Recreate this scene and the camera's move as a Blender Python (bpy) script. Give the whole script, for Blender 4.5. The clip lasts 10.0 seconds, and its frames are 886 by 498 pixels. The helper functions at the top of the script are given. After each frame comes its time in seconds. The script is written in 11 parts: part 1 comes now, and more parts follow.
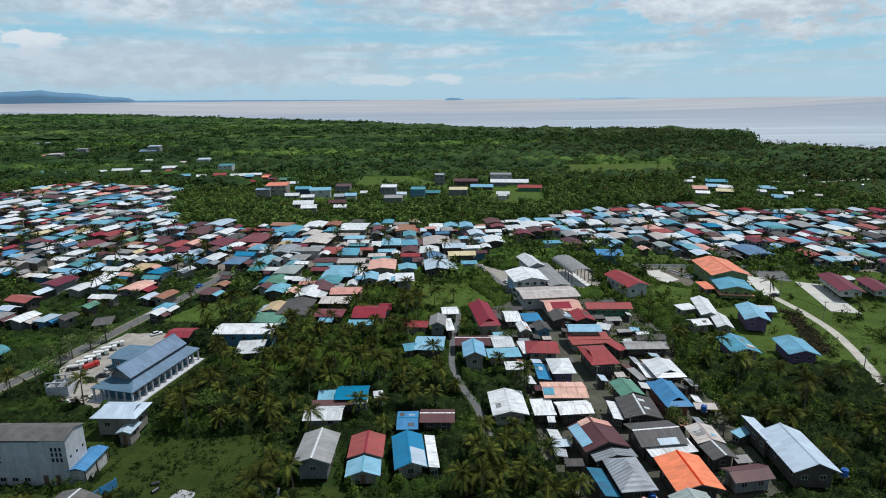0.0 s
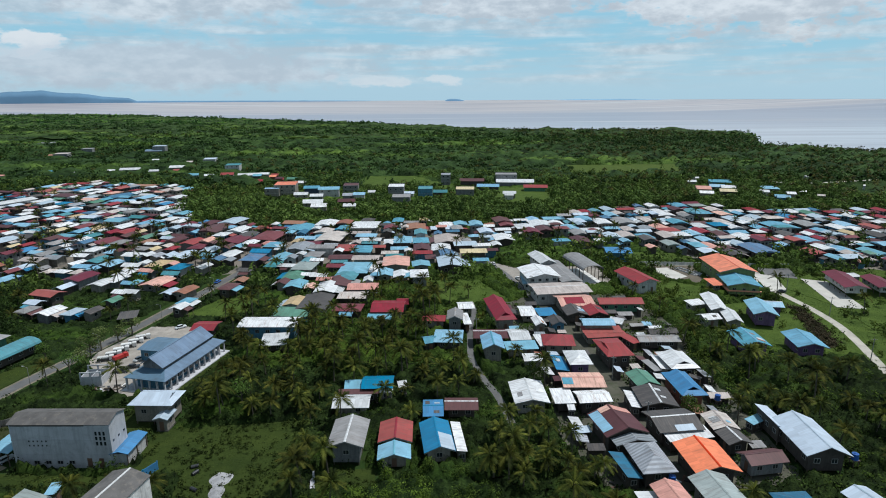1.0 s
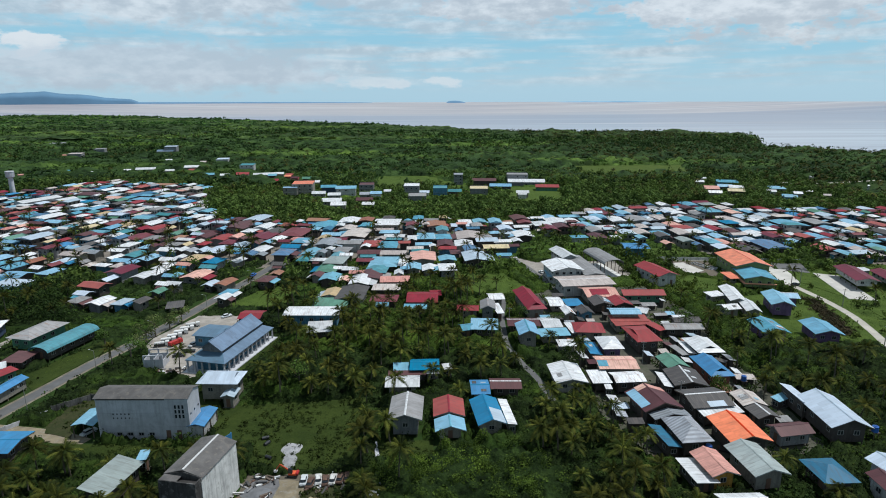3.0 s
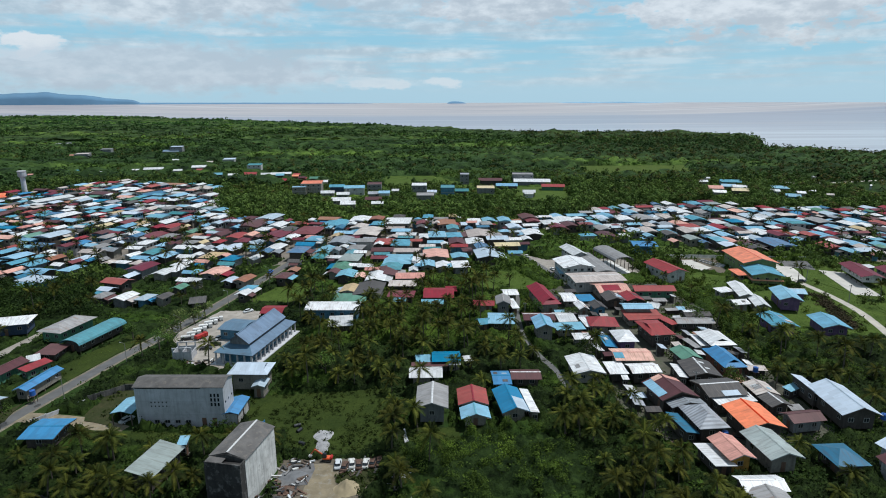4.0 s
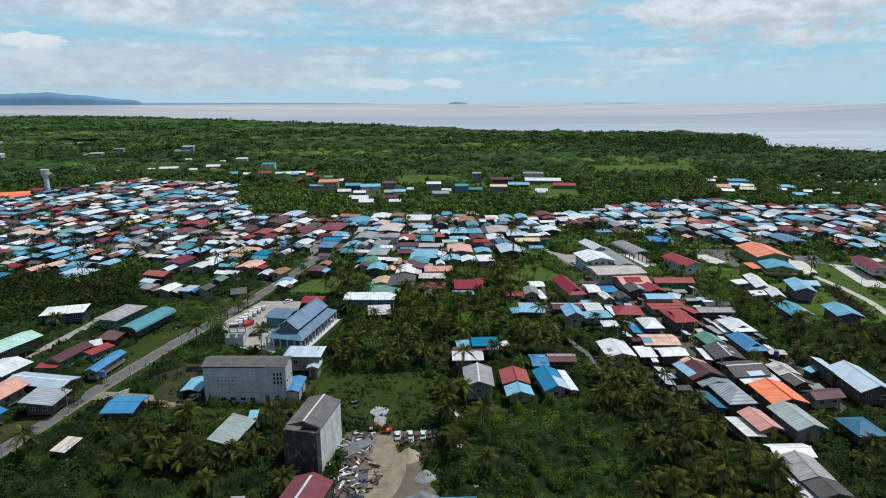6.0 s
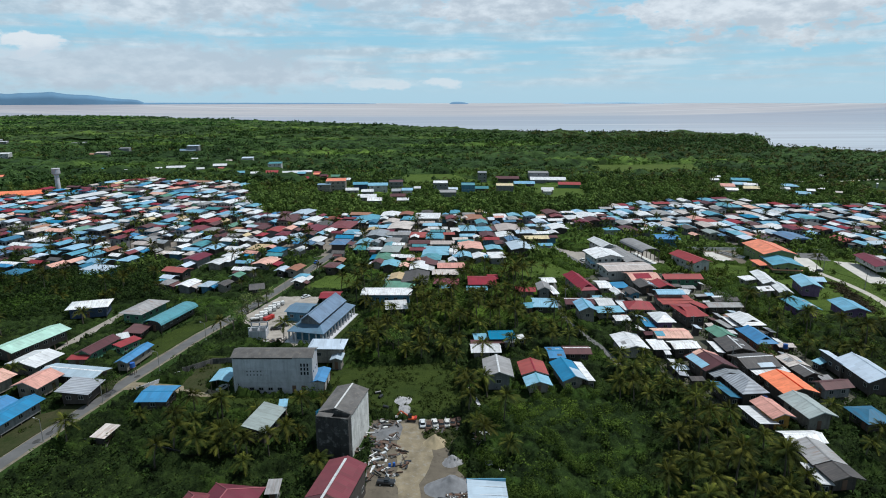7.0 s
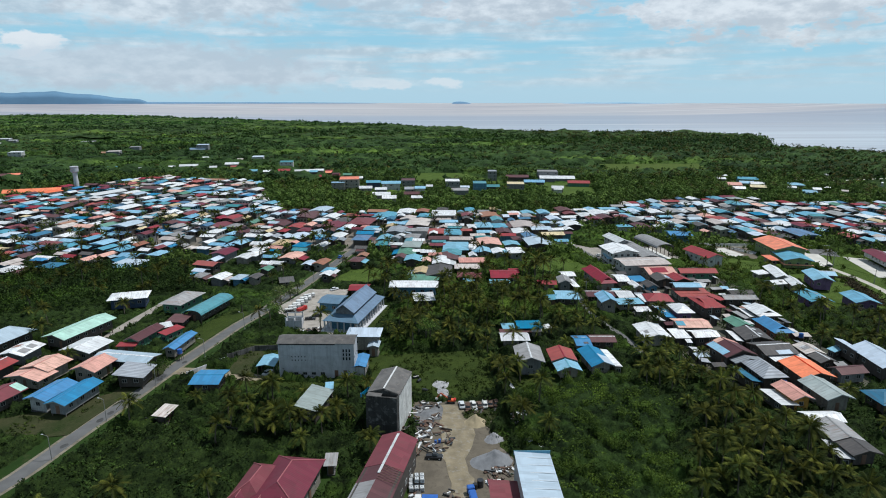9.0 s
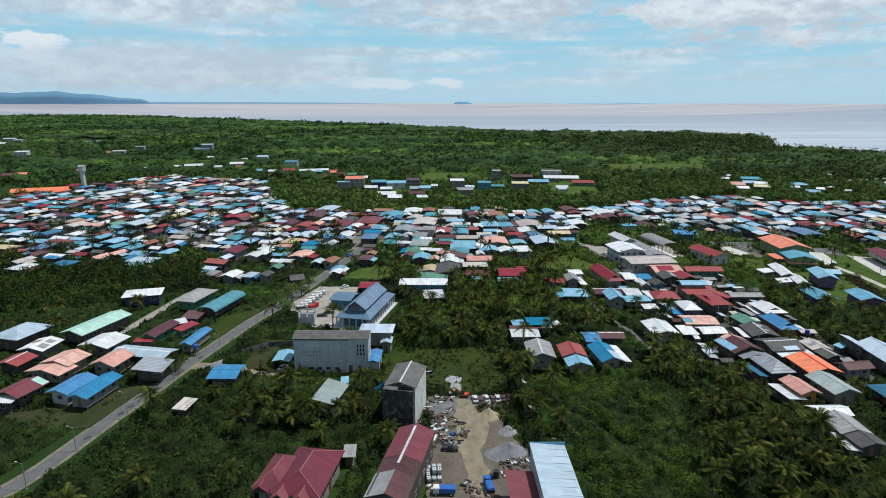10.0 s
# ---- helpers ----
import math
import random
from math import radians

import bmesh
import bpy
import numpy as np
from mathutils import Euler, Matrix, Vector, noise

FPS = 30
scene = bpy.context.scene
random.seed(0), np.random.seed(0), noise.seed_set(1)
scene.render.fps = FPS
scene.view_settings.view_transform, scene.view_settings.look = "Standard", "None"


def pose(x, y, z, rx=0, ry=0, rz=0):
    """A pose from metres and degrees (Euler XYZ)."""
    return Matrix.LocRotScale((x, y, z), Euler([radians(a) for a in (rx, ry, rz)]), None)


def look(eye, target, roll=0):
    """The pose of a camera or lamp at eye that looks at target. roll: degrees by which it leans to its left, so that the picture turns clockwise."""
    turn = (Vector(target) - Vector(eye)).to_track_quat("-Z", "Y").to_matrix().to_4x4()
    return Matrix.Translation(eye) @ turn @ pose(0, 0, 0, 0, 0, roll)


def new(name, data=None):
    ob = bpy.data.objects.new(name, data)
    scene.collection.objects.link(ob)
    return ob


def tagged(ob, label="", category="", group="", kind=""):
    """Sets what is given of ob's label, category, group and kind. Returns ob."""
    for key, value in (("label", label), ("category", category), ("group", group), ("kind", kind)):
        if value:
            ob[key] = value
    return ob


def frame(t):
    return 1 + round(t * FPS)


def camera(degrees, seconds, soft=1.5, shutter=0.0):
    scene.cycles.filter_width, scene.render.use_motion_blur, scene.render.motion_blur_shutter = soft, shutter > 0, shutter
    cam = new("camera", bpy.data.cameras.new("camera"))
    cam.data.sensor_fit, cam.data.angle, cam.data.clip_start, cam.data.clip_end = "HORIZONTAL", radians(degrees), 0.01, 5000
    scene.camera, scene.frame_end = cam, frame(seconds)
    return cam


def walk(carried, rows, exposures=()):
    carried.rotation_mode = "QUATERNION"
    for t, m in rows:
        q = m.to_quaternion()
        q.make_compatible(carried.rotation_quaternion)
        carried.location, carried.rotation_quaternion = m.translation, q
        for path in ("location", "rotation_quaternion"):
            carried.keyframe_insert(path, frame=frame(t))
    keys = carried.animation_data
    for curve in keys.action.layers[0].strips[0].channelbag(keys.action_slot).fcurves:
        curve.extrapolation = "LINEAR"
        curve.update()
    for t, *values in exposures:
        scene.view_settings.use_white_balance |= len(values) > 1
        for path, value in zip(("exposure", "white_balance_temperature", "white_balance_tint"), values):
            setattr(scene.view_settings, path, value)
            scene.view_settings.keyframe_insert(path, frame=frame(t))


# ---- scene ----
cam = camera(73.7, 10.0, soft=1.0)
# seconds, eye x, y, z, pitch, roll, yaw
ROWS = [
    (0, -10.97, -3.95, 87.88, -14.48, -0.44, -3.29),
    (0.5, -14.68, -6.99, 87.71, -14.43, -0.36, -3.33),
    (1, -18.37, -9.95, 87.57, -14.38, -0.30, -3.37),
    (1.5, -22.05, -12.89, 87.45, -14.34, -0.25, -3.39),
    (2, -25.73, -15.81, 87.35, -14.29, -0.22, -3.41),
    (2.5, -29.42, -18.75, 87.27, -14.25, -0.20, -3.43),
    (4, -40.48, -27.70, 87.13, -14.15, -0.17, -3.46),
    (4.5, -44.15, -30.72, 87.10, -14.13, -0.16, -3.46),
    (5, -47.81, -33.72, 87.09, -14.11, -0.15, -3.47),
    (5.5, -51.43, -36.70, 87.07, -14.10, -0.14, -3.48),
    (7, -61.86, -45.22, 87.04, -14.11, -0.09, -3.49),
    (7.5, -65.08, -47.81, 87.03, -14.12, -0.07, -3.49),
    (8, -68.13, -50.24, 87.00, -14.12, -0.05, -3.48),
    (8.5, -70.95, -52.46, 86.97, -14.13, -0.03, -3.46),
    (9, -73.48, -54.44, 86.92, -14.13, -0.01, -3.43),
    (9.5, -75.67, -56.16, 86.85, -14.13, 0.00, -3.39),
    (10, -77.46, -57.57, 86.77, -14.12, 0.01, -3.33),
]
walk(cam, [(t, pose(x, y, z, 90 + pitch, 0, yaw) @ pose(0, 0, 0, 0, 0, roll)) for t, x, y, z, pitch, roll, yaw in ROWS], [(0.0, -0.22, 6170, 8.5), (10.0, -0.13, 6170, 8.5)])

# ---- light: tropical sun through broken cloud, sea-side sky ----
SUN_AZ, SUN_EL = 76.0, 67.0
sx, sy, sz = (math.sin(radians(SUN_AZ)) * math.cos(radians(SUN_EL)), math.cos(radians(SUN_AZ)) * math.cos(radians(SUN_EL)), math.sin(radians(SUN_EL)))
sun = new("sun", bpy.data.lights.new("sun", "SUN"))
sun.data.energy, sun.data.angle, sun.data.color = 4.2, radians(1.5), (1.0, 0.97, 0.92)
sun.matrix_world = look((sx * 100, sy * 100, sz * 100), (0, 0, 0))

world = bpy.data.worlds.new("sky")
scene.world = world
world.use_nodes = True
wn, wl = world.node_tree.nodes, world.node_tree.links
wn.clear()


def wnode(kind, **inputs):
    n = wn.new(kind)
    for key, value in inputs.items():
        n.inputs[key.replace("_", " ")].default_value = value
    return n


def wmath(op, a, b=0.0, clamp=False):
    n = wn.new("ShaderNodeMath")
    n.operation, n.use_clamp = op, clamp
    for i, v in enumerate((a, b)):
        if isinstance(v, (int, float)):
            n.inputs[i].default_value = v
        else:
            wl.new(v, n.inputs[i])
    return n.outputs[0]


def wramp(value, lo, hi):
    n = wn.new("ShaderNodeMapRange")
    n.interpolation_type = "SMOOTHSTEP"
    wl.new(value, n.inputs[0])
    n.inputs[1].default_value, n.inputs[2].default_value = lo, hi
    return n.outputs[0]


def wmix(fac, a, b):
    n = wn.new("ShaderNodeMix")
    n.data_type = "RGBA"
    for s, v in ((n.inputs[0], fac), (n.inputs[6], a), (n.inputs[7], b)):
        if isinstance(v, (int, float, tuple)):
            s.default_value = v
        else:
            wl.new(v, s)
    return n.outputs[2]


sky = wn.new("ShaderNodeTexSky")
sky.sky_type, sky.sun_disc = "NISHITA", False
sky.sun_elevation, sky.sun_rotation = radians(SUN_EL), radians(SUN_AZ)
sky.air_density, sky.dust_density, sky.ozone_density = 1.2, 1.5, 1.5
coord = wn.new("ShaderNodeTexCoord")
split = wn.new("ShaderNodeSeparateXYZ")
wl.new(coord.outputs["Generated"], split.inputs[0])
dx, dy, dz = split.outputs
# the flat cloud layer, seen in perspective
high = wmath("MAXIMUM", wmath("ADD", dz, 0.035), 0.02)
flat = wn.new("ShaderNodeCombineXYZ")
wl.new(wmath("DIVIDE", dx, high), flat.inputs[0])
wl.new(wmath("DIVIDE", dy, high), flat.inputs[1])
flat.inputs[2].default_value = 3.7


def clouds(scale, detail, rough, seed, stretch=(1, 1, 1)):
    m = wn.new("ShaderNodeMapping")
    m.inputs["Location"].default_value = (seed, seed * 1.7, seed * 0.3)
    m.inputs["Scale"].default_value = stretch
    wl.new(flat.outputs[0], m.inputs[0])
    n = wnode("ShaderNodeTexNoise", Scale=scale, Detail=detail, Roughness=rough)
    wl.new(m.outputs[0], n.inputs[0])
    return n.outputs["Fac"]


def puffs(sx_, sz_, seed, detail=8.0):
    m = wn.new("ShaderNodeMapping")
    m.inputs["Location"].default_value = (seed, seed * 0.7, seed * 1.3)
    m.inputs["Scale"].default_value = (sx_, sx_, sz_)
    wl.new(coord.outputs["Generated"], m.inputs[0])
    n = wnode("ShaderNodeTexNoise", Scale=1.0, Detail=detail, Roughness=0.56)
    wl.new(m.outputs[0], n.inputs[0])
    return n.outputs["Fac"]


# plane coordinates of the seaward sky: sideways and upward from the heading of the coast
HEAD = radians(3.4)
ahead = wmath("MAXIMUM", wmath("ADD", wmath("MULTIPLY", dx, math.sin(HEAD)), wmath("MULTIPLY", dy, math.cos(HEAD))), 0.05)
side = wmath("DIVIDE", wmath("SUBTRACT", wmath("MULTIPLY", dx, math.cos(HEAD)), wmath("MULTIPLY", dy, math.sin(HEAD))), ahead)
rise_ = wmath("DIVIDE", dz, ahead)
billow = wmath("SUBTRACT", puffs(7.0, 26.0, 12.9, 10.0), 0.5)
curl = wmath("SUBTRACT", puffs(34.0, 70.0, 3.3, 12.0), 0.5)
wisp = wmath("SUBTRACT", puffs(5.0, 60.0, 7.7, 8.0), 0.5)


def bank_of(s0, q0, ws, wq, soft, ragged, level):
    """One cloud: an oval of the sky with a ragged rim."""
    u, w = wmath("DIVIDE", wmath("SUBTRACT", side, s0), ws), wmath("DIVIDE", wmath("SUBTRACT", rise_, q0), wq)
    d = wmath("SQRT", wmath("ADD", wmath("MULTIPLY", u, u), wmath("MULTIPLY", w, w)))
    d = wmath("ADD", d, wmath("ADD", wmath("MULTIPLY", billow, ragged * 1.6), wmath("MULTIPLY", curl, ragged * 1.7)))
    return wmath("MULTIPLY", wmath("SUBTRACT", 1.0, wramp(d, 1.0 - soft, 1.0 + soft * 0.4)), level)


def most(items):
    total = items[0]
    for it in items[1:]:
        total = wmath("MAXIMUM", total, it)
    return total


# heavy grey-based heaps high up, small bright heaps low down, a broad veil to the west, thin streaks everywhere
heaps = most([bank_of(0.50, 0.155, 0.215, 0.066, 0.22, 0.9, 1.0), bank_of(0.10, 0.150, 0.15, 0.042, 0.25, 0.9, 0.95), bank_of(-0.43, 0.158, 0.28, 0.052, 0.5, 0.8, 0.9), bank_of(-0.10, 0.157, 0.14, 0.030, 0.5, 0.8, 0.8)])
bright = most([bank_of(-0.655, 0.092, 0.050, 0.019, 0.35, 1.5, 1.0), bank_of(-0.11, 0.027, 0.06, 0.009, 0.5, 1.6, 0.7), bank_of(0.005, 0.028, 0.028, 0.008, 0.5, 1.6, 0.7), bank_of(-0.18, 0.066, 0.07, 0.008, 0.8, 1.0, 0.5), bank_of(0.36, 0.060, 0.07, 0.006, 0.9, 0.7, 0.5)])
veil_west = wmath("MULTIPLY", bank_of(-0.48, 0.052, 0.42, 0.044, 0.45, 0.6, 0.9), wramp(wisp, -0.40, -0.08))
streak = wmath("MULTIPLY", wramp(wisp, -0.14, 0.16), wramp(dz, 0.006, 0.04))
overhead = wramp(dz, 0.17, 0.32)
cover = wmath("MAXIMUM", wmath("MAXIMUM", wmath("MULTIPLY", streak, 0.75), heaps), wmath("MAXIMUM", wmath("MAXIMUM", bright, veil_west), wmath("MULTIPLY", overhead, 0.9)), True)
shade = wramp(wmath("ADD", wmath("ADD", wmath("MULTIPLY", curl, 0.9), wmath("MULTIPLY", billow, -0.8)), wmath("MULTIPLY", bright, 0.7)), -0.16, 0.24)
cloud = wmix(shade, (0.545, 0.605, 0.67, 1), (0.84, 0.885, 0.925, 1))
cloud = wmix(wmath("MULTIPLY", veil_west, 0.6), cloud, (0.53, 0.64, 0.76, 1))
cloud = wmix(overhead, cloud, wmix(wramp(clouds(0.9, 6.0, 0.6, 5.2), 0.4, 0.65), (0.20, 0.25, 0.30, 1), (0.45, 0.50, 0.55, 1)))
clear = wmix(wramp(dz, 0.0, 0.09), (0.50, 0.73, 0.86, 1), (0.34, 0.65, 0.82, 1))
air = wn.new("ShaderNodeBackground")
wl.new(sky.outputs[0], air.inputs[0])
air.inputs[1].default_value = 0.10
veil = wn.new("ShaderNodeBackground")
wl.new(wmix(cover, clear, cloud), veil.inputs[0])
veil.inputs[1].default_value = 1.07
blend = wn.new("ShaderNodeMixShader")
blend.inputs[0].default_value = 0.85
wl.new(air.outputs[0], blend.inputs[1])
wl.new(veil.outputs[0], blend.inputs[2])
out = wn.new("ShaderNodeOutputWorld")
wl.new(blend.outputs[0], out.inputs[0])

# ---- materials ----
MATS = {}


def shader(name, rough=0.7, metal=0.0):
    m = bpy.data.materials.new(name)
    m.use_nodes = True
    n, l = m.node_tree.nodes, m.node_tree.links
    b = n["Principled BSDF"]
    b.inputs["Roughness"].default_value, b.inputs["Metallic"].default_value = rough, metal
    MATS[name] = m
    return m, n, l, b


def node(n, l, kind, ins, **props):
    k = n.new(kind)
    for key, value in props.items():
        if key == "operation":
            k.operation = value
        elif key == "data_type":
            k.data_type = value
        elif key == "blend_type":
            k.blend_type = value
        elif key == "wave_profile":
            k.wave_profile = value
        elif key == "bands_direction":
            k.bands_direction = value
    for key, value in ins.items():
        if isinstance(value, bpy.types.NodeSocket):
            l.new(value, k.inputs[key])
        else:
            k.inputs[key].default_value = value
    return k


def mixc(n, l, fac, a, b, blend="MIX"):
    k = node(n, l, "ShaderNodeMix", {0: fac, 6: a, 7: b}, data_type="RGBA", blend_type=blend)
    return k.outputs[2]


def ramp(n, l, value, lo, hi, a=0.0, b=1.0):
    return node(n, l, "ShaderNodeMapRange", {0: value, 1: lo, 2: hi, 3: a, 4: b}).outputs[0]


def noise_of(n, l, vec, scale, detail=4.0, rough=0.55):
    return node(n, l, "ShaderNodeTexNoise", {"Vector": vec, "Scale": scale, "Detail": detail, "Roughness": rough}).outputs["Fac"]


def rgb(c, k=1.0):
    return (min(c[0] * k, 1), min(c[1] * k, 1), min(c[2] * k, 1), 1)


def plain(name, col, rough=0.8, metal=0.0, var=0.25, scale=1.2, fine=14.0, bump=0.15, stain=None, where="object", runs=0.0):
    """Colour with broad stains and fine grain."""
    m, n, l, b = shader(name, rough, metal)
    tc = n.new("ShaderNodeTexCoord").outputs["Object"] if where == "object" else n.new("ShaderNodeNewGeometry").outputs["Position"]
    big, small = noise_of(n, l, tc, scale, 5.0), noise_of(n, l, tc, fine, 3.0)
    info = n.new("ShaderNodeObjectInfo").outputs["Random"]
    c = mixc(n, l, ramp(n, l, big, 0.3, 0.7), rgb(col, 1 - var), rgb(col, 1 + var))
    if stain:
        c = mixc(n, l, ramp(n, l, noise_of(n, l, tc, scale * 2.3, 6.0, 0.65), 0.52, 0.68, 0.0, 0.75), c, rgb(stain))
    c = mixc(n, l, ramp(n, l, small, 0.25, 0.75, 0.0, 0.3), c, rgb(col, 0.55))
    if runs:
        down = node(n, l, "ShaderNodeMapping", {0: tc, 3: (1.6, 1.6, 0.14)}).outputs[0]
        c = mixc(n, l, ramp(n, l, noise_of(n, l, down, 1.0, 6.0, 0.68), 0.46, 0.68, 0.0, runs), c, rgb(tuple(v * 0.25 for v in col)))
    hsv = node(n, l, "ShaderNodeHueSaturation", {"Value": ramp(n, l, info, 0.0, 1.0, 0.85, 1.15), "Color": c})
    l.new(hsv.outputs[0], b.inputs["Base Color"])
    bp = node(n, l, "ShaderNodeBump", {"Height": small, "Strength": bump, "Distance": 0.03})
    l.new(bp.outputs[0], b.inputs["Normal"])
    return m


# e is a duller red, darkened too for cloud shade over the yard sheds
ROOF = {
    "w": (0.68, 0.695, 0.71), "g": (0.29, 0.287, 0.29), "k": (0.085, 0.08, 0.08), "b": (0.006, 0.19, 0.38), "c": (0.12, 0.345, 0.49),
    "l": (0.19, 0.42, 0.56), "t": (0.07, 0.26, 0.31), "n": (0.10, 0.25, 0.18), "r": (0.30, 0.034, 0.040), "m": (0.11, 0.045, 0.05),
    "p": (0.64, 0.32, 0.26), "o": (0.75, 0.13, 0.035), "y": (0.56, 0.44, 0.25), "s": (0.30, 0.12, 0.07), "i": (0.42, 0.51, 0.60),
    "v": (0.29, 0.34, 0.33), "z": (0.36, 0.58, 0.48), "h": (0.115, 0.195, 0.285), "e": (0.17, 0.035, 0.050), "q": (0.34, 0.37, 0.41), "u": (0.05, 0.17, 0.30), "a": (0.74, 0.21, 0.11), "d": (0.50, 0.44, 0.41),
}
ROOF_WORD = {
    "w": "pale galvanised", "g": "grey", "k": "weathered charcoal", "b": "bright blue", "c": "sky-blue", "l": "faded light-blue", "t": "teal", "n": "green",
    "r": "red", "m": "dark maroon", "p": "salmon-pink", "o": "orange", "y": "cream", "s": "rusty brown", "i": "pale blue-grey", "v": "grey-green", "z": "mint-green", "h": "slate-blue", "e": "dull red", "q": "striped grey", "u": "weathered blue", "a": "salmon-orange", "d": "rust-stained pale",
}


def roof_material(code, prefix="roof_"):
    """Ribbed metal sheet: ribs run down the slope, sheets differ a little, dirt gathers in streaks."""
    col = ROOF[code]
    m, n, l, b = shader(prefix + code, 0.42 if code in "wil" else 0.5, 0.0)
    b.inputs["Specular IOR Level"].default_value = 0.35 if code in "wilvz" else 0.14
    tc = n.new("ShaderNodeTexCoord").outputs["Object"]
    info = n.new("ShaderNodeObjectInfo").outputs["Random"] if prefix == "roof_" else n.new("ShaderNodeNewGeometry").outputs["Random Per Island"]
    sep = node(n, l, "ShaderNodeSeparateXYZ", {0: tc})
    shift = node(n, l, "ShaderNodeMath", {0: info, 1: 57.0}, operation="MULTIPLY").outputs[0]
    sheet = node(n, l, "ShaderNodeMath", {0: node(n, l, "ShaderNodeMath", {0: sep.outputs[0], 1: 0.9}, operation="DIVIDE").outputs[0]}, operation="FLOOR").outputs[0]
    row = node(n, l, "ShaderNodeMath", {0: node(n, l, "ShaderNodeMath", {0: sep.outputs[1], 1: 2.4}, operation="DIVIDE").outputs[0]}, operation="FLOOR").outputs[0]
    cell = node(n, l, "ShaderNodeCombineXYZ", {0: sheet, 1: row, 2: shift})
    rnd = node(n, l, "ShaderNodeTexWhiteNoise", {"Vector": cell.outputs[0]}).outputs["Value"]
    local = node(n, l, "ShaderNodeVectorMath", {0: tc, 1: node(n, l, "ShaderNodeCombineXYZ", {0: shift, 1: shift, 2: 0.0}).outputs[0]}, operation="ADD").outputs[0]
    streaks = node(n, l, "ShaderNodeMapping", {0: local, 3: (2.6, 0.28, 0.5)}).outputs[0]
    dirt = noise_of(n, l, streaks, 1.0, 6.0, 0.62)
    patch = noise_of(n, l, local, 0.35, 5.0, 0.6)
    c = mixc(n, l, ramp(n, l, rnd, 0.0, 1.0, 0.0, 0.6), rgb(col, 1.08), rgb(col, 0.76))
    c = mixc(n, l, ramp(n, l, patch, 0.45, 0.66, 0.0, 0.25 if code == "i" else 0.5), c, rgb(tuple(v * 0.62 + 0.012 for v in col)))
    if code == "q":
        band = node(n, l, "ShaderNodeTexWave", {"Vector": tc, "Scale": 0.42, "Distortion": 0.0}, wave_profile="SIN", bands_direction="X").outputs["Fac"]
        c = mixc(n, l, ramp(n, l, band, 0.4, 0.6, 0.0, 0.45), c, (0.11, 0.115, 0.13, 1))
    grime = (0.055, 0.035, 0.035) if code == "m" else (0.10, 0.075, 0.06) if code not in "ks" else (0.20, 0.17, 0.15)
    c = mixc(n, l, ramp(n, l, dirt, 0.48, 0.72, 0.0, 0.16 if code == "i" else 0.28 if code in "lzehob" else 0.5), c, rgb(grime))
    if code in "wgspdu":
        rust = noise_of(n, l, streaks, 0.55, 7.0, 0.7)
        worn = node(n, l, "ShaderNodeMath", {0: ramp(n, l, rust, 0.54, 0.66, 0.0, 0.8), 1: ramp(n, l, info, 0.45, 0.9)}, operation="MULTIPLY").outputs[0]
        c = mixc(n, l, worn, c, (0.22, 0.10, 0.06, 1))
    hsv = node(n, l, "ShaderNodeHueSaturation", {"Hue": ramp(n, l, info, 0, 1, 0.488, 0.512), "Saturation": ramp(n, l, info, 0, 1, 1.05, 0.85), "Value": ramp(n, l, info, 0.0, 1.0, 0.80, 1.15), "Color": c})
    l.new(hsv.outputs[0], b.inputs["Base Color"])
    wave = node(n, l, "ShaderNodeTexWave", {"Vector": tc, "Scale": 0.85, "Distortion": 0.0}, wave_profile="SIN", bands_direction="X").outputs["Fac"]
    bp = node(n, l, "ShaderNodeBump", {"Height": wave, "Strength": 0.18, "Distance": 0.03})
    l.new(bp.outputs[0], b.inputs["Normal"])
    return m


for code in ROOF:
    roof_material(code)
    roof_material(code, "mass_")
WALL = {
    "timber": (0.075, 0.062, 0.054), "cream": (0.26, 0.24, 0.205), "grey": (0.20, 0.205, 0.21), "white": (0.46, 0.46, 0.45), "green": (0.08, 0.22, 0.14),
    "blue": (0.08, 0.22, 0.33), "purple": (0.14, 0.085, 0.18), "brick": (0.24, 0.09, 0.06), "ochre": (0.45, 0.24, 0.04), "mint": (0.26, 0.36, 0.31), "navy": (0.04, 0.07, 0.13), "olive": (0.22, 0.30, 0.12),
}
WALL_WORD = {
    "timber": "dark weathered timber", "cream": "cream-painted", "grey": "grey rendered", "white": "white-painted", "green": "green-painted", "blue": "blue-painted",
    "purple": "purple-painted", "brick": "brick-red", "ochre": "ochre-painted", "mint": "mint-painted", "navy": "dark blue", "olive": "olive-green painted",
}
for code, col in WALL.items():
    plain("wall_" + code, col, 0.85, 0, 0.18, 0.7, 9.0, 0.2, stain=tuple(v * 0.45 for v in col), runs=0.5)
plain("glass_dark", (0.02, 0.025, 0.03), 0.12, 0, 0.2, 2.0, 10, 0.0)
plain("frame_pale", (0.30, 0.30, 0.29), 0.6, 0, 0.15)
plain("post_wood", (0.12, 0.09, 0.07), 0.9, 0, 0.25)
plain("door_wood", (0.16, 0.09, 0.06), 0.7, 0, 0.25)
plain("concrete_old", (0.095, 0.092, 0.088), 0.92, 0, 0.55, 0.45, 6.0, 0.3, stain=(0.24, 0.235, 0.22), runs=0.95)
plain("concrete_damp", (0.045, 0.043, 0.041), 0.92, 0, 0.5, 0.28, 2.5, 0.3, stain=(0.30, 0.295, 0.28), runs=0.7)
plain("concrete_pale", (0.50, 0.51, 0.54), 0.9, 0, 0.16, 0.35, 7.0, 0.25, stain=(0.36, 0.37, 0.39), runs=0.32)
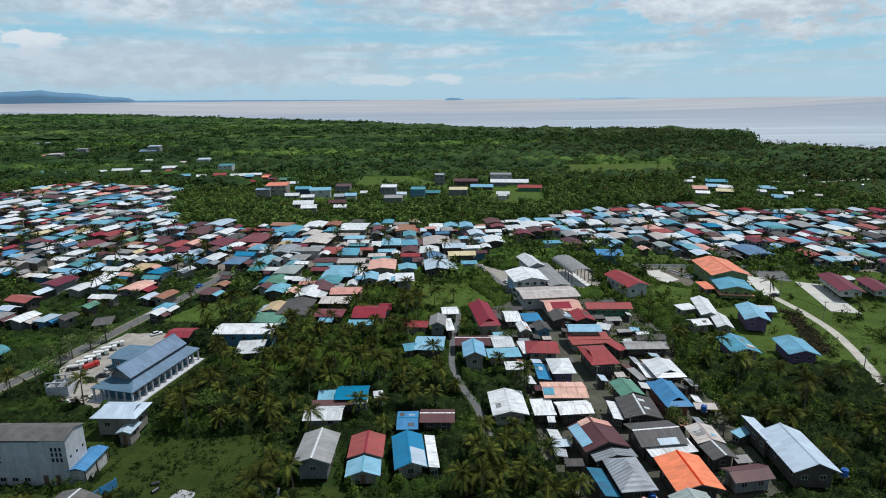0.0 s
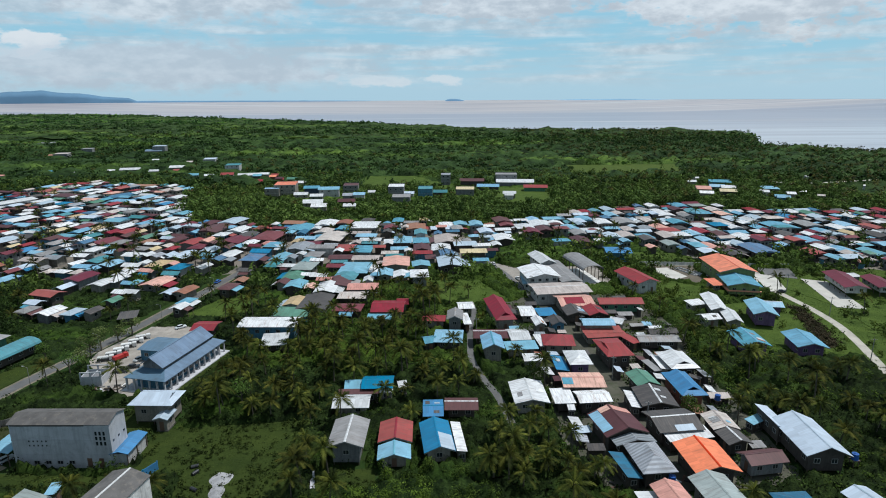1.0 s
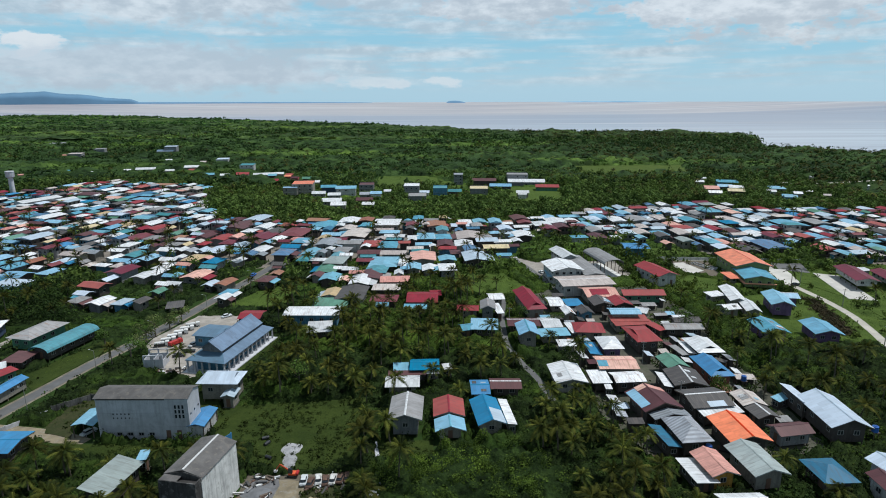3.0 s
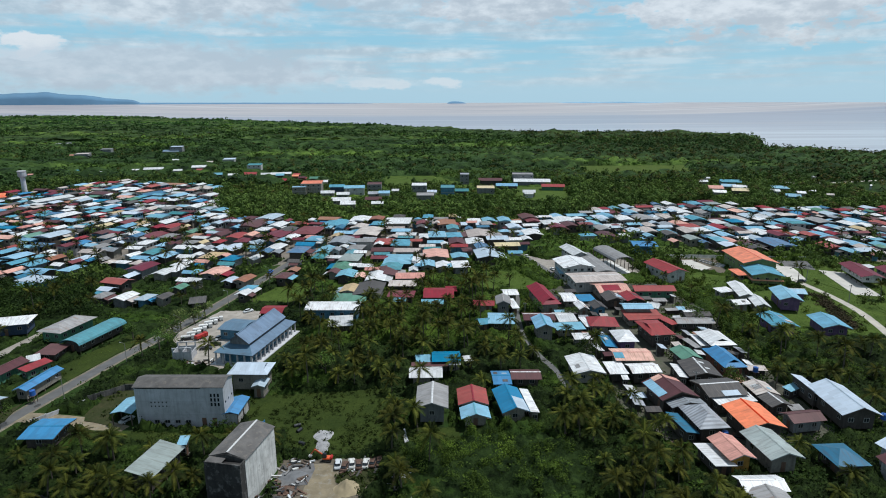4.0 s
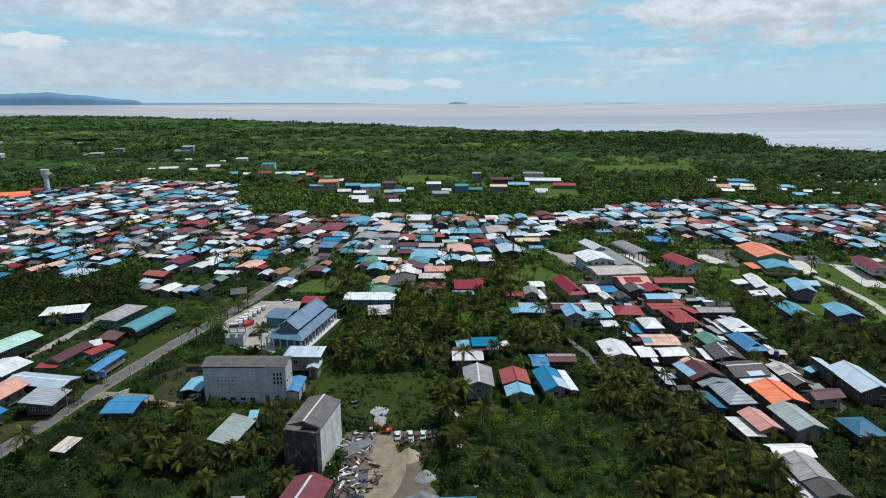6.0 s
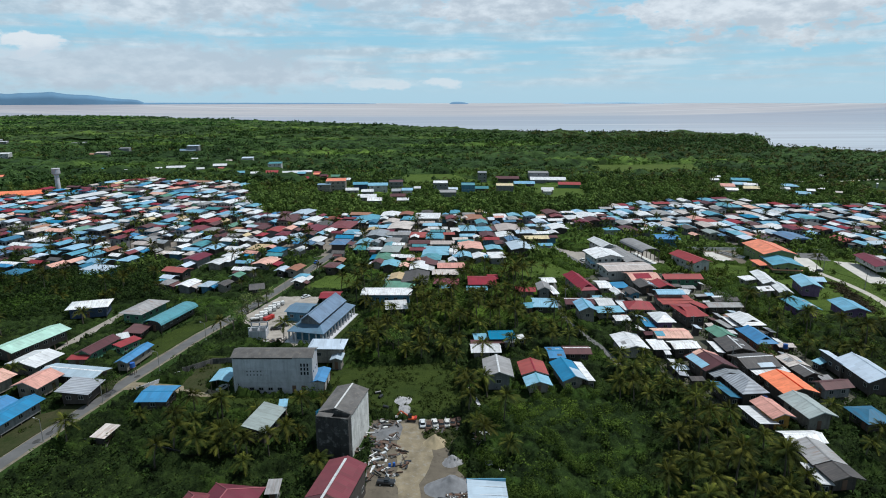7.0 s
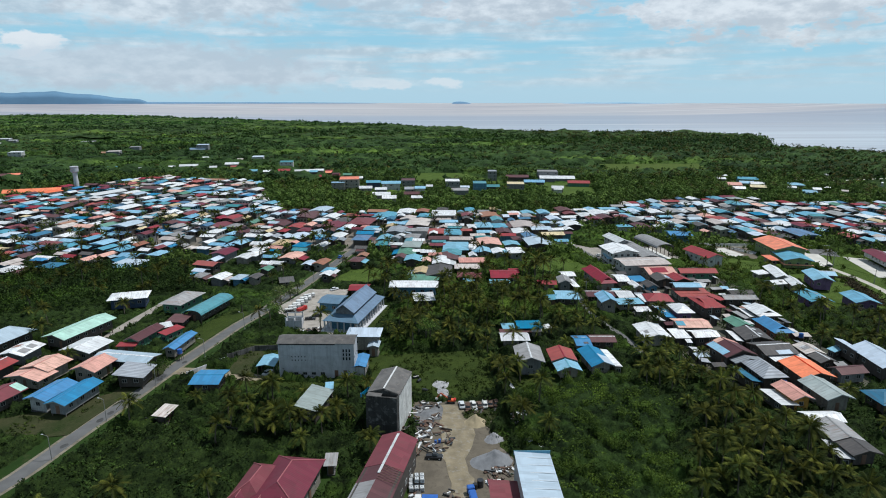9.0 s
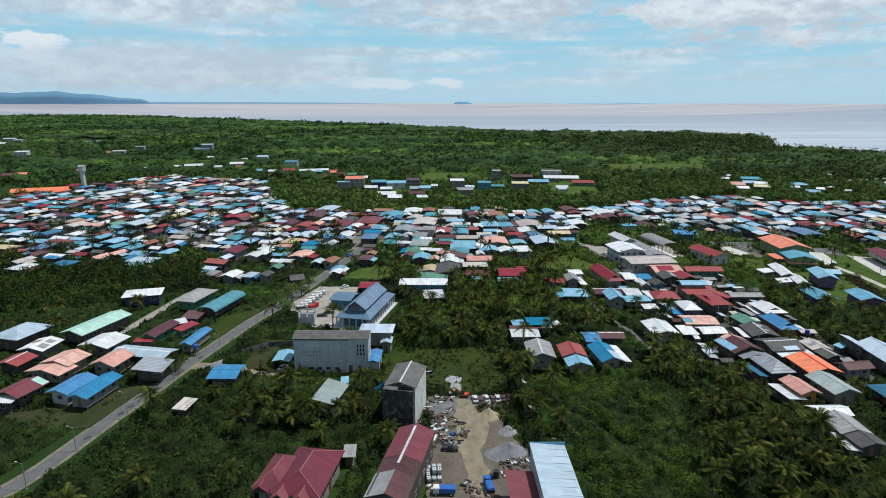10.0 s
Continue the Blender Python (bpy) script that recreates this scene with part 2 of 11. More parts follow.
plain("concrete_white", (0.66, 0.66, 0.64), 0.88, 0, 0.18, 0.4, 7.0, 0.25, stain=(0.30, 0.29, 0.27), runs=0.6)
plain("roof_felt", (0.10, 0.095, 0.092), 0.9, 0, 0.3, 0.5, 9.0, 0.3, stain=(0.17, 0.15, 0.13))
plain("asphalt", (0.13, 0.13, 0.13), 0.92, 0, 0.22, 0.25, 12.0, 0.2, stain=(0.12, 0.12, 0.118), where="world")
plain("verge", (0.20, 0.175, 0.13), 0.95, 0, 0.35, 0.3, 6.0, 0.3, stain=(0.06, 0.075, 0.03), where="world")
plain("path_concrete", (0.42, 0.39, 0.34), 0.9, 0, 0.18, 0.3, 8.0, 0.2, where="world")
plain("apron_concrete", (0.50, 0.48, 0.44), 0.9, 0, 0.15, 0.2, 8.0, 0.2, where="world")
plain("pad", (0.33, 0.30, 0.265), 0.95, 0, 0.28, 0.22, 5.0, 0.3, stain=(0.21, 0.185, 0.15), where="world")
plain("sand", (0.115, 0.097, 0.072), 0.95, 0, 0.28, 0.25, 5.0, 0.4, stain=(0.060, 0.050, 0.036), where="world")
plain("gravel", (0.17, 0.175, 0.185), 0.95, 0, 0.25, 0.8, 12.0, 0.6)
plain("sand_heap", (0.28, 0.23, 0.145), 0.95, 0, 0.2, 0.8, 10.0, 0.5)
plain("track", (0.205, 0.170, 0.112), 0.95, 0, 0.35, 0.3, 5.0, 0.3, stain=(0.26, 0.25, 0.22), where="world")
plain("village_soil", (0.185, 0.16, 0.135), 0.95, 0, 0.35, 0.12, 3.0, 0.3, stain=(0.03, 0.05, 0.018), where="world")
plain("house_soil", (0.082, 0.080, 0.058), 0.95, 0, 0.35, 0.18, 3.5, 0.3, stain=(0.035, 0.060, 0.016), where="world")
plain("gravel_flat", (0.16, 0.16, 0.165), 0.95, 0, 0.3, 0.4, 6.0, 0.4, stain=(0.10, 0.095, 0.085), where="world")
plain("rust_iron", (0.12, 0.07, 0.05), 0.85, 0.2, 0.5, 2.0)
plain("white_paint", (0.70, 0.70, 0.69), 0.35, 0, 0.1)
plain("red_paint", (0.45, 0.03, 0.025), 0.35, 0, 0.15)
plain("blue_paint", (0.03, 0.12, 0.42), 0.4, 0, 0.15)
plain("dark_paint", (0.03, 0.032, 0.036), 0.35, 0, 0.2)
plain("orange_paint", (0.62, 0.10, 0.03), 0.5, 0, 0.2)
plain("rubber", (0.02, 0.02, 0.02), 0.9, 0, 0.2)
plain("plastic_pale", (0.55, 0.58, 0.60), 0.5, 0, 0.15)
plain("pole_grey", (0.22, 0.22, 0.21), 0.8, 0, 0.2)
plain("bark", (0.11, 0.092, 0.07), 0.95, 0, 0.3, 1.5, 12.0, 0.5)
# the blue and pale haze of distance is painted into these two colours
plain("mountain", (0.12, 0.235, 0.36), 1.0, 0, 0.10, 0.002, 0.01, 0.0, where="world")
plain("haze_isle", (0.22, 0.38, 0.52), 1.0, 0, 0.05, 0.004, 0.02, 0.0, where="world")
plain("ridge_pink", (0.29, 0.085, 0.095), 0.5, 0, 0.15)
plain("rubble_pale", (0.30, 0.30, 0.31), 0.95, 0, 0.3, 0.8, 8.0, 0.6, stain=(0.12, 0.12, 0.11))
plain("asphalt_dark", (0.05, 0.05, 0.05), 0.95, 0, 0.25, 0.8, 10.0, 0.3)


def leaf_material(name, dark, light, broad=0.035, glade=None):
    """Leaves, each clump its own green, with light passing through."""
    m, n, l, b = shader(name, 0.7)
    b.inputs["Specular IOR Level"].default_value = 0.06
    geo = n.new("ShaderNodeNewGeometry")
    rnd = geo.outputs["Random Per Island"] if name not in ("leaf_under_shade", "leaf_under_sun") else ramp(n, l, noise_of(n, l, geo.outputs["Position"], 1.8, 6.0, 0.75), 0.32, 0.68)
    big = noise_of(n, l, geo.outputs["Position"], broad, 5.0, 0.62)
    if name in ("leaf_far", "leaf_tree", "leaf_mangrove", "leaf_mound_sun"):
        rnd = ramp(n, l, rnd, 0.0, 1.0, 0.22, 0.78)
    c = mixc(n, l, rnd, rgb(dark), rgb(light))
    c = mixc(n, l, ramp(n, l, big, 0.35, 0.65, 0.0, 0.55), c, rgb(tuple(v * 0.55 for v in dark)))
    if glade:
        s = node(n, l, "ShaderNodeMapping", {0: geo.outputs["Position"], 1: (3.0, 7.0, 0.0), 3: (0.7, 1.8, 0.0)}).outputs[0]
        c = mixc(n, l, ramp(n, l, noise_of(n, l, s, broad, 4.0, 0.6), 0.52, 0.66, 0.0, 0.75), c, rgb(glade))
    # plants differ from their neighbours
    clump = noise_of(n, l, geo.outputs["Position"], {"leaf_far": 0.045, "leaf_tree": 0.10, "leaf_mangrove": 0.12, "leaf_under_sun": 0.13}.get(name, 0.32), 3.0, 0.6)
    c = node(n, l, "ShaderNodeHueSaturation", {"Hue": ramp(n, l, clump, 0.3, 0.7, 0.512, 0.488), "Value": ramp(n, l, clump, 0.34, 0.66, 0.36, 1.65), "Color": c}).outputs[0]
    info = n.new("ShaderNodeObjectInfo").outputs["Random"]
    hsv = node(n, l, "ShaderNodeHueSaturation", {"Hue": ramp(n, l, info, 0, 1, 0.485, 0.51), "Value": ramp(n, l, info, 0, 1, 0.75, 1.25), "Color": c})
    l.new(hsv.outputs[0], b.inputs["Base Color"])
    if name in ("leaf_under_shade", "leaf_under_sun", "leaf_far"):
        bp = node(n, l, "ShaderNodeBump", {"Height": noise_of(n, l, geo.outputs["Position"], 2.2 if name == "leaf_under_shade" else 0.5, 6.0, 0.7), "Strength": 1.0, "Distance": 0.5 if name == "leaf_under_shade" else 2.0})
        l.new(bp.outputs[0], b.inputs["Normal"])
    tr = node(n, l, "ShaderNodeBsdfTranslucent", {"Color": hsv.outputs[0]})
    mx = node(n, l, "ShaderNodeMixShader", {0: 0.16, 1: b.outputs[0], 2: tr.outputs[0]})
    l.new(mx.outputs[0], n["Material Output"].inputs[0])
    return m


leaf_material("leaf_palm", (0.018, 0.029, 0.006), (0.113, 0.120, 0.021))
leaf_material("leaf_mangrove", (0.034, 0.066, 0.016), (0.138, 0.200, 0.044))
leaf_material("leaf_pale", (0.060, 0.085, 0.028), (0.150, 0.185, 0.060))
# shrub greens lightened, with sunlight held in the colour
leaf_material("leaf_mound_sun", (0.027, 0.048, 0.009), (0.091, 0.138, 0.022), 0.035, (0.096, 0.148, 0.020))
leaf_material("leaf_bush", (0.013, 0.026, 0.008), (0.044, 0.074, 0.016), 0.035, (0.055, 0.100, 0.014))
# undergrowth in dark greens, with shade put into the colour
leaf_material("leaf_under_shade", (0.009, 0.018, 0.006), (0.036, 0.060, 0.014), 0.03, (0.044, 0.082, 0.012))
leaf_material("leaf_tree", (0.038, 0.074, 0.018), (0.148, 0.220, 0.046))
# the same undergrowth lightened, with sunlight put into the colour
leaf_material("leaf_under_sun", (0.023, 0.052, 0.009), (0.089, 0.150, 0.026), 0.02, (0.101, 0.168, 0.023))
leaf_material("leaf_far", (0.020, 0.050, 0.017), (0.078, 0.138, 0.036), 0.0040, (0.115, 0.200, 0.036))
leaf_material("leaf_dry", (0.030, 0.027, 0.016), (0.100, 0.080, 0.045))
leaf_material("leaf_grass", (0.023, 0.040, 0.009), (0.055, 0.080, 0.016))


def ground_material():
    m, n, l, b = shader("ground_grass", 0.95)
    b.inputs["Specular IOR Level"].default_value = 0.1
    p = n.new("ShaderNodeNewGeometry").outputs["Position"]
    a, c2, f = noise_of(n, l, p, 0.03, 6.0), noise_of(n, l, p, 0.35, 5.0), noise_of(n, l, p, 4.0, 3.0)
    c = mixc(n, l, ramp(n, l, a, 0.35, 0.65), (0.016, 0.038, 0.008, 1), (0.036, 0.066, 0.014, 1))
    c = mixc(n, l, ramp(n, l, c2, 0.55, 0.75, 0.0, 0.5), c, (0.075, 0.066, 0.034, 1))
    c = mixc(n, l, ramp(n, l, f, 0.3, 0.7, 0.0, 0.45), c, (0.011, 0.022, 0.006, 1))
    l.new(c, b.inputs["Base Color"])
    bp = node(n, l, "ShaderNodeBump", {"Height": f, "Strength": 0.6, "Distance": 0.25})
    l.new(bp.outputs[0], b.inputs["Normal"])


def lawn_material(name, ca, cb):
    m, n, l, b = shader(name, 0.95)
    b.inputs["Specular IOR Level"].default_value = 0.1
    p = n.new("ShaderNodeNewGeometry").outputs["Position"]
    a, f = noise_of(n, l, p, 0.11, 8.0, 0.72), noise_of(n, l, p, 1.6, 7.0, 0.7)
    c = mixc(n, l, ramp(n, l, a, 0.35, 0.65), rgb(ca), rgb(cb))
    c = mixc(n, l, ramp(n, l, f, 0.3, 0.7, 0.0, 0.5), c, rgb(ca, 0.5))
    l.new(c, b.inputs["Base Color"])
    bp = node(n, l, "ShaderNodeBump", {"Height": f, "Strength": 0.7, "Distance": 0.3})
    l.new(bp.outputs[0], b.inputs["Normal"])


def sea_material():
    m, n, l, b = shader("sea_silt", 0.32)
    p = n.new("ShaderNodeNewGeometry").outputs["Position"]
    s = node(n, l, "ShaderNodeMapping", {0: p, 3: (0.00025, 0.0036, 0.0)}).outputs[0]
    bands = noise_of(n, l, s, 1.0, 5.0, 0.6)
    s2 = node(n, l, "ShaderNodeMapping", {0: p, 3: (0.0006, 0.015, 0.0)}).outputs[0]
    fine = noise_of(n, l, s2, 1.0, 4.0, 0.6)
    # silt carried out in long tongues: brown far out, slate between, pale over the shallows
    out_to = node(n, l, "ShaderNodeMath", {0: node(n, l, "ShaderNodeSeparateXYZ", {0: p}).outputs[1], 1: node(n, l, "ShaderNodeMath", {0: bands, 1: 2600.0}, operation="MULTIPLY").outputs[0]}, operation="ADD").outputs[0]
    c = mixc(n, l, ramp(n, l, out_to, 2600.0, 3600.0), (0.47, 0.50, 0.54, 1), (0.29, 0.305, 0.36, 1))
    c = mixc(n, l, ramp(n, l, out_to, 4500.0, 5100.0), c, (0.46, 0.41, 0.40, 1))
    c = mixc(n, l, ramp(n, l, bands, 0.56, 0.68, 0.0, 0.8), c, (0.56, 0.53, 0.52, 1))
    c = mixc(n, l, ramp(n, l, fine, 0.44, 0.62, 0.0, 0.6), c, (0.235, 0.23, 0.27, 1))
    l.new(c, b.inputs["Base Color"])
    bp = node(n, l, "ShaderNodeBump", {"Height": noise_of(n, l, p, 0.25, 4.0), "Strength": 0.12, "Distance": 0.3})
    l.new(bp.outputs[0], b.inputs["Normal"])


ground_material()
lawn_material("lawn", (0.025, 0.041, 0.009), (0.049, 0.070, 0.014))
# the lawn's greens made lighter, painting sunlight on the far plots
lawn_material("meadow", (0.051, 0.086, 0.016), (0.095, 0.142, 0.028))
lawn_material("trodden", (0.026, 0.040, 0.012), (0.066, 0.062, 0.032))
lawn_material("field", (0.055, 0.090, 0.016), (0.095, 0.125, 0.028))
sea_material()

# ---- building helpers ----
PLAN = 1.3  # metres to one unit of the plan, in which places and buildings are given


def mesh_of(name, verts, faces, mats, index=None, smooth=False):
    me = bpy.data.meshes.new(name)
    me.from_pydata([tuple(v) for v in verts], [], faces)
    for k in mats if isinstance(mats, (list, tuple)) else [mats]:
        me.materials.append(MATS[k])
    if index:
        me.polygons.foreach_set("material_index", index)
    if smooth:
        me.polygons.foreach_set("use_smooth", [True] * len(me.polygons))
    me.update()
    return me


def piece(name, me, parent, m=None, label=""):
    ob = new(name, me)
    ob.parent = parent
    if m is not None:
        ob.matrix_basis = m
    if label:
        ob["label"] = label
    return ob


def part(name, bm, material, parent, label="", m=None):
    me = bpy.data.meshes.new(name)
    bm.to_mesh(me)
    bm.free()
    me.materials.append(MATS[material])
    return piece(name, me, parent, m, label)


def thing(name, x, y, z, rot, label, category, group="", kind="", size=PLAN):
    """An Empty for a thing at plan x, y; its parts are in plan units, or in metres where size is 1."""
    ob = new(name)
    ob.empty_display_size = 0.5
    ob.matrix_basis = pose(x * PLAN, y * PLAN, z, 0, 0, rot) @ Matrix.Scale(size, 4)
    return tagged(ob, label, category, group, kind)


def box_vf(x0, x1, y0, y1, z0, z1):
    v = [(x, y, z) for z in (z0, z1) for y in (y0, y1) for x in (x0, x1)]
    f = [(0, 2, 3, 1), (4, 5, 7, 6), (0, 1, 5, 4), (2, 6, 7, 3), (0, 4, 6, 2), (1, 3, 7, 5)]
    return v, f


def boxes(name, rows, mats, index=None):
    """One mesh of several boxes: rows of x0, x1, y0, y1, z0, z1."""
    vs, fs = [], []
    for r in rows:
        v, f = box_vf(*r)
        fs += [tuple(i + len(vs) for i in q) for q in f]
        vs += v
    return mesh_of(name, vs, fs, mats, [i for i in index for _ in range(6)] if index else None)


def bevelled(x0, x1, y0, y1, z0, z1, b=0.05, seg=2):
    bm = bmesh.new()
    bmesh.ops.create_cube(bm, size=1)
    bmesh.ops.scale(bm, vec=(x1 - x0, y1 - y0, z1 - z0), verts=bm.verts)
    bmesh.ops.translate(bm, vec=((x0 + x1) / 2, (y0 + y1) / 2, (z0 + z1) / 2), verts=bm.verts)
    bmesh.ops.bevel(bm, geom=bm.edges[:], offset=b, segments=seg, affect="EDGES")
    return bm


def tube(r0, r1, z0, z1, n=12, axis="z"):
    bm = bmesh.new()
    bmesh.ops.create_cone(bm, cap_ends=True, segments=n, radius1=r0, radius2=r1, depth=z1 - z0)
    bmesh.ops.translate(bm, vec=(0, 0, (z0 + z1) / 2), verts=bm.verts)
    if axis == "x":
        bmesh.ops.rotate(bm, matrix=Matrix.Rotation(math.pi / 2, 3, "Y"), verts=bm.verts)
    if axis == "y":
        bmesh.ops.rotate(bm, matrix=Matrix.Rotation(math.pi / 2, 3, "X"), verts=bm.verts)
    return bm


FOOT = []  # footprints: x, y, cos, sin, half length, half width


def foot(x, y, rot, length, width):
    FOOT.append((x, y, math.cos(radians(rot)), math.sin(radians(rot)), length / 2, width / 2))


def shell(tops, thick=0.07):
    """One welded sheet of several roof faces, thick metres deep."""
    ids, vs, fs, edges = {}, [], [], {}
    for top in tops:
        face = []
        for p in top:
            key = tuple(round(c, 3) for c in p)
            if key not in ids:
                ids[key] = len(vs)
                vs.append(p)
            face.append(ids[key])
        fs.append(tuple(face))
        for a, b in zip(face, face[1:] + face[:1]):
            edges[(a, b)] = edges.get((a, b), 0) + 1
    n = len(vs)
    vs = vs + [(x, y, z - thick) for x, y, z in vs]
    under = [tuple(i + n for i in q[::-1]) for q in fs]
    sides = [(b, a, a + n, b + n) for a, b in edges if (b, a) not in edges]
    return vs, fs + under + sides


def slab(top, thick=0.07):
    """A sheet of metal through the top points (in order), thick metres deep."""
    n = len(top)
    v = list(top) + [(x, y, z - thick) for x, y, z in top]
    f = [tuple(range(n)), tuple(range(2 * n - 1, n - 1, -1))]
    f += [(i, i + n, (i + 1) % n + n, (i + 1) % n) for i in range(n)]
    return v, f


# shared window, door and post meshes: one metre high and wide, set in the x-z plane and facing -y
WINDOW = boxes("window_frame", [(-0.5, 0.5, -0.05, 0.03, -0.5, -0.42), (-0.5, 0.5, -0.05, 0.03, 0.42, 0.5), (-0.5, -0.43, -0.05, 0.03, -0.42, 0.42), (0.43, 0.5, -0.05, 0.03, -0.42, 0.42), (-0.03, 0.03, -0.045, 0.03, -0.42, 0.42)], ["frame_pale"])
PANE = boxes("pane", [(-0.43, 0.43, -0.02, 0.0, -0.42, 0.42)], ["glass_dark"])
FAR_WINDOW = boxes("window", [(-0.5, 0.5, -0.04, 0.02, -0.5, 0.5), (-0.42, 0.42, -0.06, -0.04, -0.42, 0.42)], ["frame_pale", "glass_dark"], [0, 1])
DOOR = boxes("door", [(-0.5, 0.5, -0.05, 0.02, 0.0, 1.0), (-0.38, 0.38, -0.07, -0.05, 0.08, 0.46), (-0.38, 0.38, -0.07, -0.05, 0.54, 0.92)], ["door_wood"])
POST = boxes("post", [(-0.5, 0.5, -0.5, 0.5, 0, 1)], ["post_wood"])


def openings(ob, L, W, zf, top, rnd, near, front=False):
    """Windows and a door round a box of walls; every storey has its row."""
    storeys = max(1, int((top - zf) / 2.5))
    step = (top - zf) / storeys
    sides = [(L, W / 2, 0), (L, W / 2, 180), (W, L / 2, 90), (W, L / 2, 270)]
    door_side = rnd.choice((0, 1, 2, 3))
    for s, (length, off, turn) in enumerate(sides[::3] if front else sides):
        n = max(1, int(length / (2.6 if near else 3.4)))
        for k in range(storeys):
            for i in range(n):
                x = (i + 0.5) / n * length - length / 2
                z = zf + k * step + step * 0.56
                w, h = (1.15, 1.0) if near else (1.3, 1.05)
                if s == door_side and k == 0 and i == n // 2:
                    if near:
                        piece("door", DOOR, ob, pose(0, 0, 0, 0, 0, turn) @ pose(x, -off, zf + 0.05) @ Matrix.Diagonal((0.9, 1, min(2.0, step * 0.8), 1)))
                    continue
                if rnd.random() < (0.15 if near else 0.3):
                    continue
                m = pose(0, 0, 0, 0, 0, turn) @ pose(x, -off, z) @ Matrix.Diagonal((w, 1, h, 1))
                if near:
                    win = piece("window", WINDOW, ob, m)
                    piece("pane", PANE, win)
                else:
                    piece("window", FAR_WINDOW, ob, m)


def roof_shape(style, L, W, h, rise):
    """Top points of each face of the roof."""
    a, b = L / 2, W / 2
    if style == "flat":
        return [[(-a, -b, h), (a, -b, h), (a, b, h + rise), (-a, b, h + rise)]]
    if style == "hip":
        c = max(a - b * 0.95, 0.4)
        return [[(-a, -b, h), (a, -b, h), (c, 0, h + rise), (-c, 0, h + rise)], [(a, b, h), (-a, b, h), (-c, 0, h + rise), (c, 0, h + rise)],
                [(a, -b, h), (a, b, h), (c, 0, h + rise)], [(-a, b, h), (-a, -b, h), (-c, 0, h + rise)]]
    if style == "dutch":
        c, d, z = max(a - min(1.3, b * 0.45), 0.5), b * 0.5, h + rise * 0.5
        return [[(-a, -b, h), (a, -b, h), (c, -d, z), (c, 0, h + rise), (-c, 0, h + rise), (-c, -d, z)], [(a, b, h), (-a, b, h), (-c, d, z), (-c, 0, h + rise), (c, 0, h + rise), (c, d, z)],
                [(a, -b, h), (a, b, h), (c, d, z), (c, -d, z)], [(-a, b, h), (-a, -b, h), (-c, -d, z), (-c, d, z)], [(c, -d, z), (c, d, z), (c, 0, h + rise)], [(-c, d, z), (-c, -d, z), (-c, 0, h + rise)]]
    if style == "vault":
        n = 8
        arc = [(-b * math.cos(math.pi * i / n), h + rise * math.sin(math.pi * i / n)) for i in range(n + 1)]
        return [[(-a, y0, z0), (a, y0, z0), (a, y1, z1), (-a, y1, z1)] for (y0, z0), (y1, z1) in zip(arc, arc[1:])]
    return [[(-a, -b, h), (a, -b, h), (a, 0, h + rise), (-a, 0, h + rise)], [(a, b, h), (-a, b, h), (-a, 0, h + rise), (a, 0, h + rise)]]


def wall_mesh(style, L, W, zf, h, rise, mat):
    """Four walls that close up to the underside of the roof."""
    a, b = L / 2, W / 2
    v = [(-a, -b, zf), (a, -b, zf), (a, b, zf), (-a, b, zf)]
    if style == "flat":
        v += [(-a, -b, h - 0.08), (a, -b, h - 0.08), (a, b, h + rise * 0.88 - 0.08), (-a, b, h + rise * 0.88 - 0.08)]
        f = [(0, 1, 5, 4), (1, 2, 6, 5), (2, 3, 7, 6), (3, 0, 4, 7), (3, 2, 1, 0), (4, 5, 6, 7)]
    elif style in ("gable", "vault"):
        zt = h + rise * 0.10 - 0.05
        v += [(-a, -b, zt), (a, -b, zt), (a, b, zt), (-a, b, zt), (a, 0, h + rise * 0.97 - 0.1), (-a, 0, h + rise * 0.97 - 0.1)]
        f = [(0, 1, 5, 4), (1, 2, 6, 8, 5), (2, 3, 7, 6), (3, 0, 4, 9, 7), (3, 2, 1, 0), (4, 5, 8, 9), (6, 7, 9, 8)]
    else:
        v += [(-a, -b, h), (a, -b, h), (a, b, h), (-a, b, h)]
        f = [(0, 1, 5, 4), (1, 2, 6, 5), (2, 3, 7, 6), (3, 0, 4, 7), (3, 2, 1, 0), (4, 5, 6, 7)]
    return mesh_of("wall", v, f, mat)


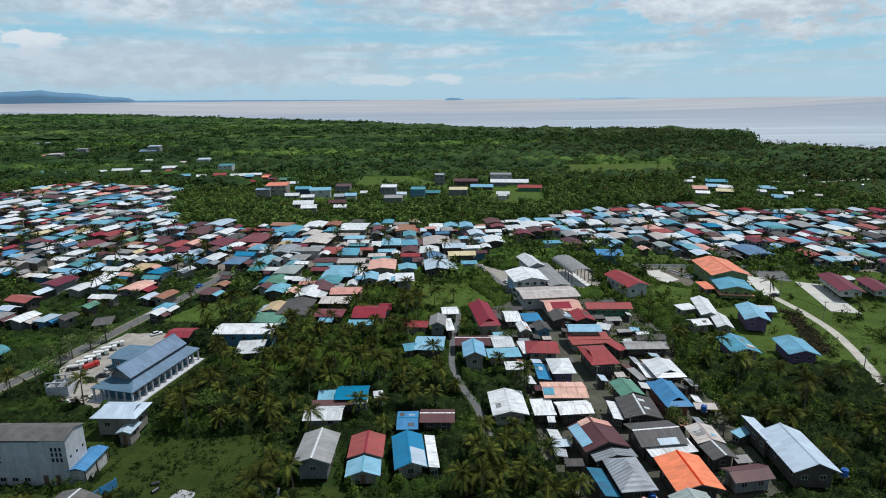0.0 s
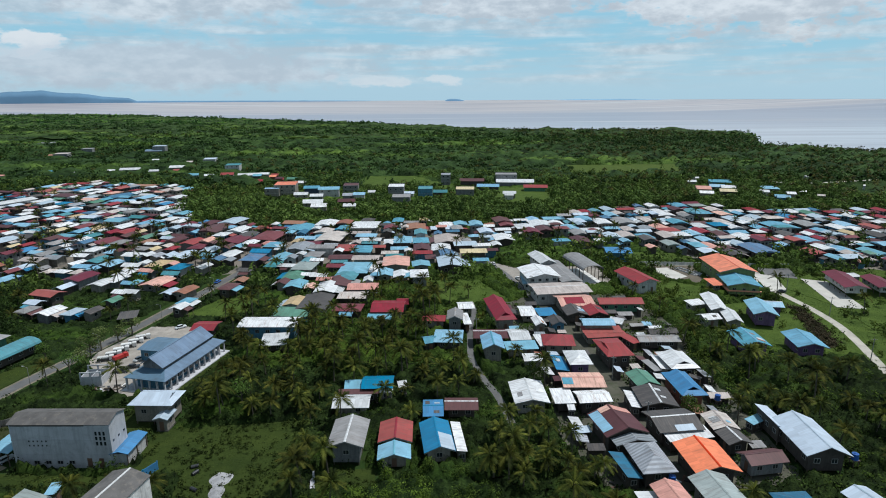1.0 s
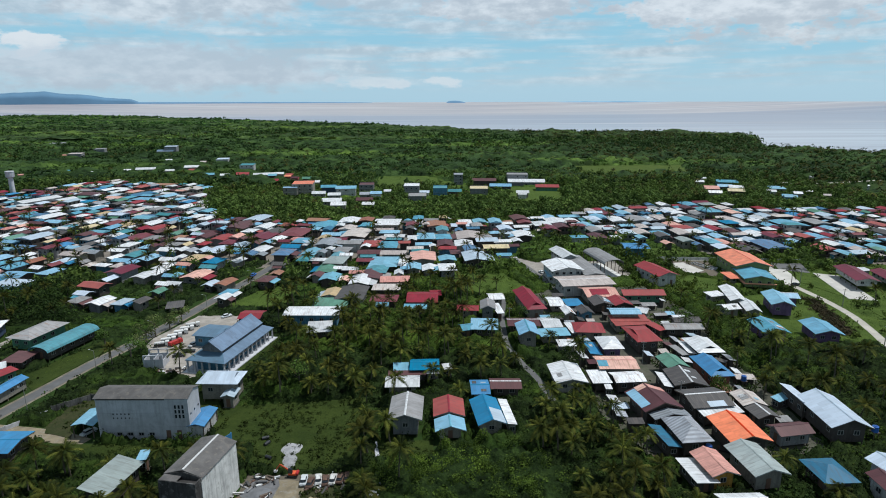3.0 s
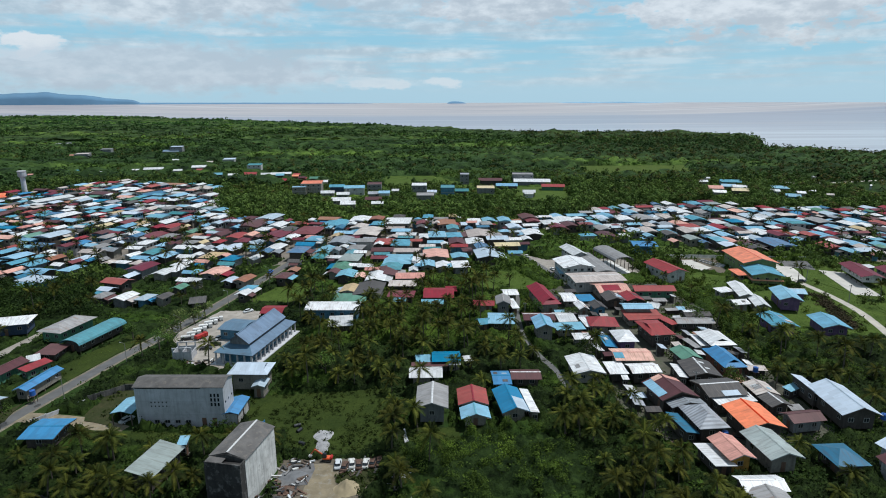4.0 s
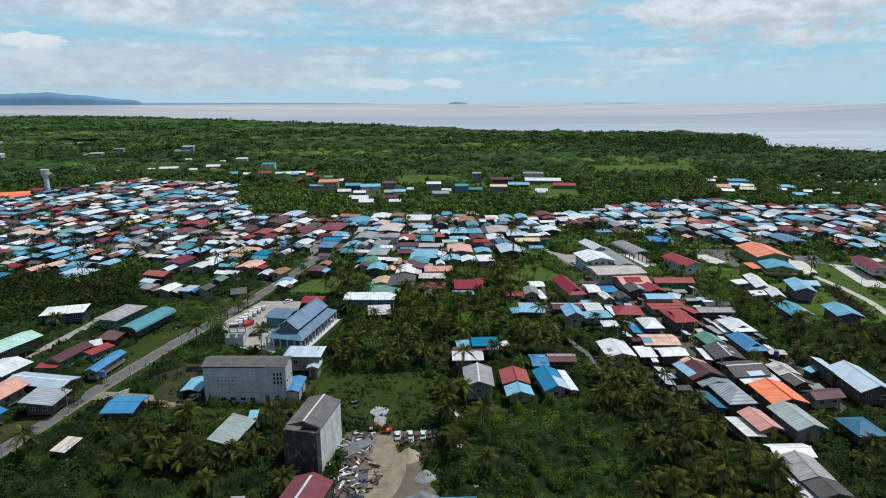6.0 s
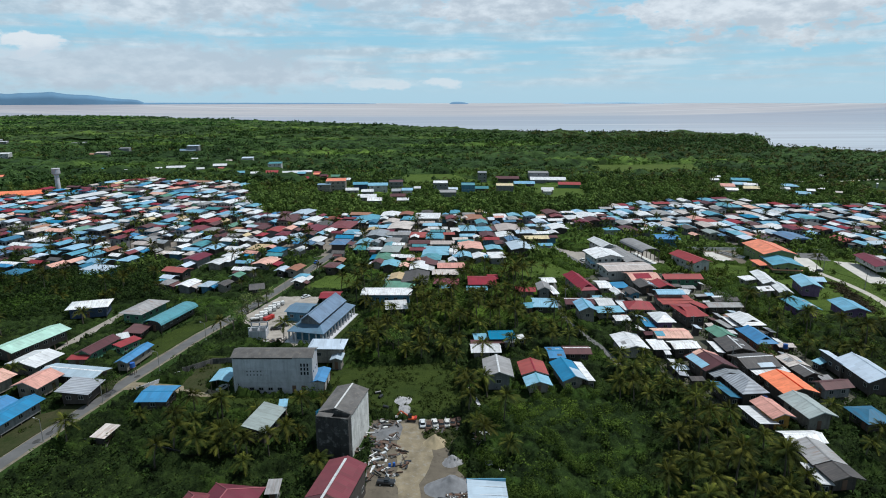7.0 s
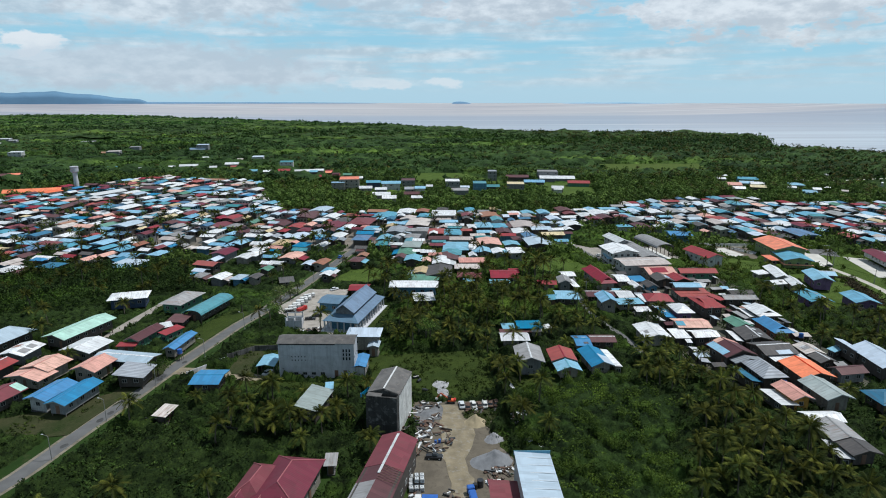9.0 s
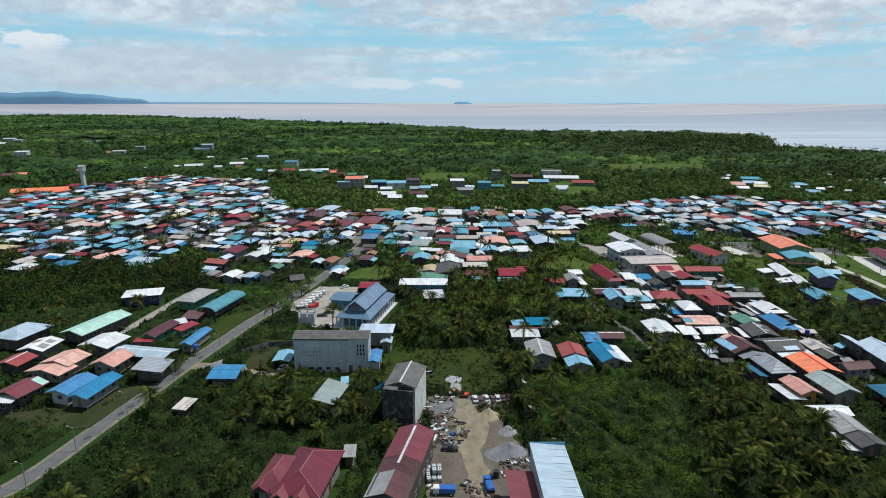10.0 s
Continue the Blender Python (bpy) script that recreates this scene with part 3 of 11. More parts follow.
def house(x, y, rot, L, W, h, rise, code, wall, style="gable"):
    rnd = random.Random(int(x * 31 + y * 17))
    small = L * W < 22
    kind = "shed" if small else "house"
    ob = thing(kind, x, y, 0, rot, f"{WALL_WORD[wall]} {kind} under a {ROOF_WORD[code]} {'lean-to' if style == 'flat' else 'hipped' if style in ('hip', 'dutch') else 'curved' if style == 'vault' else 'gabled'} metal roof", kind)
    foot(x, y, rot, L, W)
    zf = 0.25 if small or wall in ("white", "brick", "mint") else (1.6 if h > 4.4 and wall in ("timber", "purple", "navy") else 0.7)
    if code == "e" and wall == "white":
        zf = 1.8
    ov = min(1.0, W * 0.16)
    piece("wall", wall_mesh(style, L - 2 * ov, W - 2 * ov, zf, h, rise, "wall_" + wall), ob)
    vs, fs = shell(roof_shape(style, L, W, h, rise))
    piece("roof", mesh_of("roof", vs, fs, "roof_" + code), ob)
    # odd sheets laid over leaks and bright skylights
    if style in ("gable", "flat") and rnd.random() < 0.2 and not small and code not in 'eivoqmpu':
        for k in range(rnd.randint(1, 3)):
            pl, pw, side = rnd.uniform(0.8, L * 0.3), rnd.uniform(0.8, W * 0.3), rnd.choice((-1, 1))
            tilt = rise / W if style == "flat" else -side * rise / (W / 2)
            cy = rnd.uniform(-0.25, 0.25) * W if style == "flat" else side * rnd.uniform(0.18, 0.32) * W
            cx, zc = rnd.uniform(-0.36, 0.36) * (L - pl), h + (rise * (cy / W + 0.5) if style == "flat" else rise * (1 - abs(cy) / (W / 2)))
            v, f = slab([(cx - pl / 2, cy - pw / 2, zc + 0.05 - tilt * pw / 2), (cx + pl / 2, cy - pw / 2, zc + 0.05 - tilt * pw / 2), (cx + pl / 2, cy + pw / 2, zc + 0.05 + tilt * pw / 2), (cx - pl / 2, cy + pw / 2, zc + 0.05 + tilt * pw / 2)], 0.045)
            piece("roof_patch", mesh_of("roof_patch", v, f, "roof_" + rnd.choice("wwlgksi")), ob)
    if style == "gable":
        a = L / 2 + 0.02
        v, f = slab([(-a, -0.22, h + rise - 0.02), (a, -0.22, h + rise - 0.02), (a, 0, h + rise + 0.06), (-a, 0, h + rise + 0.06)], 0.03)
        v2, f2 = slab([(a, 0.22, h + rise - 0.02), (-a, 0.22, h + rise - 0.02), (-a, 0, h + rise + 0.06), (a, 0, h + rise + 0.06)], 0.03)
        piece("ridge_cap", mesh_of("ridge_cap", v + v2, f + [tuple(i + len(v) for i in q) for q in f2], "roof_" + (code if rnd.random() < 0.88 or code in 'obe' else "w")), ob)
        for sgn in (-1, 1):
            vs, fs = [], []
            for sd in (-1, 1):
                c = [(sgn * (L / 2 - 0.01), sd * W / 2, h - 0.24), (sgn * (L / 2 - 0.01), sd * W / 2, h - 0.071), (sgn * (L / 2 - 0.01), 0, h + rise - 0.071), (sgn * (L / 2 - 0.01), 0, h + rise - 0.24)]
                q = c + [(px - sgn * 0.04, py, pz) for px, py, pz in c]
                k = len(vs)
                vs += q
                fs += [tuple(k + i for i in g) for g in ((0, 1, 2, 3), (7, 6, 5, 4), (0, 4, 5, 1), (1, 5, 6, 2), (2, 6, 7, 3), (3, 7, 4, 0))]
            piece("fascia", mesh_of("fascia", vs, fs, "post_wood" if wall == "timber" else "frame_pale"), ob)
    openings(ob, L - 2 * ov, W - 2 * ov, zf, h, rnd, True)
    if zf > 0.5:
        nx, ny = max(2, round(L / 3.6)), max(2, round(W / 3.6))
        for i in range(nx):
            for j in range(ny):
                if 0 < i < nx - 1 and 0 < j < ny - 1:
                    continue
                px, py = (i / (nx - 1) - 0.5) * (L - 2 * ov - 0.3), (j / (ny - 1) - 0.5) * (W - 2 * ov - 0.3)
                piece("post", POST, ob, pose(px, py, 0) @ Matrix.Diagonal((0.18, 0.18, zf, 1)))
    else:
        piece("plinth", boxes("plinth", [(-L / 2 + ov * 0.7, L / 2 - ov * 0.7, -W / 2 + ov * 0.7, W / 2 - ov * 0.7, 0, zf)], ["concrete_old"]), ob)
    return ob


def sheet(ob, x0, x1, y0, y1, W, h, rise, code):
    """A sheet of another colour lying on one slope of a gabled roof."""
    zz = lambda y: h + rise * (1 - abs(y) / (W / 2)) + 0.07
    v, f = slab([(x0, y0, zz(y0)), (x1, y0, zz(y0)), (x1, y1, zz(y1)), (x0, y1, zz(y1))], 0.045)
    piece("roof_patch", mesh_of("roof_patch", v, f, "roof_" + code), ob)
    return ob


def lean_to(x, y, rot, L, W, h, code):
    """A small open-sided store that leans by a house."""
    ob = thing("lean_to", x, y, 0, rot, f"small lean-to store with {ROOF_WORD[code]} metal roof between houses", "shed")
    foot(x, y, rot, L, W)
    v, f = slab([(-L / 2, -W / 2, h - 0.35), (L / 2, -W / 2, h - 0.35), (L / 2, W / 2, h), (-L / 2, W / 2, h)], 0.06)
    piece("roof", mesh_of("roof", v, f, "roof_" + code), ob)
    piece("wall", boxes("wall", [(-L / 2 + 0.2, L / 2 - 0.2, -0.1, W / 2 - 0.2, 0, h - 0.25)], ["wall_timber"]), ob)
    for px in (-L / 2 + 0.15, L / 2 - 0.15):
        piece("post", POST, ob, pose(px, -W / 2 + 0.15, 0) @ Matrix.Diagonal((0.12, 0.12, h - 0.4, 1)))


def far_house(x, y, rot, L, W, h, rise, code, wall):
    rnd = random.Random(int(x * 31 + y * 17))
    block = h > 6
    style = rnd.choice(("gable", "gable", "gable", "hip")) if not block else "flat"
    kind = "building" if block else "house"
    ob = thing(kind, x, y, 0, rot, f"{WALL_WORD[wall]} {'block' if block else 'house'} with {ROOF_WORD[code]} metal roof", kind, "village houses")
    foot(x, y, rot, L, W)
    L, W, h = L * 1.10, W * 1.12, h * 1.02 if h < 4 else h
    ov = 1.0
    piece("wall", wall_mesh(style, L - 2 * ov, W - 2 * ov, 0.0, h, rise, "wall_" + wall), ob)
    vs, fs = shell(roof_shape(style, L, W, h, rise))
    piece("roof", mesh_of("roof", vs, fs, "roof_" + code), ob)
    if rnd.random() < 0.6 and not block:
        # a lean-to of another sheet along one side
        c2 = rnd.choice("wwwiglcbmmkrdt")
        sd = rnd.choice((-1, 1, -1))
        l2, w2 = L * rnd.uniform(0.4, 0.8), W * 0.32
        v, f = slab([(-l2 / 2, sd * (W / 2 - 0.3), h - 0.15), (l2 / 2, sd * (W / 2 - 0.3), h - 0.15), (l2 / 2, sd * (W / 2 + w2), h - 0.8), (-l2 / 2, sd * (W / 2 + w2), h - 0.8)][::sd])
        piece("porch_roof", mesh_of("porch_roof", v, f, "roof_" + c2), ob)
        for px in (-l2 / 2 + 0.2, l2 / 2 - 0.2):
            piece("post", POST, ob, pose(px, sd * (W / 2 + w2 - 0.15), 0) @ Matrix.Diagonal((0.14, 0.14, h - 0.85, 1)))
    if x * x + y * y < 240 ** 2 or block:
        openings(ob, L - 2 * ov, W - 2 * ov, 0.4, h, rnd, False)
    return ob


MASS = {"v": [], "f": [], "m": [], "keys": []}


def massed(x, y, rot, L, W, h, rise, code, wall):
    """A house too far off to be told from its neighbours: one of the mass."""
    foot(x, y, rot, L, W)
    m = pose(x, y, 0, 0, 0, rot)
    rnd = random.Random(int(x * 31 + y * 17))
    L, W, h = L * 1.14, W * 1.18, h * rnd.uniform(0.95, 1.35)
    a, b, c = L / 2 - 0.75, W / 2 - 0.75, L / 2 if rnd.random() < 0.75 else L / 2 - W * 0.4
    walls = [(-a, -b, 0), (a, -b, 0), (a, b, 0), (-a, b, 0), (-a, -b, h), (a, -b, h), (a, b, h), (-a, b, h)]
    A, B = L / 2, W / 2
    roof = [(-A, -B, h), (A, -B, h), (A, B, h), (-A, B, h), (c, 0, h + rise), (-c, 0, h + rise)]
    win = []
    for s in (-1, 1):
        for i in range(max(1, int(L / 3))):
            wx = (i + 0.5) / max(1, int(L / 3)) * 2 * a - a
            win.append([(wx - 0.6, s * (b + 0.03), h - 1.9), (wx + 0.6, s * (b + 0.03), h - 1.9), (wx + 0.6, s * (b + 0.03), h - 0.9), (wx - 0.6, s * (b + 0.03), h - 0.9)])
            win.append([(s * (a + 0.03), wx * b / a - 0.5, h - 1.9), (s * (a + 0.03), wx * b / a + 0.5, h - 1.9), (s * (a + 0.03), wx * b / a + 0.5, h - 0.9), (s * (a + 0.03), wx * b / a - 0.5, h - 0.9)])
    groups = [(walls, [(0, 1, 5, 4), (1, 2, 6, 5), (2, 3, 7, 6), (3, 0, 4, 7)], "wall_" + wall), (roof, [(0, 1, 4, 5), (2, 3, 5, 4), (1, 2, 4), (3, 0, 5), (3, 2, 1, 0)], "mass_" + code)]
    groups += [(w, [(0, 1, 2, 3)], "glass_dark") for w in win]
    # porches and kitchens under lower sheets of another colour
    for sd in (-1, 1):
        if rnd.random() < 0.55:
            l0 = rnd.uniform(-1.0, 0.2) * A
            l1, w2, zt = l0 + rnd.uniform(0.7, 1.2) * A, rnd.uniform(1.4, 3.0), h - rnd.uniform(0.2, 0.9)
            y0, y1 = sd * (B - 0.3), sd * (B + w2)
            q = [(l0, y0, zt), (l1, y0, zt), (l1, y1, zt - 0.55), (l0, y1, zt - 0.55)]
            groups.append((q + [(a_, b_, c_ - 0.12) for a_, b_, c_ in q], [(0, 1, 2, 3), (7, 6, 5, 4), (3, 2, 6, 7), (1, 5, 6, 2), (0, 3, 7, 4)], "mass_" + rnd.choice("wwwwiilcbctmmkkgrrdpn")))
            groups.append(([(l0 + 0.3, y1 - sd * 0.5, 0), (l1 - 0.3, y1 - sd * 0.5, 0), (l1 - 0.3, y1 - sd * 0.5, zt - 0.5), (l0 + 0.3, y1 - sd * 0.5, zt - 0.5)], [(0, 1, 2, 3)], "wall_" + rnd.choice(("timber", "cream", "grey", "white", "blue"))))
    for vs, fs, mat in groups:
        k = len(MASS["v"])
        MASS["v"] += [tuple(PLAN * (m @ Vector(p))) for p in vs]
        MASS["f"] += [tuple(i + k for i in q) for q in fs]
        if mat not in MASS["keys"]:
            MASS["keys"].append(mat)
        MASS["m"] += [MASS["keys"].index(mat)] * len(fs)


def massed_done():
    me = mesh_of("far_houses", MASS["v"], MASS["f"], MASS["keys"], MASS["m"])
    tagged(new("far_houses", me), "packed far village houses with blue, red and pale metal roofs", "houses", kind="stuff")


# ---- land, sea and distance ----
COAST_X = [-4000, -1987, -1284, -622, -221, 75, 180, 290, 434, 456, 502, 540, 700, 4000]
COAST_Y = [3900, 2975, 2616, 2054, 1690, 1375, 1235, 1200, 1165, 800, 760, 700, 420, 200]


def coast(x):
    return np.interp(x, COAST_X, COAST_Y)


def grid_sheet(name, xs, rows, mat, label, kind="structure"):
    """A sheet from columns xs and, for each, points y and z."""
    v = [(x * PLAN, y * PLAN, z) for x, r in zip(xs, rows) for y, z in r]
    k = len(rows[0])
    f = [(i * k + j, (i + 1) * k + j, (i + 1) * k + j + 1, i * k + j + 1) for i in range(len(xs) - 1) for j in range(k - 1)]
    return tagged(new(name, mesh_of(name, v, f, mat)), label, name, kind=kind)


gx = np.concatenate([np.linspace(-4000, -400, 19), np.linspace(-350, 700, 43), np.linspace(800, 4000, 9)])
grid_sheet("ground", gx, [[(-1500, 0)] + [(-300 + (float(coast(x)) + 300) * k / 40, 0.0) for k in range(40)] + [(float(coast(x)), -0.3), (float(coast(x)) + 30, -3.0), (4700, -6.0)] for x in gx], "ground_grass", "flat green ground of grass and low scrub")

ring = [500, 700, 900, 1200, 1600, 2000, 2400, 2800, 3200, 3500, 3800, 3950, 4100, 4300, 4500, 4700, 4880]


def swell(r):
    """The sea's face, lifted far out so that it meets the sky at the true horizon."""
    return -0.8 + (65.5 * ((r - 3800) / 1080) ** 1.2 if r > 3800 else 0.0)


fan = [radians(a) for a in range(-80, 101, 4)]
v = [(-45 + r * math.sin(a), -20 + r * math.cos(a), swell(r)) for a in fan for r in ring]
k = len(ring)
f = [(i * k + j, (i + 1) * k + j, (i + 1) * k + j + 1, i * k + j + 1) for i in range(len(fan) - 1) for j in range(k - 1)]
tagged(new("water", mesh_of("water", v, [q[::-1] for q in f], "sea_silt", smooth=True)), "wide silty brown-grey sea with pale bands", "sea", kind="structure")


def hills(name, a0, a1, r, heights, base, mat, label):
    """A far range of hills: heights along an arc, deep enough to stand by itself."""
    n = 120
    vs, fs = [], []
    for i in range(n + 1):
        u = i / n
        a = radians(a0 + (a1 - a0) * u)
        hgt = float(np.interp(u, np.linspace(0, 1, len(heights)), heights)) * (1 + 0.06 * noise.noise((u * 30, r * 0.01, 3)))
        for dr, hh in ((-24, 0.0), (-14, hgt * 0.55), (0, hgt), (20, 0.0)):
            vs.append((-45 + (r + dr) * math.sin(a), -20 + (r + dr) * math.cos(a), base + hh))
    fs = [(i * 4 + j, (i + 1) * 4 + j, (i + 1) * 4 + j + 1, i * 4 + j + 1) for i in range(n) for j in range(3)]
    return tagged(new(name, mesh_of(name, vs, fs, mat, smooth=True)), label, "hills", kind="structure")


hills("backdrop_hills", -46, -22.9, 4862, [75, 75, 75, 76, 76, 77, 78, 78, 79, 80, 80, 81, 81, 82, 81, 80, 80, 80, 79, 79, 78, 78, 78, 79, 80, 82, 81, 76, 79, 83, 84, 86, 88, 88, 86, 78, 76, 75, 72, 66, 58, 50, 49, 44, 43, 39, 20], 55, "mountain", "far-off hills beyond the sea, haze put into their blue")
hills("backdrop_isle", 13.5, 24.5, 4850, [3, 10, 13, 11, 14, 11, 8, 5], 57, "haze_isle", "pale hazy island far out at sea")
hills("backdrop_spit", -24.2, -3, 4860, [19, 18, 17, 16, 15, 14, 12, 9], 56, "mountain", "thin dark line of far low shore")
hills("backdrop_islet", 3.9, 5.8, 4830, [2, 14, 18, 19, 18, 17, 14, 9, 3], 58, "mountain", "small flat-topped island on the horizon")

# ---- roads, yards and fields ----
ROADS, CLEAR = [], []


def layer(z):
    """A height of its own for every sheet that lies on the ground."""
    while any(abs(z - u) < 0.0039 for u in LAYER):
        z += 0.004
    LAYER.append(z)
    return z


LAYER = []


def ribbon(name, pts, width, z, mat, label, cat="road"):
    z = layer(z)
    vs, fs = [], []
    pts = [Vector(p) for p in pts]
    fine = []
    for i in range(len(pts) - 1):
        p0, p1, p2, p3 = pts[max(i - 1, 0)], pts[i], pts[i + 1], pts[min(i + 2, len(pts) - 1)]
        for s in range(6):
            t = s / 6
            fine.append(0.5 * (2 * p1 + (p2 - p0) * t + (2 * p0 - 5 * p1 + 4 * p2 - p3) * t * t + (3 * p1 - p0 - 3 * p2 + p3) * t ** 3))
    fine.append(pts[-1])
    for i, p in enumerate(fine):
        d = (fine[min(i + 1, len(fine) - 1)] - fine[max(i - 1, 0)]).normalized()
        nrm = Vector((-d.y, d.x))
        w = width / 2 * (1 + 0.06 * noise.noise((i * 0.7, width, 0)))
        for s, zz in ((-1.0, 0.0), (-1.0, z), (1.0, z), (1.0, 0.0)):
            vs.append((PLAN * (p.x + nrm.x * s * w), PLAN * (p.y + nrm.y * s * w), zz))
    for i in range(len(fine) - 1):
        for j in range(3):
            fs.append((i * 4 + j, i * 4 + j + 1, (i + 1) * 4 + j + 1, (i + 1) * 4 + j))
    ROADS.append(([tuple(p) for p in fine], width))
    return tagged(new(name, mesh_of(name, vs, [q[::-1] for q in fs], mat)), label, cat, kind="structure")


def patch(name, pts, z, mat, label, cat="ground", clear=True, rough=0.35):
    """A flat patch of ground with a worn outline."""
    z = layer(z)
    fine = []
    for i, p in enumerate(pts):
        q = pts[(i + 1) % len(pts)]
        d = math.hypot(q[0] - p[0], q[1] - p[1])
        m = max(2, int(d / 2.0))
        for s in range(m):
            t = s / m
            x, y = p[0] + (q[0] - p[0]) * t, p[1] + (q[1] - p[1]) * t
            fine.append((PLAN * (x + rough * noise.noise((x * 0.4, y * 0.4, 1))), PLAN * (y + rough * noise.noise((x * 0.4, y * 0.4, 9))), z))
    vs, fs = slab(fine, z)
    if clear:
        CLEAR.append([tuple(p) for p in pts])
    area = sum(a[0] * b[1] - b[0] * a[1] for a, b in zip(pts, pts[1:] + pts[:1]))
    if area < 0:
        fs = [q[::-1] for q in fs]
    return tagged(new(name, mesh_of(name, vs, fs, mat)), label, cat, kind="structure")


MAIN = [(-139.4, 30.4), (-133.1, 47.8), (-130.9, 51.4), (-128.2, 58.8), (-124.8, 73.0), (-121.3, 86.0), (-117.6, 101.0), (-115.2, 110.0), (-112.0, 121.0), (-108.8, 131.9), (-103.0, 147.5), (-93.9, 178.1), (-82.8, 219.6), (-79, 240)]
patch("lawn", [(104, 122), (112, 176), (114, 200), (128, 200), (126, 168), (124, 140), (114, 116)], 0.015, "meadow", "open green grass on both sides of the concrete track")
# the wooded cape that reaches out into the sea
CAPE = [(430, 770), (430, 1165), (500, 1140), (567, 1089), (591, 1025), (488, 818)]
cv, cf = slab([(a * PLAN, b * PLAN, 0.3) for a, b in CAPE[::-1]], 3.0)
tagged(new("cape_ground", mesh_of("cape_ground", cv, cf, "ground_grass")), "low wooded green cape reaching into the sea", "ground", kind="structure")
ribbon("verge", MAIN, 4.6, 0.02, "verge", "dusty grass verge beside the asphalt road", "verge")
ribbon("road", MAIN, 3.1, 0.05, "asphalt", "worn grey asphalt road through the village")
ribbon("road", [(-116.3, 100.5), (-109.4, 99.2), (-99.5, 96.7), (-91.7, 93.3)], 4.0, 0.035, "track", "sandy drive off the road")
ribbon("road", [(16.1, 246), (19, 230), (23.6, 212.9), (26.5, 192), (29.8, 173.3), (32.2, 157.5), (33.1, 145.8), (33.2, 134.2), (32.6, 116.5), (32.4, 107.5), (32.4, 95), (33, 78)], 2.1, 0.05, "asphalt", "narrow grey lane between the houses")
ribbon("road", [(6.1, 180.5), (6.5, 172.7), (3.8, 159), (2.5, 147), (1.9, 136.5), (3.7, 124.2), (5.6, 116.6), (7, 104)], 1.7, 0.05, "asphalt", "narrow worn path through the palms", "path")
ribbon("road", [(99, 96), (102.6, 115), (110.5, 136.9), (114.8, 152), (116.2, 166), (116, 178), (116, 190), (121, 205), (123.4, 221)], 2.6, 0.05, "path_concrete", "pale concrete track past the fields", "path")
ribbon("road", [(-137.9, 160.9), (-140.4, 148.8), (-143.7, 130.9), (-144.8, 117.9), (-150.8, 101.9)], 3.2, 0.04, "pad", "sandy lane between house plots", "path")
ribbon("road", [(262, 466), (282, 450), (300, 440), (372, 456)], 4.0, 0.05, "path_concrete", "pale far track along the palms", "path")
ribbon("road", [(137.4, 605), (128.2, 516)], 4.0, 0.08, "path_concrete", "pale far track to the field", "path")
ribbon("road", [(80, 222), (94, 220.4), (105.1, 219.1), (112, 217.6)], 1.5, 0.05, "path_concrete", "pale concrete kerbed lane behind the building site", "path")
patch("tarmac", [(124.5, 214), (138, 211.5), (132.5, 198), (123.5, 203)], 0.24, "asphalt", "grey asphalt lot beside the orange-roofed hall", rough=0.3)
patch("slab", [(83, 216), (90, 216.6), (92.5, 204), (86.5, 200.5), (83.5, 206)], 0.24, "apron_concrete", "pale concrete floor slab of a building site", rough=0.2)
patch("apron", [(133.6, 198), (125.3, 167.3), (133.5, 164.5), (141, 193.7)], 0.26, "apron_concrete", "pale concrete forecourt slab", rough=0.05)
patch("yard_sand", [(81, 220), (101.9, 218.5), (97, 200), (91.8, 194.1), (83.8, 201.5)], 0.03, "sand", "bare pale sandy ground")
patch("school_yard", [(18, 236), (28, 222), (45, 222), (62, 222), (62, 200), (30, 185), (27, 196)], 0.025, "pad", "dusty pale school yard")
patch("crossing", [(113, 184), (120.5, 186), (126, 203), (117.5, 206)], 0.25, "apron_concrete", "worn pale open ground by the hall")
patch("field", [(143.4, 590), (262, 586), (228, 492), (131, 506)], 0.05, "field", "open yellow-green field between the palms")
patch("field", [(-56, 522), (-5, 520), (28, 442), (-50, 438)], 0.05, "meadow", "open green grass field")
patch("field", [(56, 440), (92, 442), (80, 352), (40, 372)], 0.05, "meadow", "open green grass by far buildings")
patch("yard", [(-56.3, 80.9), (-36.3, 79.9), (-40.3, 67.9), (-36.8, 57.4), (-39.3, 24.9), (-59.2, 24.9), (-56.2, 58.2), (-55.8, 68.6)], 0.04, "sand", "sandy builders' yard with wheel tracks")
patch("yard_track", [(-50.3, 78.9), (-45.3, 77.9), (-43.3, 66.9), (-45.8, 57.9), (-44.3, 26.9), (-50.3, 26.9), (-48.8, 44.9), (-50.8, 60.9)], 0.045, "track", "pale driven track through the yard", clear=False, rough=1.2)
patch("gravel_spread", [(-54.8, 79.4), (-49.3, 78.9), (-49.8, 72.9), (-54.8, 71.9)], 0.05, "gravel_flat", "spread of grey rubble in the yard", clear=False, rough=1.2)
patch("yard_grass", [(-44.8, 76.4), (-36.8, 75.9), (-40.3, 68.9), (-44.8, 72.9)], 0.05, "trodden", "worn grass in the yard", clear=False, rough=1.2)
patch("yard_grass", [(-38.4, 67.5), (-36.2, 66.5), (-36.8, 60.2), (-37.6, 59.4), (-39.2, 61.6)], 0.05, "lawn", "rough green grass at the edge of the yard", clear=False, rough=0.8)
patch("lawn", [(-68, 106.5), (-35.5, 108.5), (-36.5, 81.9), (-56.3, 81.9), (-57, 90), (-66, 90)], 0.02, "lawn", "rough bright grass plot")
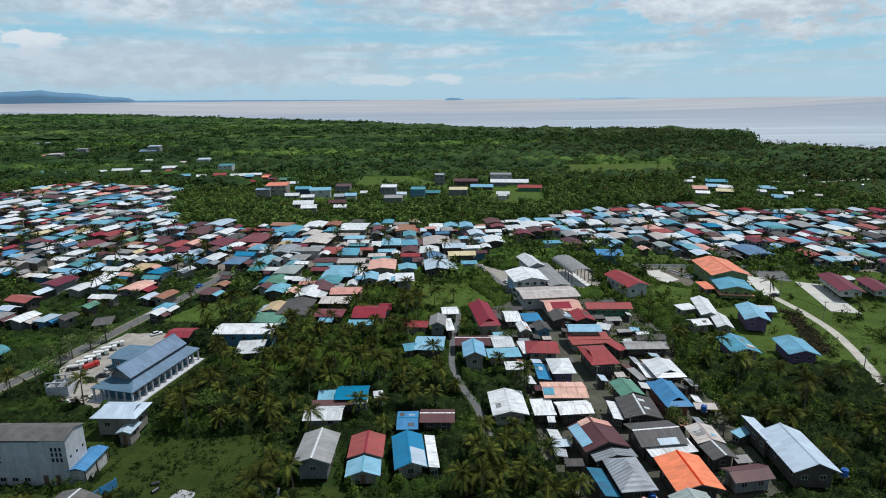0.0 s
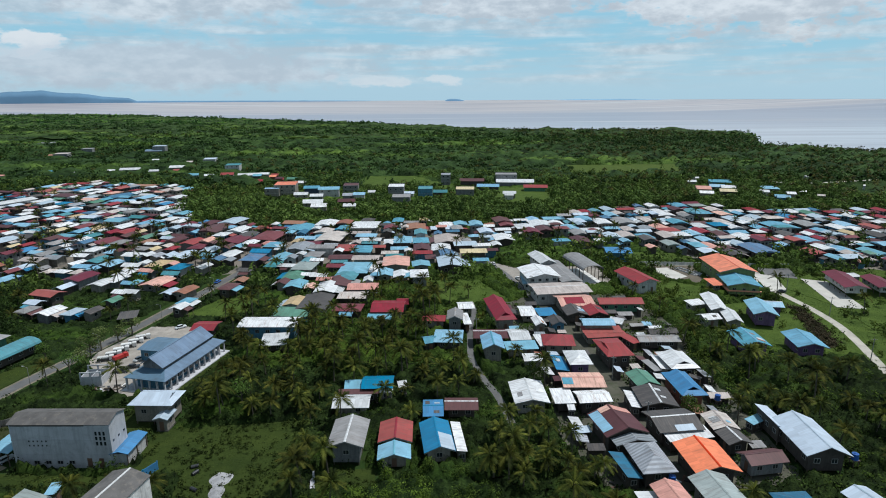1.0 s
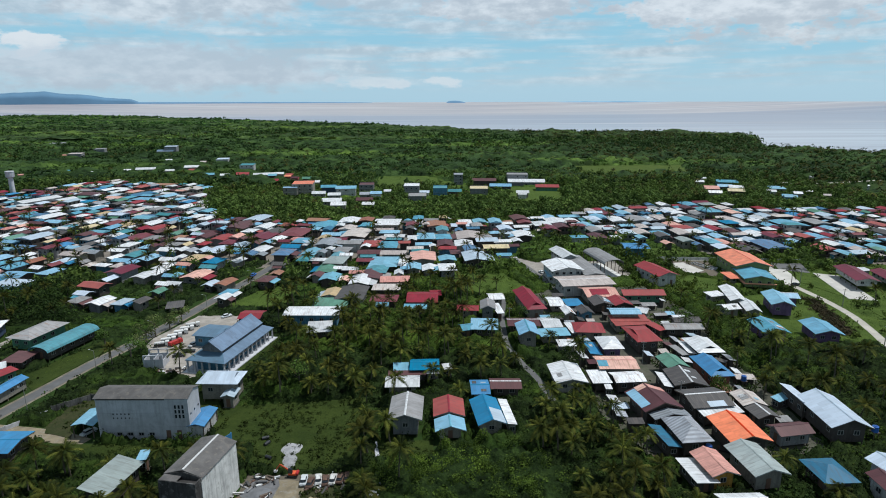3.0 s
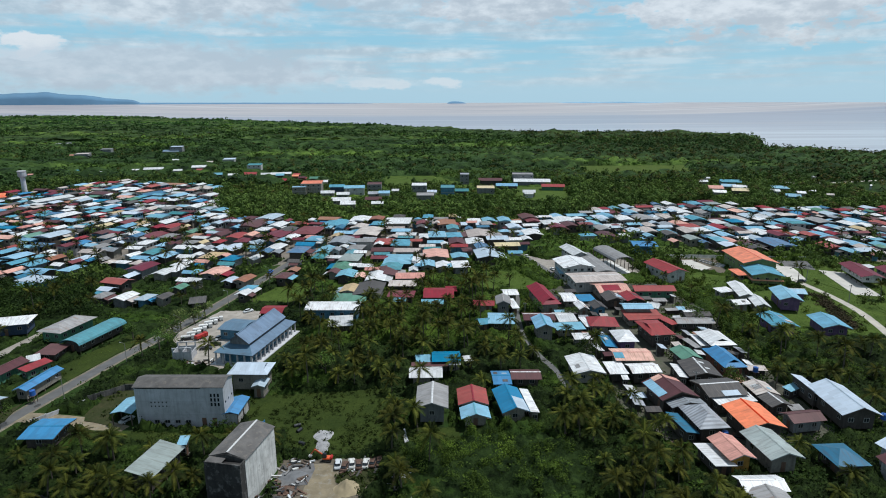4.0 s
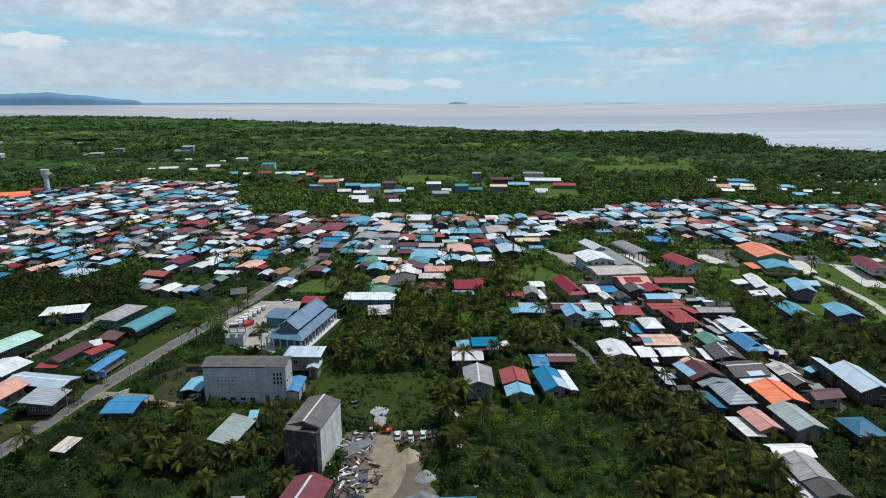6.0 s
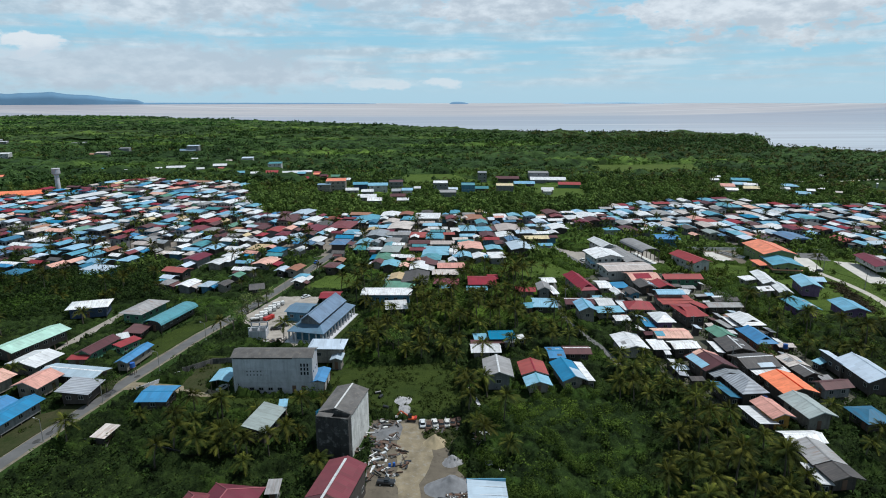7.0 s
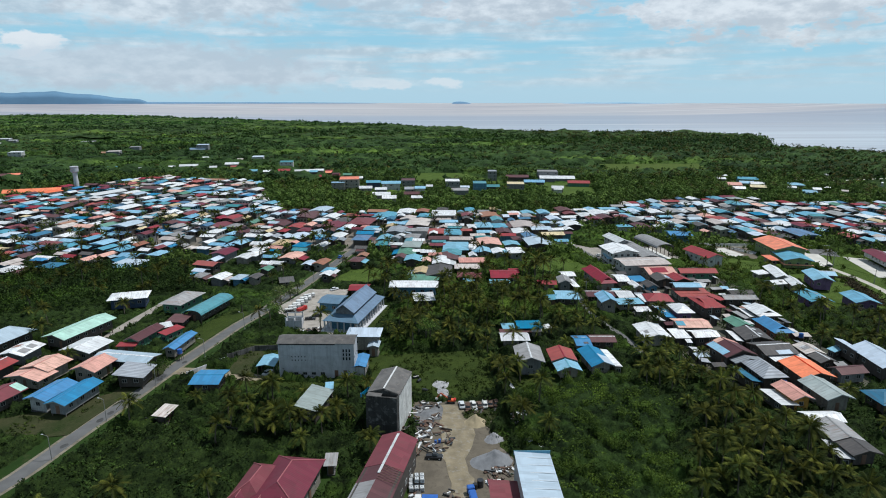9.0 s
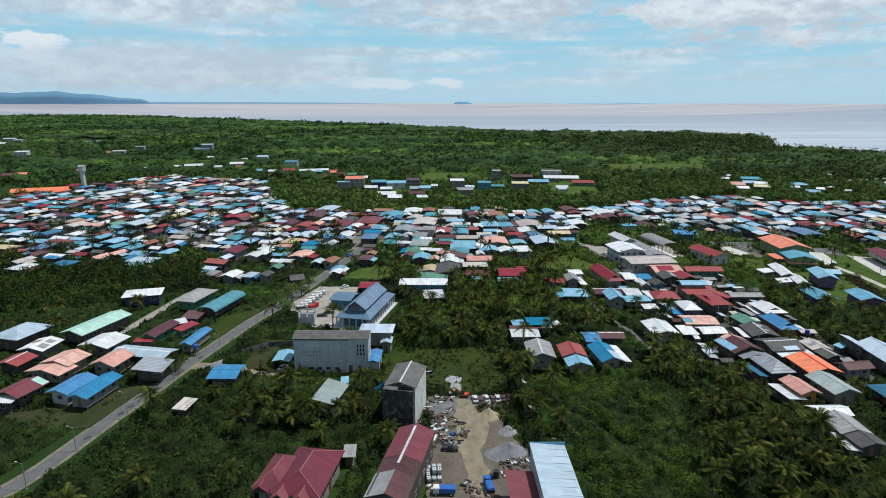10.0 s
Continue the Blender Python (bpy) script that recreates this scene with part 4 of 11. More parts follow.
patch("lawn", [(-102.8, 116.9), (-92, 116), (-84, 116), (-72, 116), (-68, 104), (-92, 104), (-102.8, 110.9)], 0.02, "lawn", "rough grass beside the pale hall", clear=False)
patch("lawn", [(-98.8, 93.9), (-62, 90), (-62, 86), (-98.8, 88.9)], 0.02, "lawn", "strip of mown grass before the pale building")
patch("lawn", [(-88, 172), (-77, 198), (-66, 190), (-68, 172)], 0.02, "meadow", "bright green grass plot by the road")
patch("lawn", [(-113.8, 146.9), (-108.0, 141.9), (-111.0, 133.9), (-115.6, 117.4), (-122.8, 124.9)], 0.02, "lawn", "grass verge plot beside the long shed")
patch("lawn", [(84, 172), (112, 176), (112, 146), (106, 128), (84, 138), (70, 142)], 0.02, "meadow", "mown grass round the purple houses")
patch("lawn", [(118, 200), (126, 168), (122, 140), (190, 140), (190, 215)], 0.02, "meadow", "wide green grass by the concrete track", clear=False)
patch("lawn", [(64, 200), (83, 200), (92, 192), (84, 176), (64, 178)], 0.02, "meadow", "green grass behind the school")
patch("lawn", [(64, 246), (140, 236), (140, 224), (70, 228)], 0.02, "meadow", "green strip of grass below the town")
patch("lawn", [(-10, 212), (12, 206), (20, 182), (0, 180), (-10, 192)], 0.02, "meadow", "overgrown green plot among houses", clear=False)
patch("bank", [(110.2, 169.9), (106.5, 158), (103.6, 149.6), (100.4, 137), (103.6, 136.5), (109.0, 150.7), (111.0, 158), (113.2, 167.6)], 0.02, "trodden", "rough brown bank beside the concrete track", clear=False, rough=1.6)
patch("yard_weeds", [(-102.9, 100.8), (-102.0, 114.9), (-99.1, 115.6), (-95.5, 108), (-97.1, 100.2), (-95.1, 95.4), (-101.6, 97.9)], 0.02, "trodden", "weedy trodden enclosure beside the pale building")
patch("house_plot", [(13, 178), (30, 186), (62, 186), (66, 150), (58, 128), (60, 112), (56, 80), (20, 80), (16, 100), (18, 118), (14, 140)], 0.015, "house_soil", "trodden soil and weeds between the closely set houses", clear=False, rough=1.5)
patch("lawn", [(-66, 148), (-62, 146), (-68.5, 119), (-71.5, 117), (-70, 124)], 0.02, "lawn", "mown grass strip along the hall")
patch("lawn", [(-32, 90), (-21.5, 90), (-21, 84), (-34, 84)], 0.02, "lawn", "green lawn beside a stilt house")
patch("verge_plot", [(-149.8, 76.9), (-136.8, 69.9), (-127.3, 70.9), (-123.6, 84.9), (-118.8, 98.9), (-119.8, 106.9), (-126.8, 88.9), (-138.8, 80.9)], 0.03, "trodden", "bare trodden grass and soil beside the houses")
patch("hall_pad", [(-99.6, 142.4), (-99.8, 147.7), (-92.9, 166), (-78.2, 165), (-79, 120), (-81.6, 122), (-88, 124.7), (-93.2, 132)], 0.03, "pad", "dusty pale car park of the hall")

# ---- large buildings ----
def roof_on(ob, style, L, W, h, rise, code, dx=0.0, dy=0.0, name="roof"):
    v, f = shell([[(x + dx, y + dy, z) for x, y, z in top] for top in roof_shape(style, L, W, h, rise)], 0.10)
    piece(name, mesh_of(name, v, f, code), ob)


def hall():
    """Two-tier blue roofed hall with an arcade of square columns all round."""
    ob = thing("hall", -73.5, 135.2, 0, 73.8, "large hall with a two-tier slate-blue metal roof and white columns", "hall")
    foot(-73.5, 135.2, 73.8, 27, 13)
    L, W = 25.0, 11.2
    piece("plinth", boxes("plinth", [(-L / 2 - 0.6, L / 2 + 0.6, -W / 2 - 0.6, W / 2 + 0.6, 0, 0.35)], ["concrete_pale"]), ob)
    piece("wall", boxes("wall", [(-L / 2 + 2.0, L / 2 - 2.0, -W / 2 + 2.0, W / 2 - 2.0, 0.35, 3.6)], ["wall_blue"]), ob)
    # lower skirt roof: a ring of four sloping faces, deeper at the near end
    a, b, c0, c1, d = L / 2, W / 2, -L / 2 + 3.6, L / 2 - 1.8, W / 2 - 2.6
    for top in ([(-a, -b, 3.5), (a, -b, 3.5), (c1, -d, 4.75), (c0, -d, 4.75)], [(a, b, 3.5), (-a, b, 3.5), (c0, d, 4.75), (c1, d, 4.75)], [(a, -b, 3.5), (a, b, 3.5), (c1, d, 4.75), (c1, -d, 4.75)], [(-a, b, 3.5), (-a, -b, 3.5), (c0, -d, 4.75), (c0, d, 4.75)]):
        v, f = slab(top, 0.14)
        piece("skirt_roof", mesh_of("skirt_roof", v, f, "roof_h"), ob)
    roof_on(ob, "gable", 20.4, 6.9, 5.6, 2.4, "roof_h", dx=0.2, dy=0.0)
    piece("gable_wall", wall_mesh("gable", 18.6, 5.5, 4.3, 5.6, 2.3, "wall_grey"), ob, pose(0.4, 0.0, 0))
    piece("ridge_cap", boxes("ridge_cap", [(-10.0, 10.4, -0.15, 0.15, 7.95, 8.06)], ["roof_h"]), ob)
    for i in range(12):
        for s in (-1, 1):
            piece("column", boxes("column", [(-0.18, 0.18, -0.18, 0.18, 0.35, 3.45)], ["concrete_pale"]), ob, pose((i / 11 - 0.5) * (L - 0.8), s * (W / 2 - 0.45), 0))
    for j in range(1, 5):
        for s in (-1, 1):
            piece("column", boxes("column", [(-0.18, 0.18, -0.18, 0.18, 0.35, 3.45)], ["concrete_pale"]), ob, pose(s * (L / 2 - 0.4), (j / 5 - 0.5) * (W - 0.9), 0))
    for i in range(9):
        for s in (0, 180):
            w = piece("window", WINDOW, ob, pose(0, 0, 0, 0, 0, s) @ pose((i - 4) * 2.4, -(W / 2 - 2.0), 1.9) @ Matrix.Diagonal((1.5, 1, 1.6, 1)))
            piece("pane", PANE, w)
    wing = thing("annex", -81.6, 144.6, 0, -14, "low annex with slate-blue metal roof beside the hall", "annex")
    foot(-81.6, 144.6, -14, 8, 9)
    piece("wall", wall_mesh("gable", 6.4, 7.6, 0, 3.3, 0.6, "wall_blue"), wing)
    roof_on(wing, "gable", 7.6, 8.8, 3.4, 0.6, "roof_h")
    openings(wing, 6.4, 7.6, 0.2, 3.2, random.Random(4), True)


hall()


def pale_building():
    """Tall windowless rendered building with small vents, a dark low roof and blue lean-to canopies."""
    ob = thing("building", -79.4, 96.9, 0, -3.8, "tall pale grey rendered building with tiny vents and dark felt roof", "building")
    foot(-79.4, 96.9, -3.8, 20, 7)
    L, W, H = 18.6, 5.4, 9.2
    piece("wall", wall_mesh("gable", L, W, 0, H, 0.9, "concrete_pale"), ob)
    roof_on(ob, "gable", L + 0.5, W + 0.6, H + 0.05, 0.95, "roof_felt")
    piece("eaves_gap", boxes("eaves_gap", [(-L / 2 + 0.2, L / 2 - 4.6, -W / 2 - 0.02, -W / 2 + 0.1, H - 0.42, H - 0.12)], ["dark_paint"]), ob, label="dark strip under the eaves")
    for i in range(4):
        w = piece("window", WINDOW, ob, pose(-5.2 + i * 2.2, -W / 2 - 0.01, 1.25) @ Matrix.Diagonal((1.1, 1, 0.75, 1)))
        piece("pane", PANE, w)
    vent = boxes("vent", [(-0.5, 0.5, -0.05, 0.02, -0.5, 0.5)], ["glass_dark"])
    for i in range(3):
        for j in range(3):
            piece("vent", vent, ob, pose(L / 2 - 2.6 + i * 0.75, -W / 2 - 0.01, 5.2 + j * 1.05) @ Matrix.Diagonal((0.36, 1, 0.75, 1)))
    for k in range(3):
        for j in range(2):
            piece("vent", vent, ob, pose(0, 0, 0, 0, 0, 90) @ pose(-1.8 + k * 1.8, -L / 2 - 0.01, 3.0 + j * 2.4) @ Matrix.Diagonal((0.4, 1, 0.4, 1)))
    for i in range(5):
        for j in range(2):
            piece("vent", vent, ob, pose(-6.0 + i * 0.8, -W / 2 - 0.01, 4.8 + j * 0.9) @ Matrix.Diagonal((0.22, 1, 0.3, 1)))
    for x in (4.8, 7.0):
        piece("door", DOOR, ob, pose(x, -W / 2 - 0.01, 0.1) @ Matrix.Diagonal((0.9, 1, 2.0, 1)))
    for z in (2.9, 5.9):
        piece("ledge", boxes("ledge", [(-L / 2 - 0.03, L / 2 + 0.03, -W / 2 - 0.06, -W / 2, z, z + 0.12)], ["concrete_pale"]), ob)
    for name, x, y, rot, l, w, h, code in (("canopy", -92.2, 98.6, 86, 6.8, 4.6, 3.0, "roof_l"), ("canopy", -69.0, 97.2, 86, 7.6, 3.6, 3.0, "roof_b")):
        cn = thing(name, x, y, 0, rot, f"{'faded blue' if code == 'roof_l' else 'bright blue'} sheet-metal lean-to canopy against the pale building", "canopy")
        foot(x, y, rot, l, w)
        roof_on(cn, "gable", l, w, h, 0.5, code)
        for px in (-l / 2 + 0.3, 0, l / 2 - 0.3):
            for py in (-w / 2 + 0.3, w / 2 - 0.3):
                piece("post", POST, cn, pose(px, py, 0) @ Matrix.Diagonal((0.16, 0.16, h, 1)))
        if code == "roof_b":
            piece("wall", boxes("wall", [(-l / 2 + 0.4, l / 2 - 0.4, -w / 2 + 0.4, w / 2 - 0.4, 0, 2.8)], ["wall_white"]), cn)


pale_building()
house(-69.0, 111.3, -5, 9.6, 6.8, 5.0, 1.3, "i", "cream", "dutch")
house(-66.2, 107.6, 85, 4.4, 3.2, 3.0, 0.5, "i", "cream", "gable")


def dark_tower():
    """Unrendered concrete block, black with damp, with a felt roof and one pale ridge."""
    ob = thing("building", -61.0, 72.4, 0, 76, "damp-blackened bare concrete block with pale side wall and felt roof", "building")
    foot(-61.0, 72.4, 76, 13, 8)
    L, W, H = 12.2, 6.4, 9.0
    piece("wall", wall_mesh("gable", L - 1.7, W, 0, H, 0.9, "concrete_damp"), ob, pose(0.85, 0, 0))
    piece("stair_wall", boxes("stair_wall", [(-L / 2, -L / 2 + 1.69, -W / 2, W / 2, 0, H - 0.55)], ["concrete_damp"]), ob)
    piece("side_wall", boxes("side_wall", [(-L / 2 + 1.6, L / 2 - 0.02, -W / 2 - 0.10, -W / 2 - 0.004, 0.0, H - 0.1)], ["concrete_white"]), ob, label="pale rendered side wall")
    roof_on(ob, "gable", L - 1.6, W + 0.5, H + 0.02, 1.0, "roof_felt", dx=1.0)
    piece("ridge_cap", boxes("ridge_cap", [(-L / 2 + 1.9, L / 2 + 0.1, -0.16, 0.16, H + 1.0, H + 1.1)], ["white_paint"]), ob, label="white ridge strip")
    piece("parapet", boxes("parapet", [(-L / 2 - 0.05, -L / 2 + 0.15, -W / 2 - 0.1, W / 2, H - 0.55, H + 0.1), (-L / 2 + 0.15, -L / 2 + 1.69, -W / 2 - 0.1, -W / 2 + 0.1, H - 0.55, H + 0.1)], ["concrete_damp"]), ob)
    piece("stair_roof", boxes("stair_roof", [(-L / 2, -L / 2 + 1.7, 0.2, W / 2, H - 0.1, H + 0.05)], ["roof_felt"]), ob)
    for i in range(3):
        piece("band", boxes("band", [(-L / 2 - 0.05, -L / 2 + 0.02, -W / 2, W / 2, 2.9 + i * 2.9, 3.1 + i * 2.9)], ["concrete_damp"]), ob)
    for i in range(3):
        piece("pilaster", boxes("pilaster", [(-L / 2 - 0.07, -L / 2, (i - 1) * 3.1 - 0.15, (i - 1) * 3.1 + 0.15, 0, H - 0.6)], ["concrete_damp"]), ob)


dark_tower()


def long_store():
    """Long shed roofed in three kinds of sheet: red, worn maroon, then grey and maroon."""
    ob = thing("warehouse", -61.4, 47.1, 0, 75, "long storage shed with red and worn maroon metal roof", "warehouse")
    foot(-61.4, 47.1, 75, 22, 8)
    W, H, R = 7.0, 5.6, 1.3
    piece("wall", wall_mesh("gable", 20.4, W - 0.7, 0, H, R, "wall_timber"), ob)
    for x0, x1, ca, cb in ((0.2, 10.6, "roof_e", "roof_e"), (-4.2, 0.2, "roof_m", "roof_m"), (-10.6, -4.2, "roof_m", "roof_g")):
        step = 0.0 if x0 > 0 else 0.06
        for top, code in (([(x0, -W / 2, H - step), (x1, -W / 2, H - step), (x1, 0, H + R - step), (x0, 0, H + R - step)], ca), ([(x1, W / 2, H - step), (x0, W / 2, H - step), (x0, 0, H + R - step), (x1, 0, H + R - step)], cb)):
            v, f = slab(top, 0.08)
            piece("roof_slope", mesh_of("roof_slope", v, f, code), ob)
    piece("ridge_cap", boxes("ridge_cap", [(-2.5, 9.6, -0.22, 0.22, H + R, H + R + 0.07)], ["roof_w"]), ob, label="pale ridge strip")
    for i in range(7):
        piece("batten", boxes("batten", [(-3.9 + i * 0.62, -3.82 + i * 0.62, -W / 2, 0, 0, 0.05)], ["rust_iron"]), ob, Matrix.Translation((0, 0, H + R - 0.05)) @ Matrix(((1, 0, 0, 0), (0, 1, 0, 0), (0, R / (W / 2), 1, 0), (0, 0, 0, 1))))
    openings(ob, 20.4, W - 0.7, 0.3, 3.0, random.Random(9), True)


long_store()


def rod(name, p, q, r, mat, ob):
    """A round bar from p to q."""
    p, q = Vector(p), Vector(q)
    m = Matrix.Translation(p) @ (q - p).to_track_quat("Z", "Y").to_matrix().to_4x4()
    return part(name, tube(r, r, 0, (q - p).length, 8), mat, ob, m=m)


def red_villa():
    """House under a broad hipped red roof with a lower wing, capped ridges and three porch gables."""
    ob = thing("villa", -77.8, 46.4, 0, 78.5, "large house with many-hipped brick-red metal roof", "villa")
    foot(-79.3, 47.1, 78.5, 15, 14)
    piece("wall", boxes("wall", [(-4.9, 6.8, -3.5, 3.7, 0, 4.2), (-3.7, 4.2, 3.7, 7.2, 0, 4.1)], ["wall_cream"]), ob)
    z0, z1, z2 = 4.2, 6.5, 5.9
    a0, a1, b0, b1 = -5.9, 7.7, -4.35, 4.5
    r1, r2 = (3.4, 0.07, z1), (-2.6, 0.2, z1)
    main = [[(a0, b0, z0), (a1, b0, z0), r1, r2], [(a1, b0, z0), (a1, b1, z0), r1], [(a1, b1, z0), (a0, b1, z0), r2, r1], [(a0, b1, z0), (a0, b0, z0), r2]]
    c0, c1, d0, d1 = -4.7, 5.1, 2.2, 8.0
    w1, w2 = (2.0, 5.0, z2), (-2.3, 5.2, z2)
    wing = [[(c0, d0, z0 - 0.1), (c1, d0, z0 - 0.1), w1, w2], [(c1, d0, z0 - 0.1), (c1, d1, z0 - 0.1), w1], [(c1, d1, z0 - 0.1), (c0, d1, z0 - 0.1), w2, w1], [(c0, d1, z0 - 0.1), (c0, d0, z0 - 0.1), w2]]
    for name, tops in (("roof", main), ("wing_roof", wing)):
        v, f = shell(tops, 0.10)
        piece(name, mesh_of(name, v, f, "roof_e"), ob)
    for p, q in ((r1, r2), (r1, (a1, b0, z0)), (r1, (a1, b1, z0)), (r2, (a0, b0, z0)), (w1, w2), (w2, (c0, d1, z0 - 0.1)), (w1, (c1, d1, z0 - 0.1))):
        rod("hip_cap", p, q, 0.11, "ridge_pink", ob)
    for u, w, z, l in ((-5.4, 2.3, 4.1, 3.6), (-5.4, -1.3, 4.1, 3.6), (-4.2, 6.2, 4.0, 2.6)):
        roof_on(ob, "gable", l, 2.9, z, 1.0, "roof_e", dx=u, dy=w, name="porch_roof")
        piece("porch_gable", wall_mesh("gable", l - 0.5, 2.4, z - 0.4, z, 0.95, "wall_timber"), ob, pose(u + 0.05, w, 0))
        rod("ridge_cap", (u - l / 2, w, z + 1.02), (u + l / 2, w, z + 1.02), 0.09, "ridge_pink", ob)
        for e in (-1.2, 1.2):
            piece("post", POST, ob, pose(u - l / 2 + 0.3, w + e, 0) @ Matrix.Diagonal((0.22, 0.22, z - 0.02, 1)))
    openings(ob, 11.7, 7.2, 0.3, 4.0, random.Random(2), True)


red_villa()


def ice_store():
    ob = thing("warehouse", -36.1, 38.4, 0, 87, "tall warehouse with pale ice-blue sheet roof and white walls", "warehouse")
    foot(-36.1, 38.4, 87, 21, 7)
    piece("wall", wall_mesh("flat", 19.6, 6.0, 0, 7.0, 0.5, "wall_white"), ob)
    v, f = slab([(-10, -3.15, 7.0), (10, -3.15, 7.0), (10, 3.15, 7.5), (-10, 3.15, 7.5)], 0.12)
    piece("roof_sheet", mesh_of("roof_sheet", v, f, "roof_i"), ob)
    piece("fascia", boxes("fascia", [(10.0, 10.12, -3.2, 3.2, 6.75, 7.55)], ["roof_c"]), ob, label="blue end fascia")
    for i in range(9):
        piece("seam", boxes("seam", [(-0.04, 0.04, -3.1, 3.1, 0, 0.05)], ["roof_w"]), ob, Matrix.Translation(((i - 4) * 2.1, 0, 7.25)) @ Matrix(((1, 0, 0, 0), (0, 1, 0, 0), (0, 0.0794, 1, 0), (0, 0, 0, 1))))
    house(-41.4, 39.4, 88, 10.5, 5.2, 4.4, 0.5, "e", "timber", "flat")


ice_store()


def arcade():
    """Open vaulted shelter on steel posts."""
    ob = thing("shelter", 52.5, 208.6, 0, 97.5, "open steel shelter with a curved grey-blue metal roof", "shelter")
    foot(52.5, 208.6, 97.5, 20, 8)
    roof_on(ob, "vault", 20, 8.2, 5.4, 1.5, "roof_g", name="roof_sheet")
    for i in range(7):
        for s in (-1, 1):
            piece("post", POST, ob, pose((i / 6 - 0.5) * 19.2, s * 3.9, 0) @ Matrix.Diagonal((0.22, 0.22, 5.4, 1)))
    for s in (-1, 1):
        piece("beam", boxes("beam", [(-9.8, 9.8, s * 3.9 - 0.1, s * 3.9 + 0.1, 5.0, 5.35)], ["dark_paint"]), ob)
    piece("floor_slab", boxes("floor_slab", [(-9.6, 9.6, -3.9, 3.9, 0, 0.12)], ["concrete_white"]), ob)


arcade()


def water_tower():
    ob = thing("water_tower", -309, 424, 0, 0, "tall grey concrete water tower with a flared tank", "tower")
    foot(-309, 424, 0, 8, 8)
    part("shaft", tube(1.8, 1.6, 0, 13.2, 16), "concrete_pale", ob)
    part("tank_base", tube(1.6, 2.8, 13.2, 14.4, 20), "concrete_pale", ob)
    part("tank", tube(2.8, 2.8, 14.4, 18.0, 20), "concrete_pale", ob)
    part("cap", tube(3.0, 2.6, 18.0, 18.4, 20), "concrete_pale", ob)


water_tower()


def unfinished_block():
    ob = thing("unfinished_building", -91.5, 129.6, 0, 3, "roofless grey blockwork rooms of an unfinished outbuilding", "building")
    foot(-91.5, 129.6, 3, 6, 5.5)
    w = [(-2.4, 2.4, -2.2, -2.0, 0, 2.6), (-2.4, 2.4, 2.0, 2.2, 0, 2.6), (-2.4, -2.2, -2.0, 2.0, 0, 2.6), (2.2, 2.4, -2.0, 2.0, 0, 2.2), (-0.1, 0.1, -2.0, 2.0, 0, 2.5)]
    for r in w:
        piece("wall", boxes("wall", [r], ["concrete_pale"]), ob)
    for x in (-2.3, 0, 2.3):
        for y in (-2.1, 2.1):
            piece("column", boxes("column", [(x - 0.15, x + 0.15, y - 0.17, y + 0.17, 0, 3.6)], ["concrete_pale"]), ob)
    for y in (-2.1, 2.1):
        piece("beam", boxes("beam", [(-2.45, 2.45, y - 0.14, y + 0.14, 3.6, 3.8)], ["concrete_pale"]), ob)


unfinished_block()

# ---- houses: x, y, turn, length along the ridge, width, eaves, rise, roof, walls, shape ----
VILLAGES = [[(-333, 345), (-320, 392), (-296, 439), (-264, 483), (-185, 452), (-162, 380), (-138, 323), (-91, 299), (-67, 307), (-15, 307), (10, 293), (38, 306), (13, 224), (-23, 198), (-45, 179), (-58, 193), (-71, 230), (-85, 221), (-98, 217), (-111, 196), (-129, 206), (-155, 214), (-170, 197), (-195, 196), (-211, 185)],
    [(29, 287), (56, 309), (129, 343), (160, 346), (172, 319), (257, 317), (278, 303), (185, 202), (154, 214), (163, 245), (145, 231), (109, 225), (104, 242), (98, 260), (75, 261), (67, 269), (43, 273)]]
house(-26.5, 95.4, 86, 9.9, 7.0, 4.5, 1.2, 'g', 'grey', 'gable')
house(-17.5, 97.5, 88, 7.5, 6.7, 3.1, 1.1, 'r', 'cream', 'gable')
house(-17.7, 90.8, 90, 4.8, 6.3, 2.9, 1.1, 'l', 'cream', 'gable')
sheet(house(-9.5, 94.8, 94, 10.8, 6.0, 3.4, 1.2, 'b', 'cream', 'gable'), -5.4, -0.2, -2.87, -0.18, 6.0, 3.4, 1.2, 'i')
house(-5.2, 95.4, 93, 10.5, 2.0, 2.8, 0.3, 'w', 'cream', 'flat')
house(-9.7, 106.3, -2, 4.4, 7.1, 3.1, 0.6, 'b', 'cream', 'gable')
house(-3.5, 108.1, -4, 7.3, 5.4, 2.8, 0.7, 'm', 'timber', 'gable')
house(-22.0, 118.4, -2, 7.3, 6.4, 3.4, 0.7, 'b', 'timber', 'gable')
house(-27.8, 118.5, 2, 3.9, 4.2, 2.8, 0.3, 'l', 'cream', 'flat')
house(-26.3, 115.4, -2, 9.2, 2.0, 2.6, 0.3, 'm', 'timber', 'flat')
house(-20.1, 115.9, -2, 3.2, 2.1, 2.6, 0.3, 'w', 'cream', 'flat')
house(-27.4, 110.9, -2, 8.1, 6.0, 2.8, 0.7, 'w', 'cream', 'gable')
house(-16.3, 119.2, 10, 2.3, 2.8, 2.2, 0.3, 'w', 'timber', 'flat')
house(-9.1, 143.6, 12, 3.8, 5.0, 2.9, 0.9, 'c', 'timber', 'gable')
house(-3.6, 145.3, -7, 8.0, 9.2, 3.1, 1.0, 'l', 'timber', 'gable')
house(-7.0, 159.4, -9, 7.0, 5.2, 3.1, 0.8, 'r', 'cream', 'gable')
house(-0.8, 159.1, 84, 7.8, 4.9, 4.0, 1.1, 'g', 'grey', 'gable')
house(2.4, 158.5, 4, 2.4, 8.7, 2.9, 0.3, 'w', 'cream', 'flat')
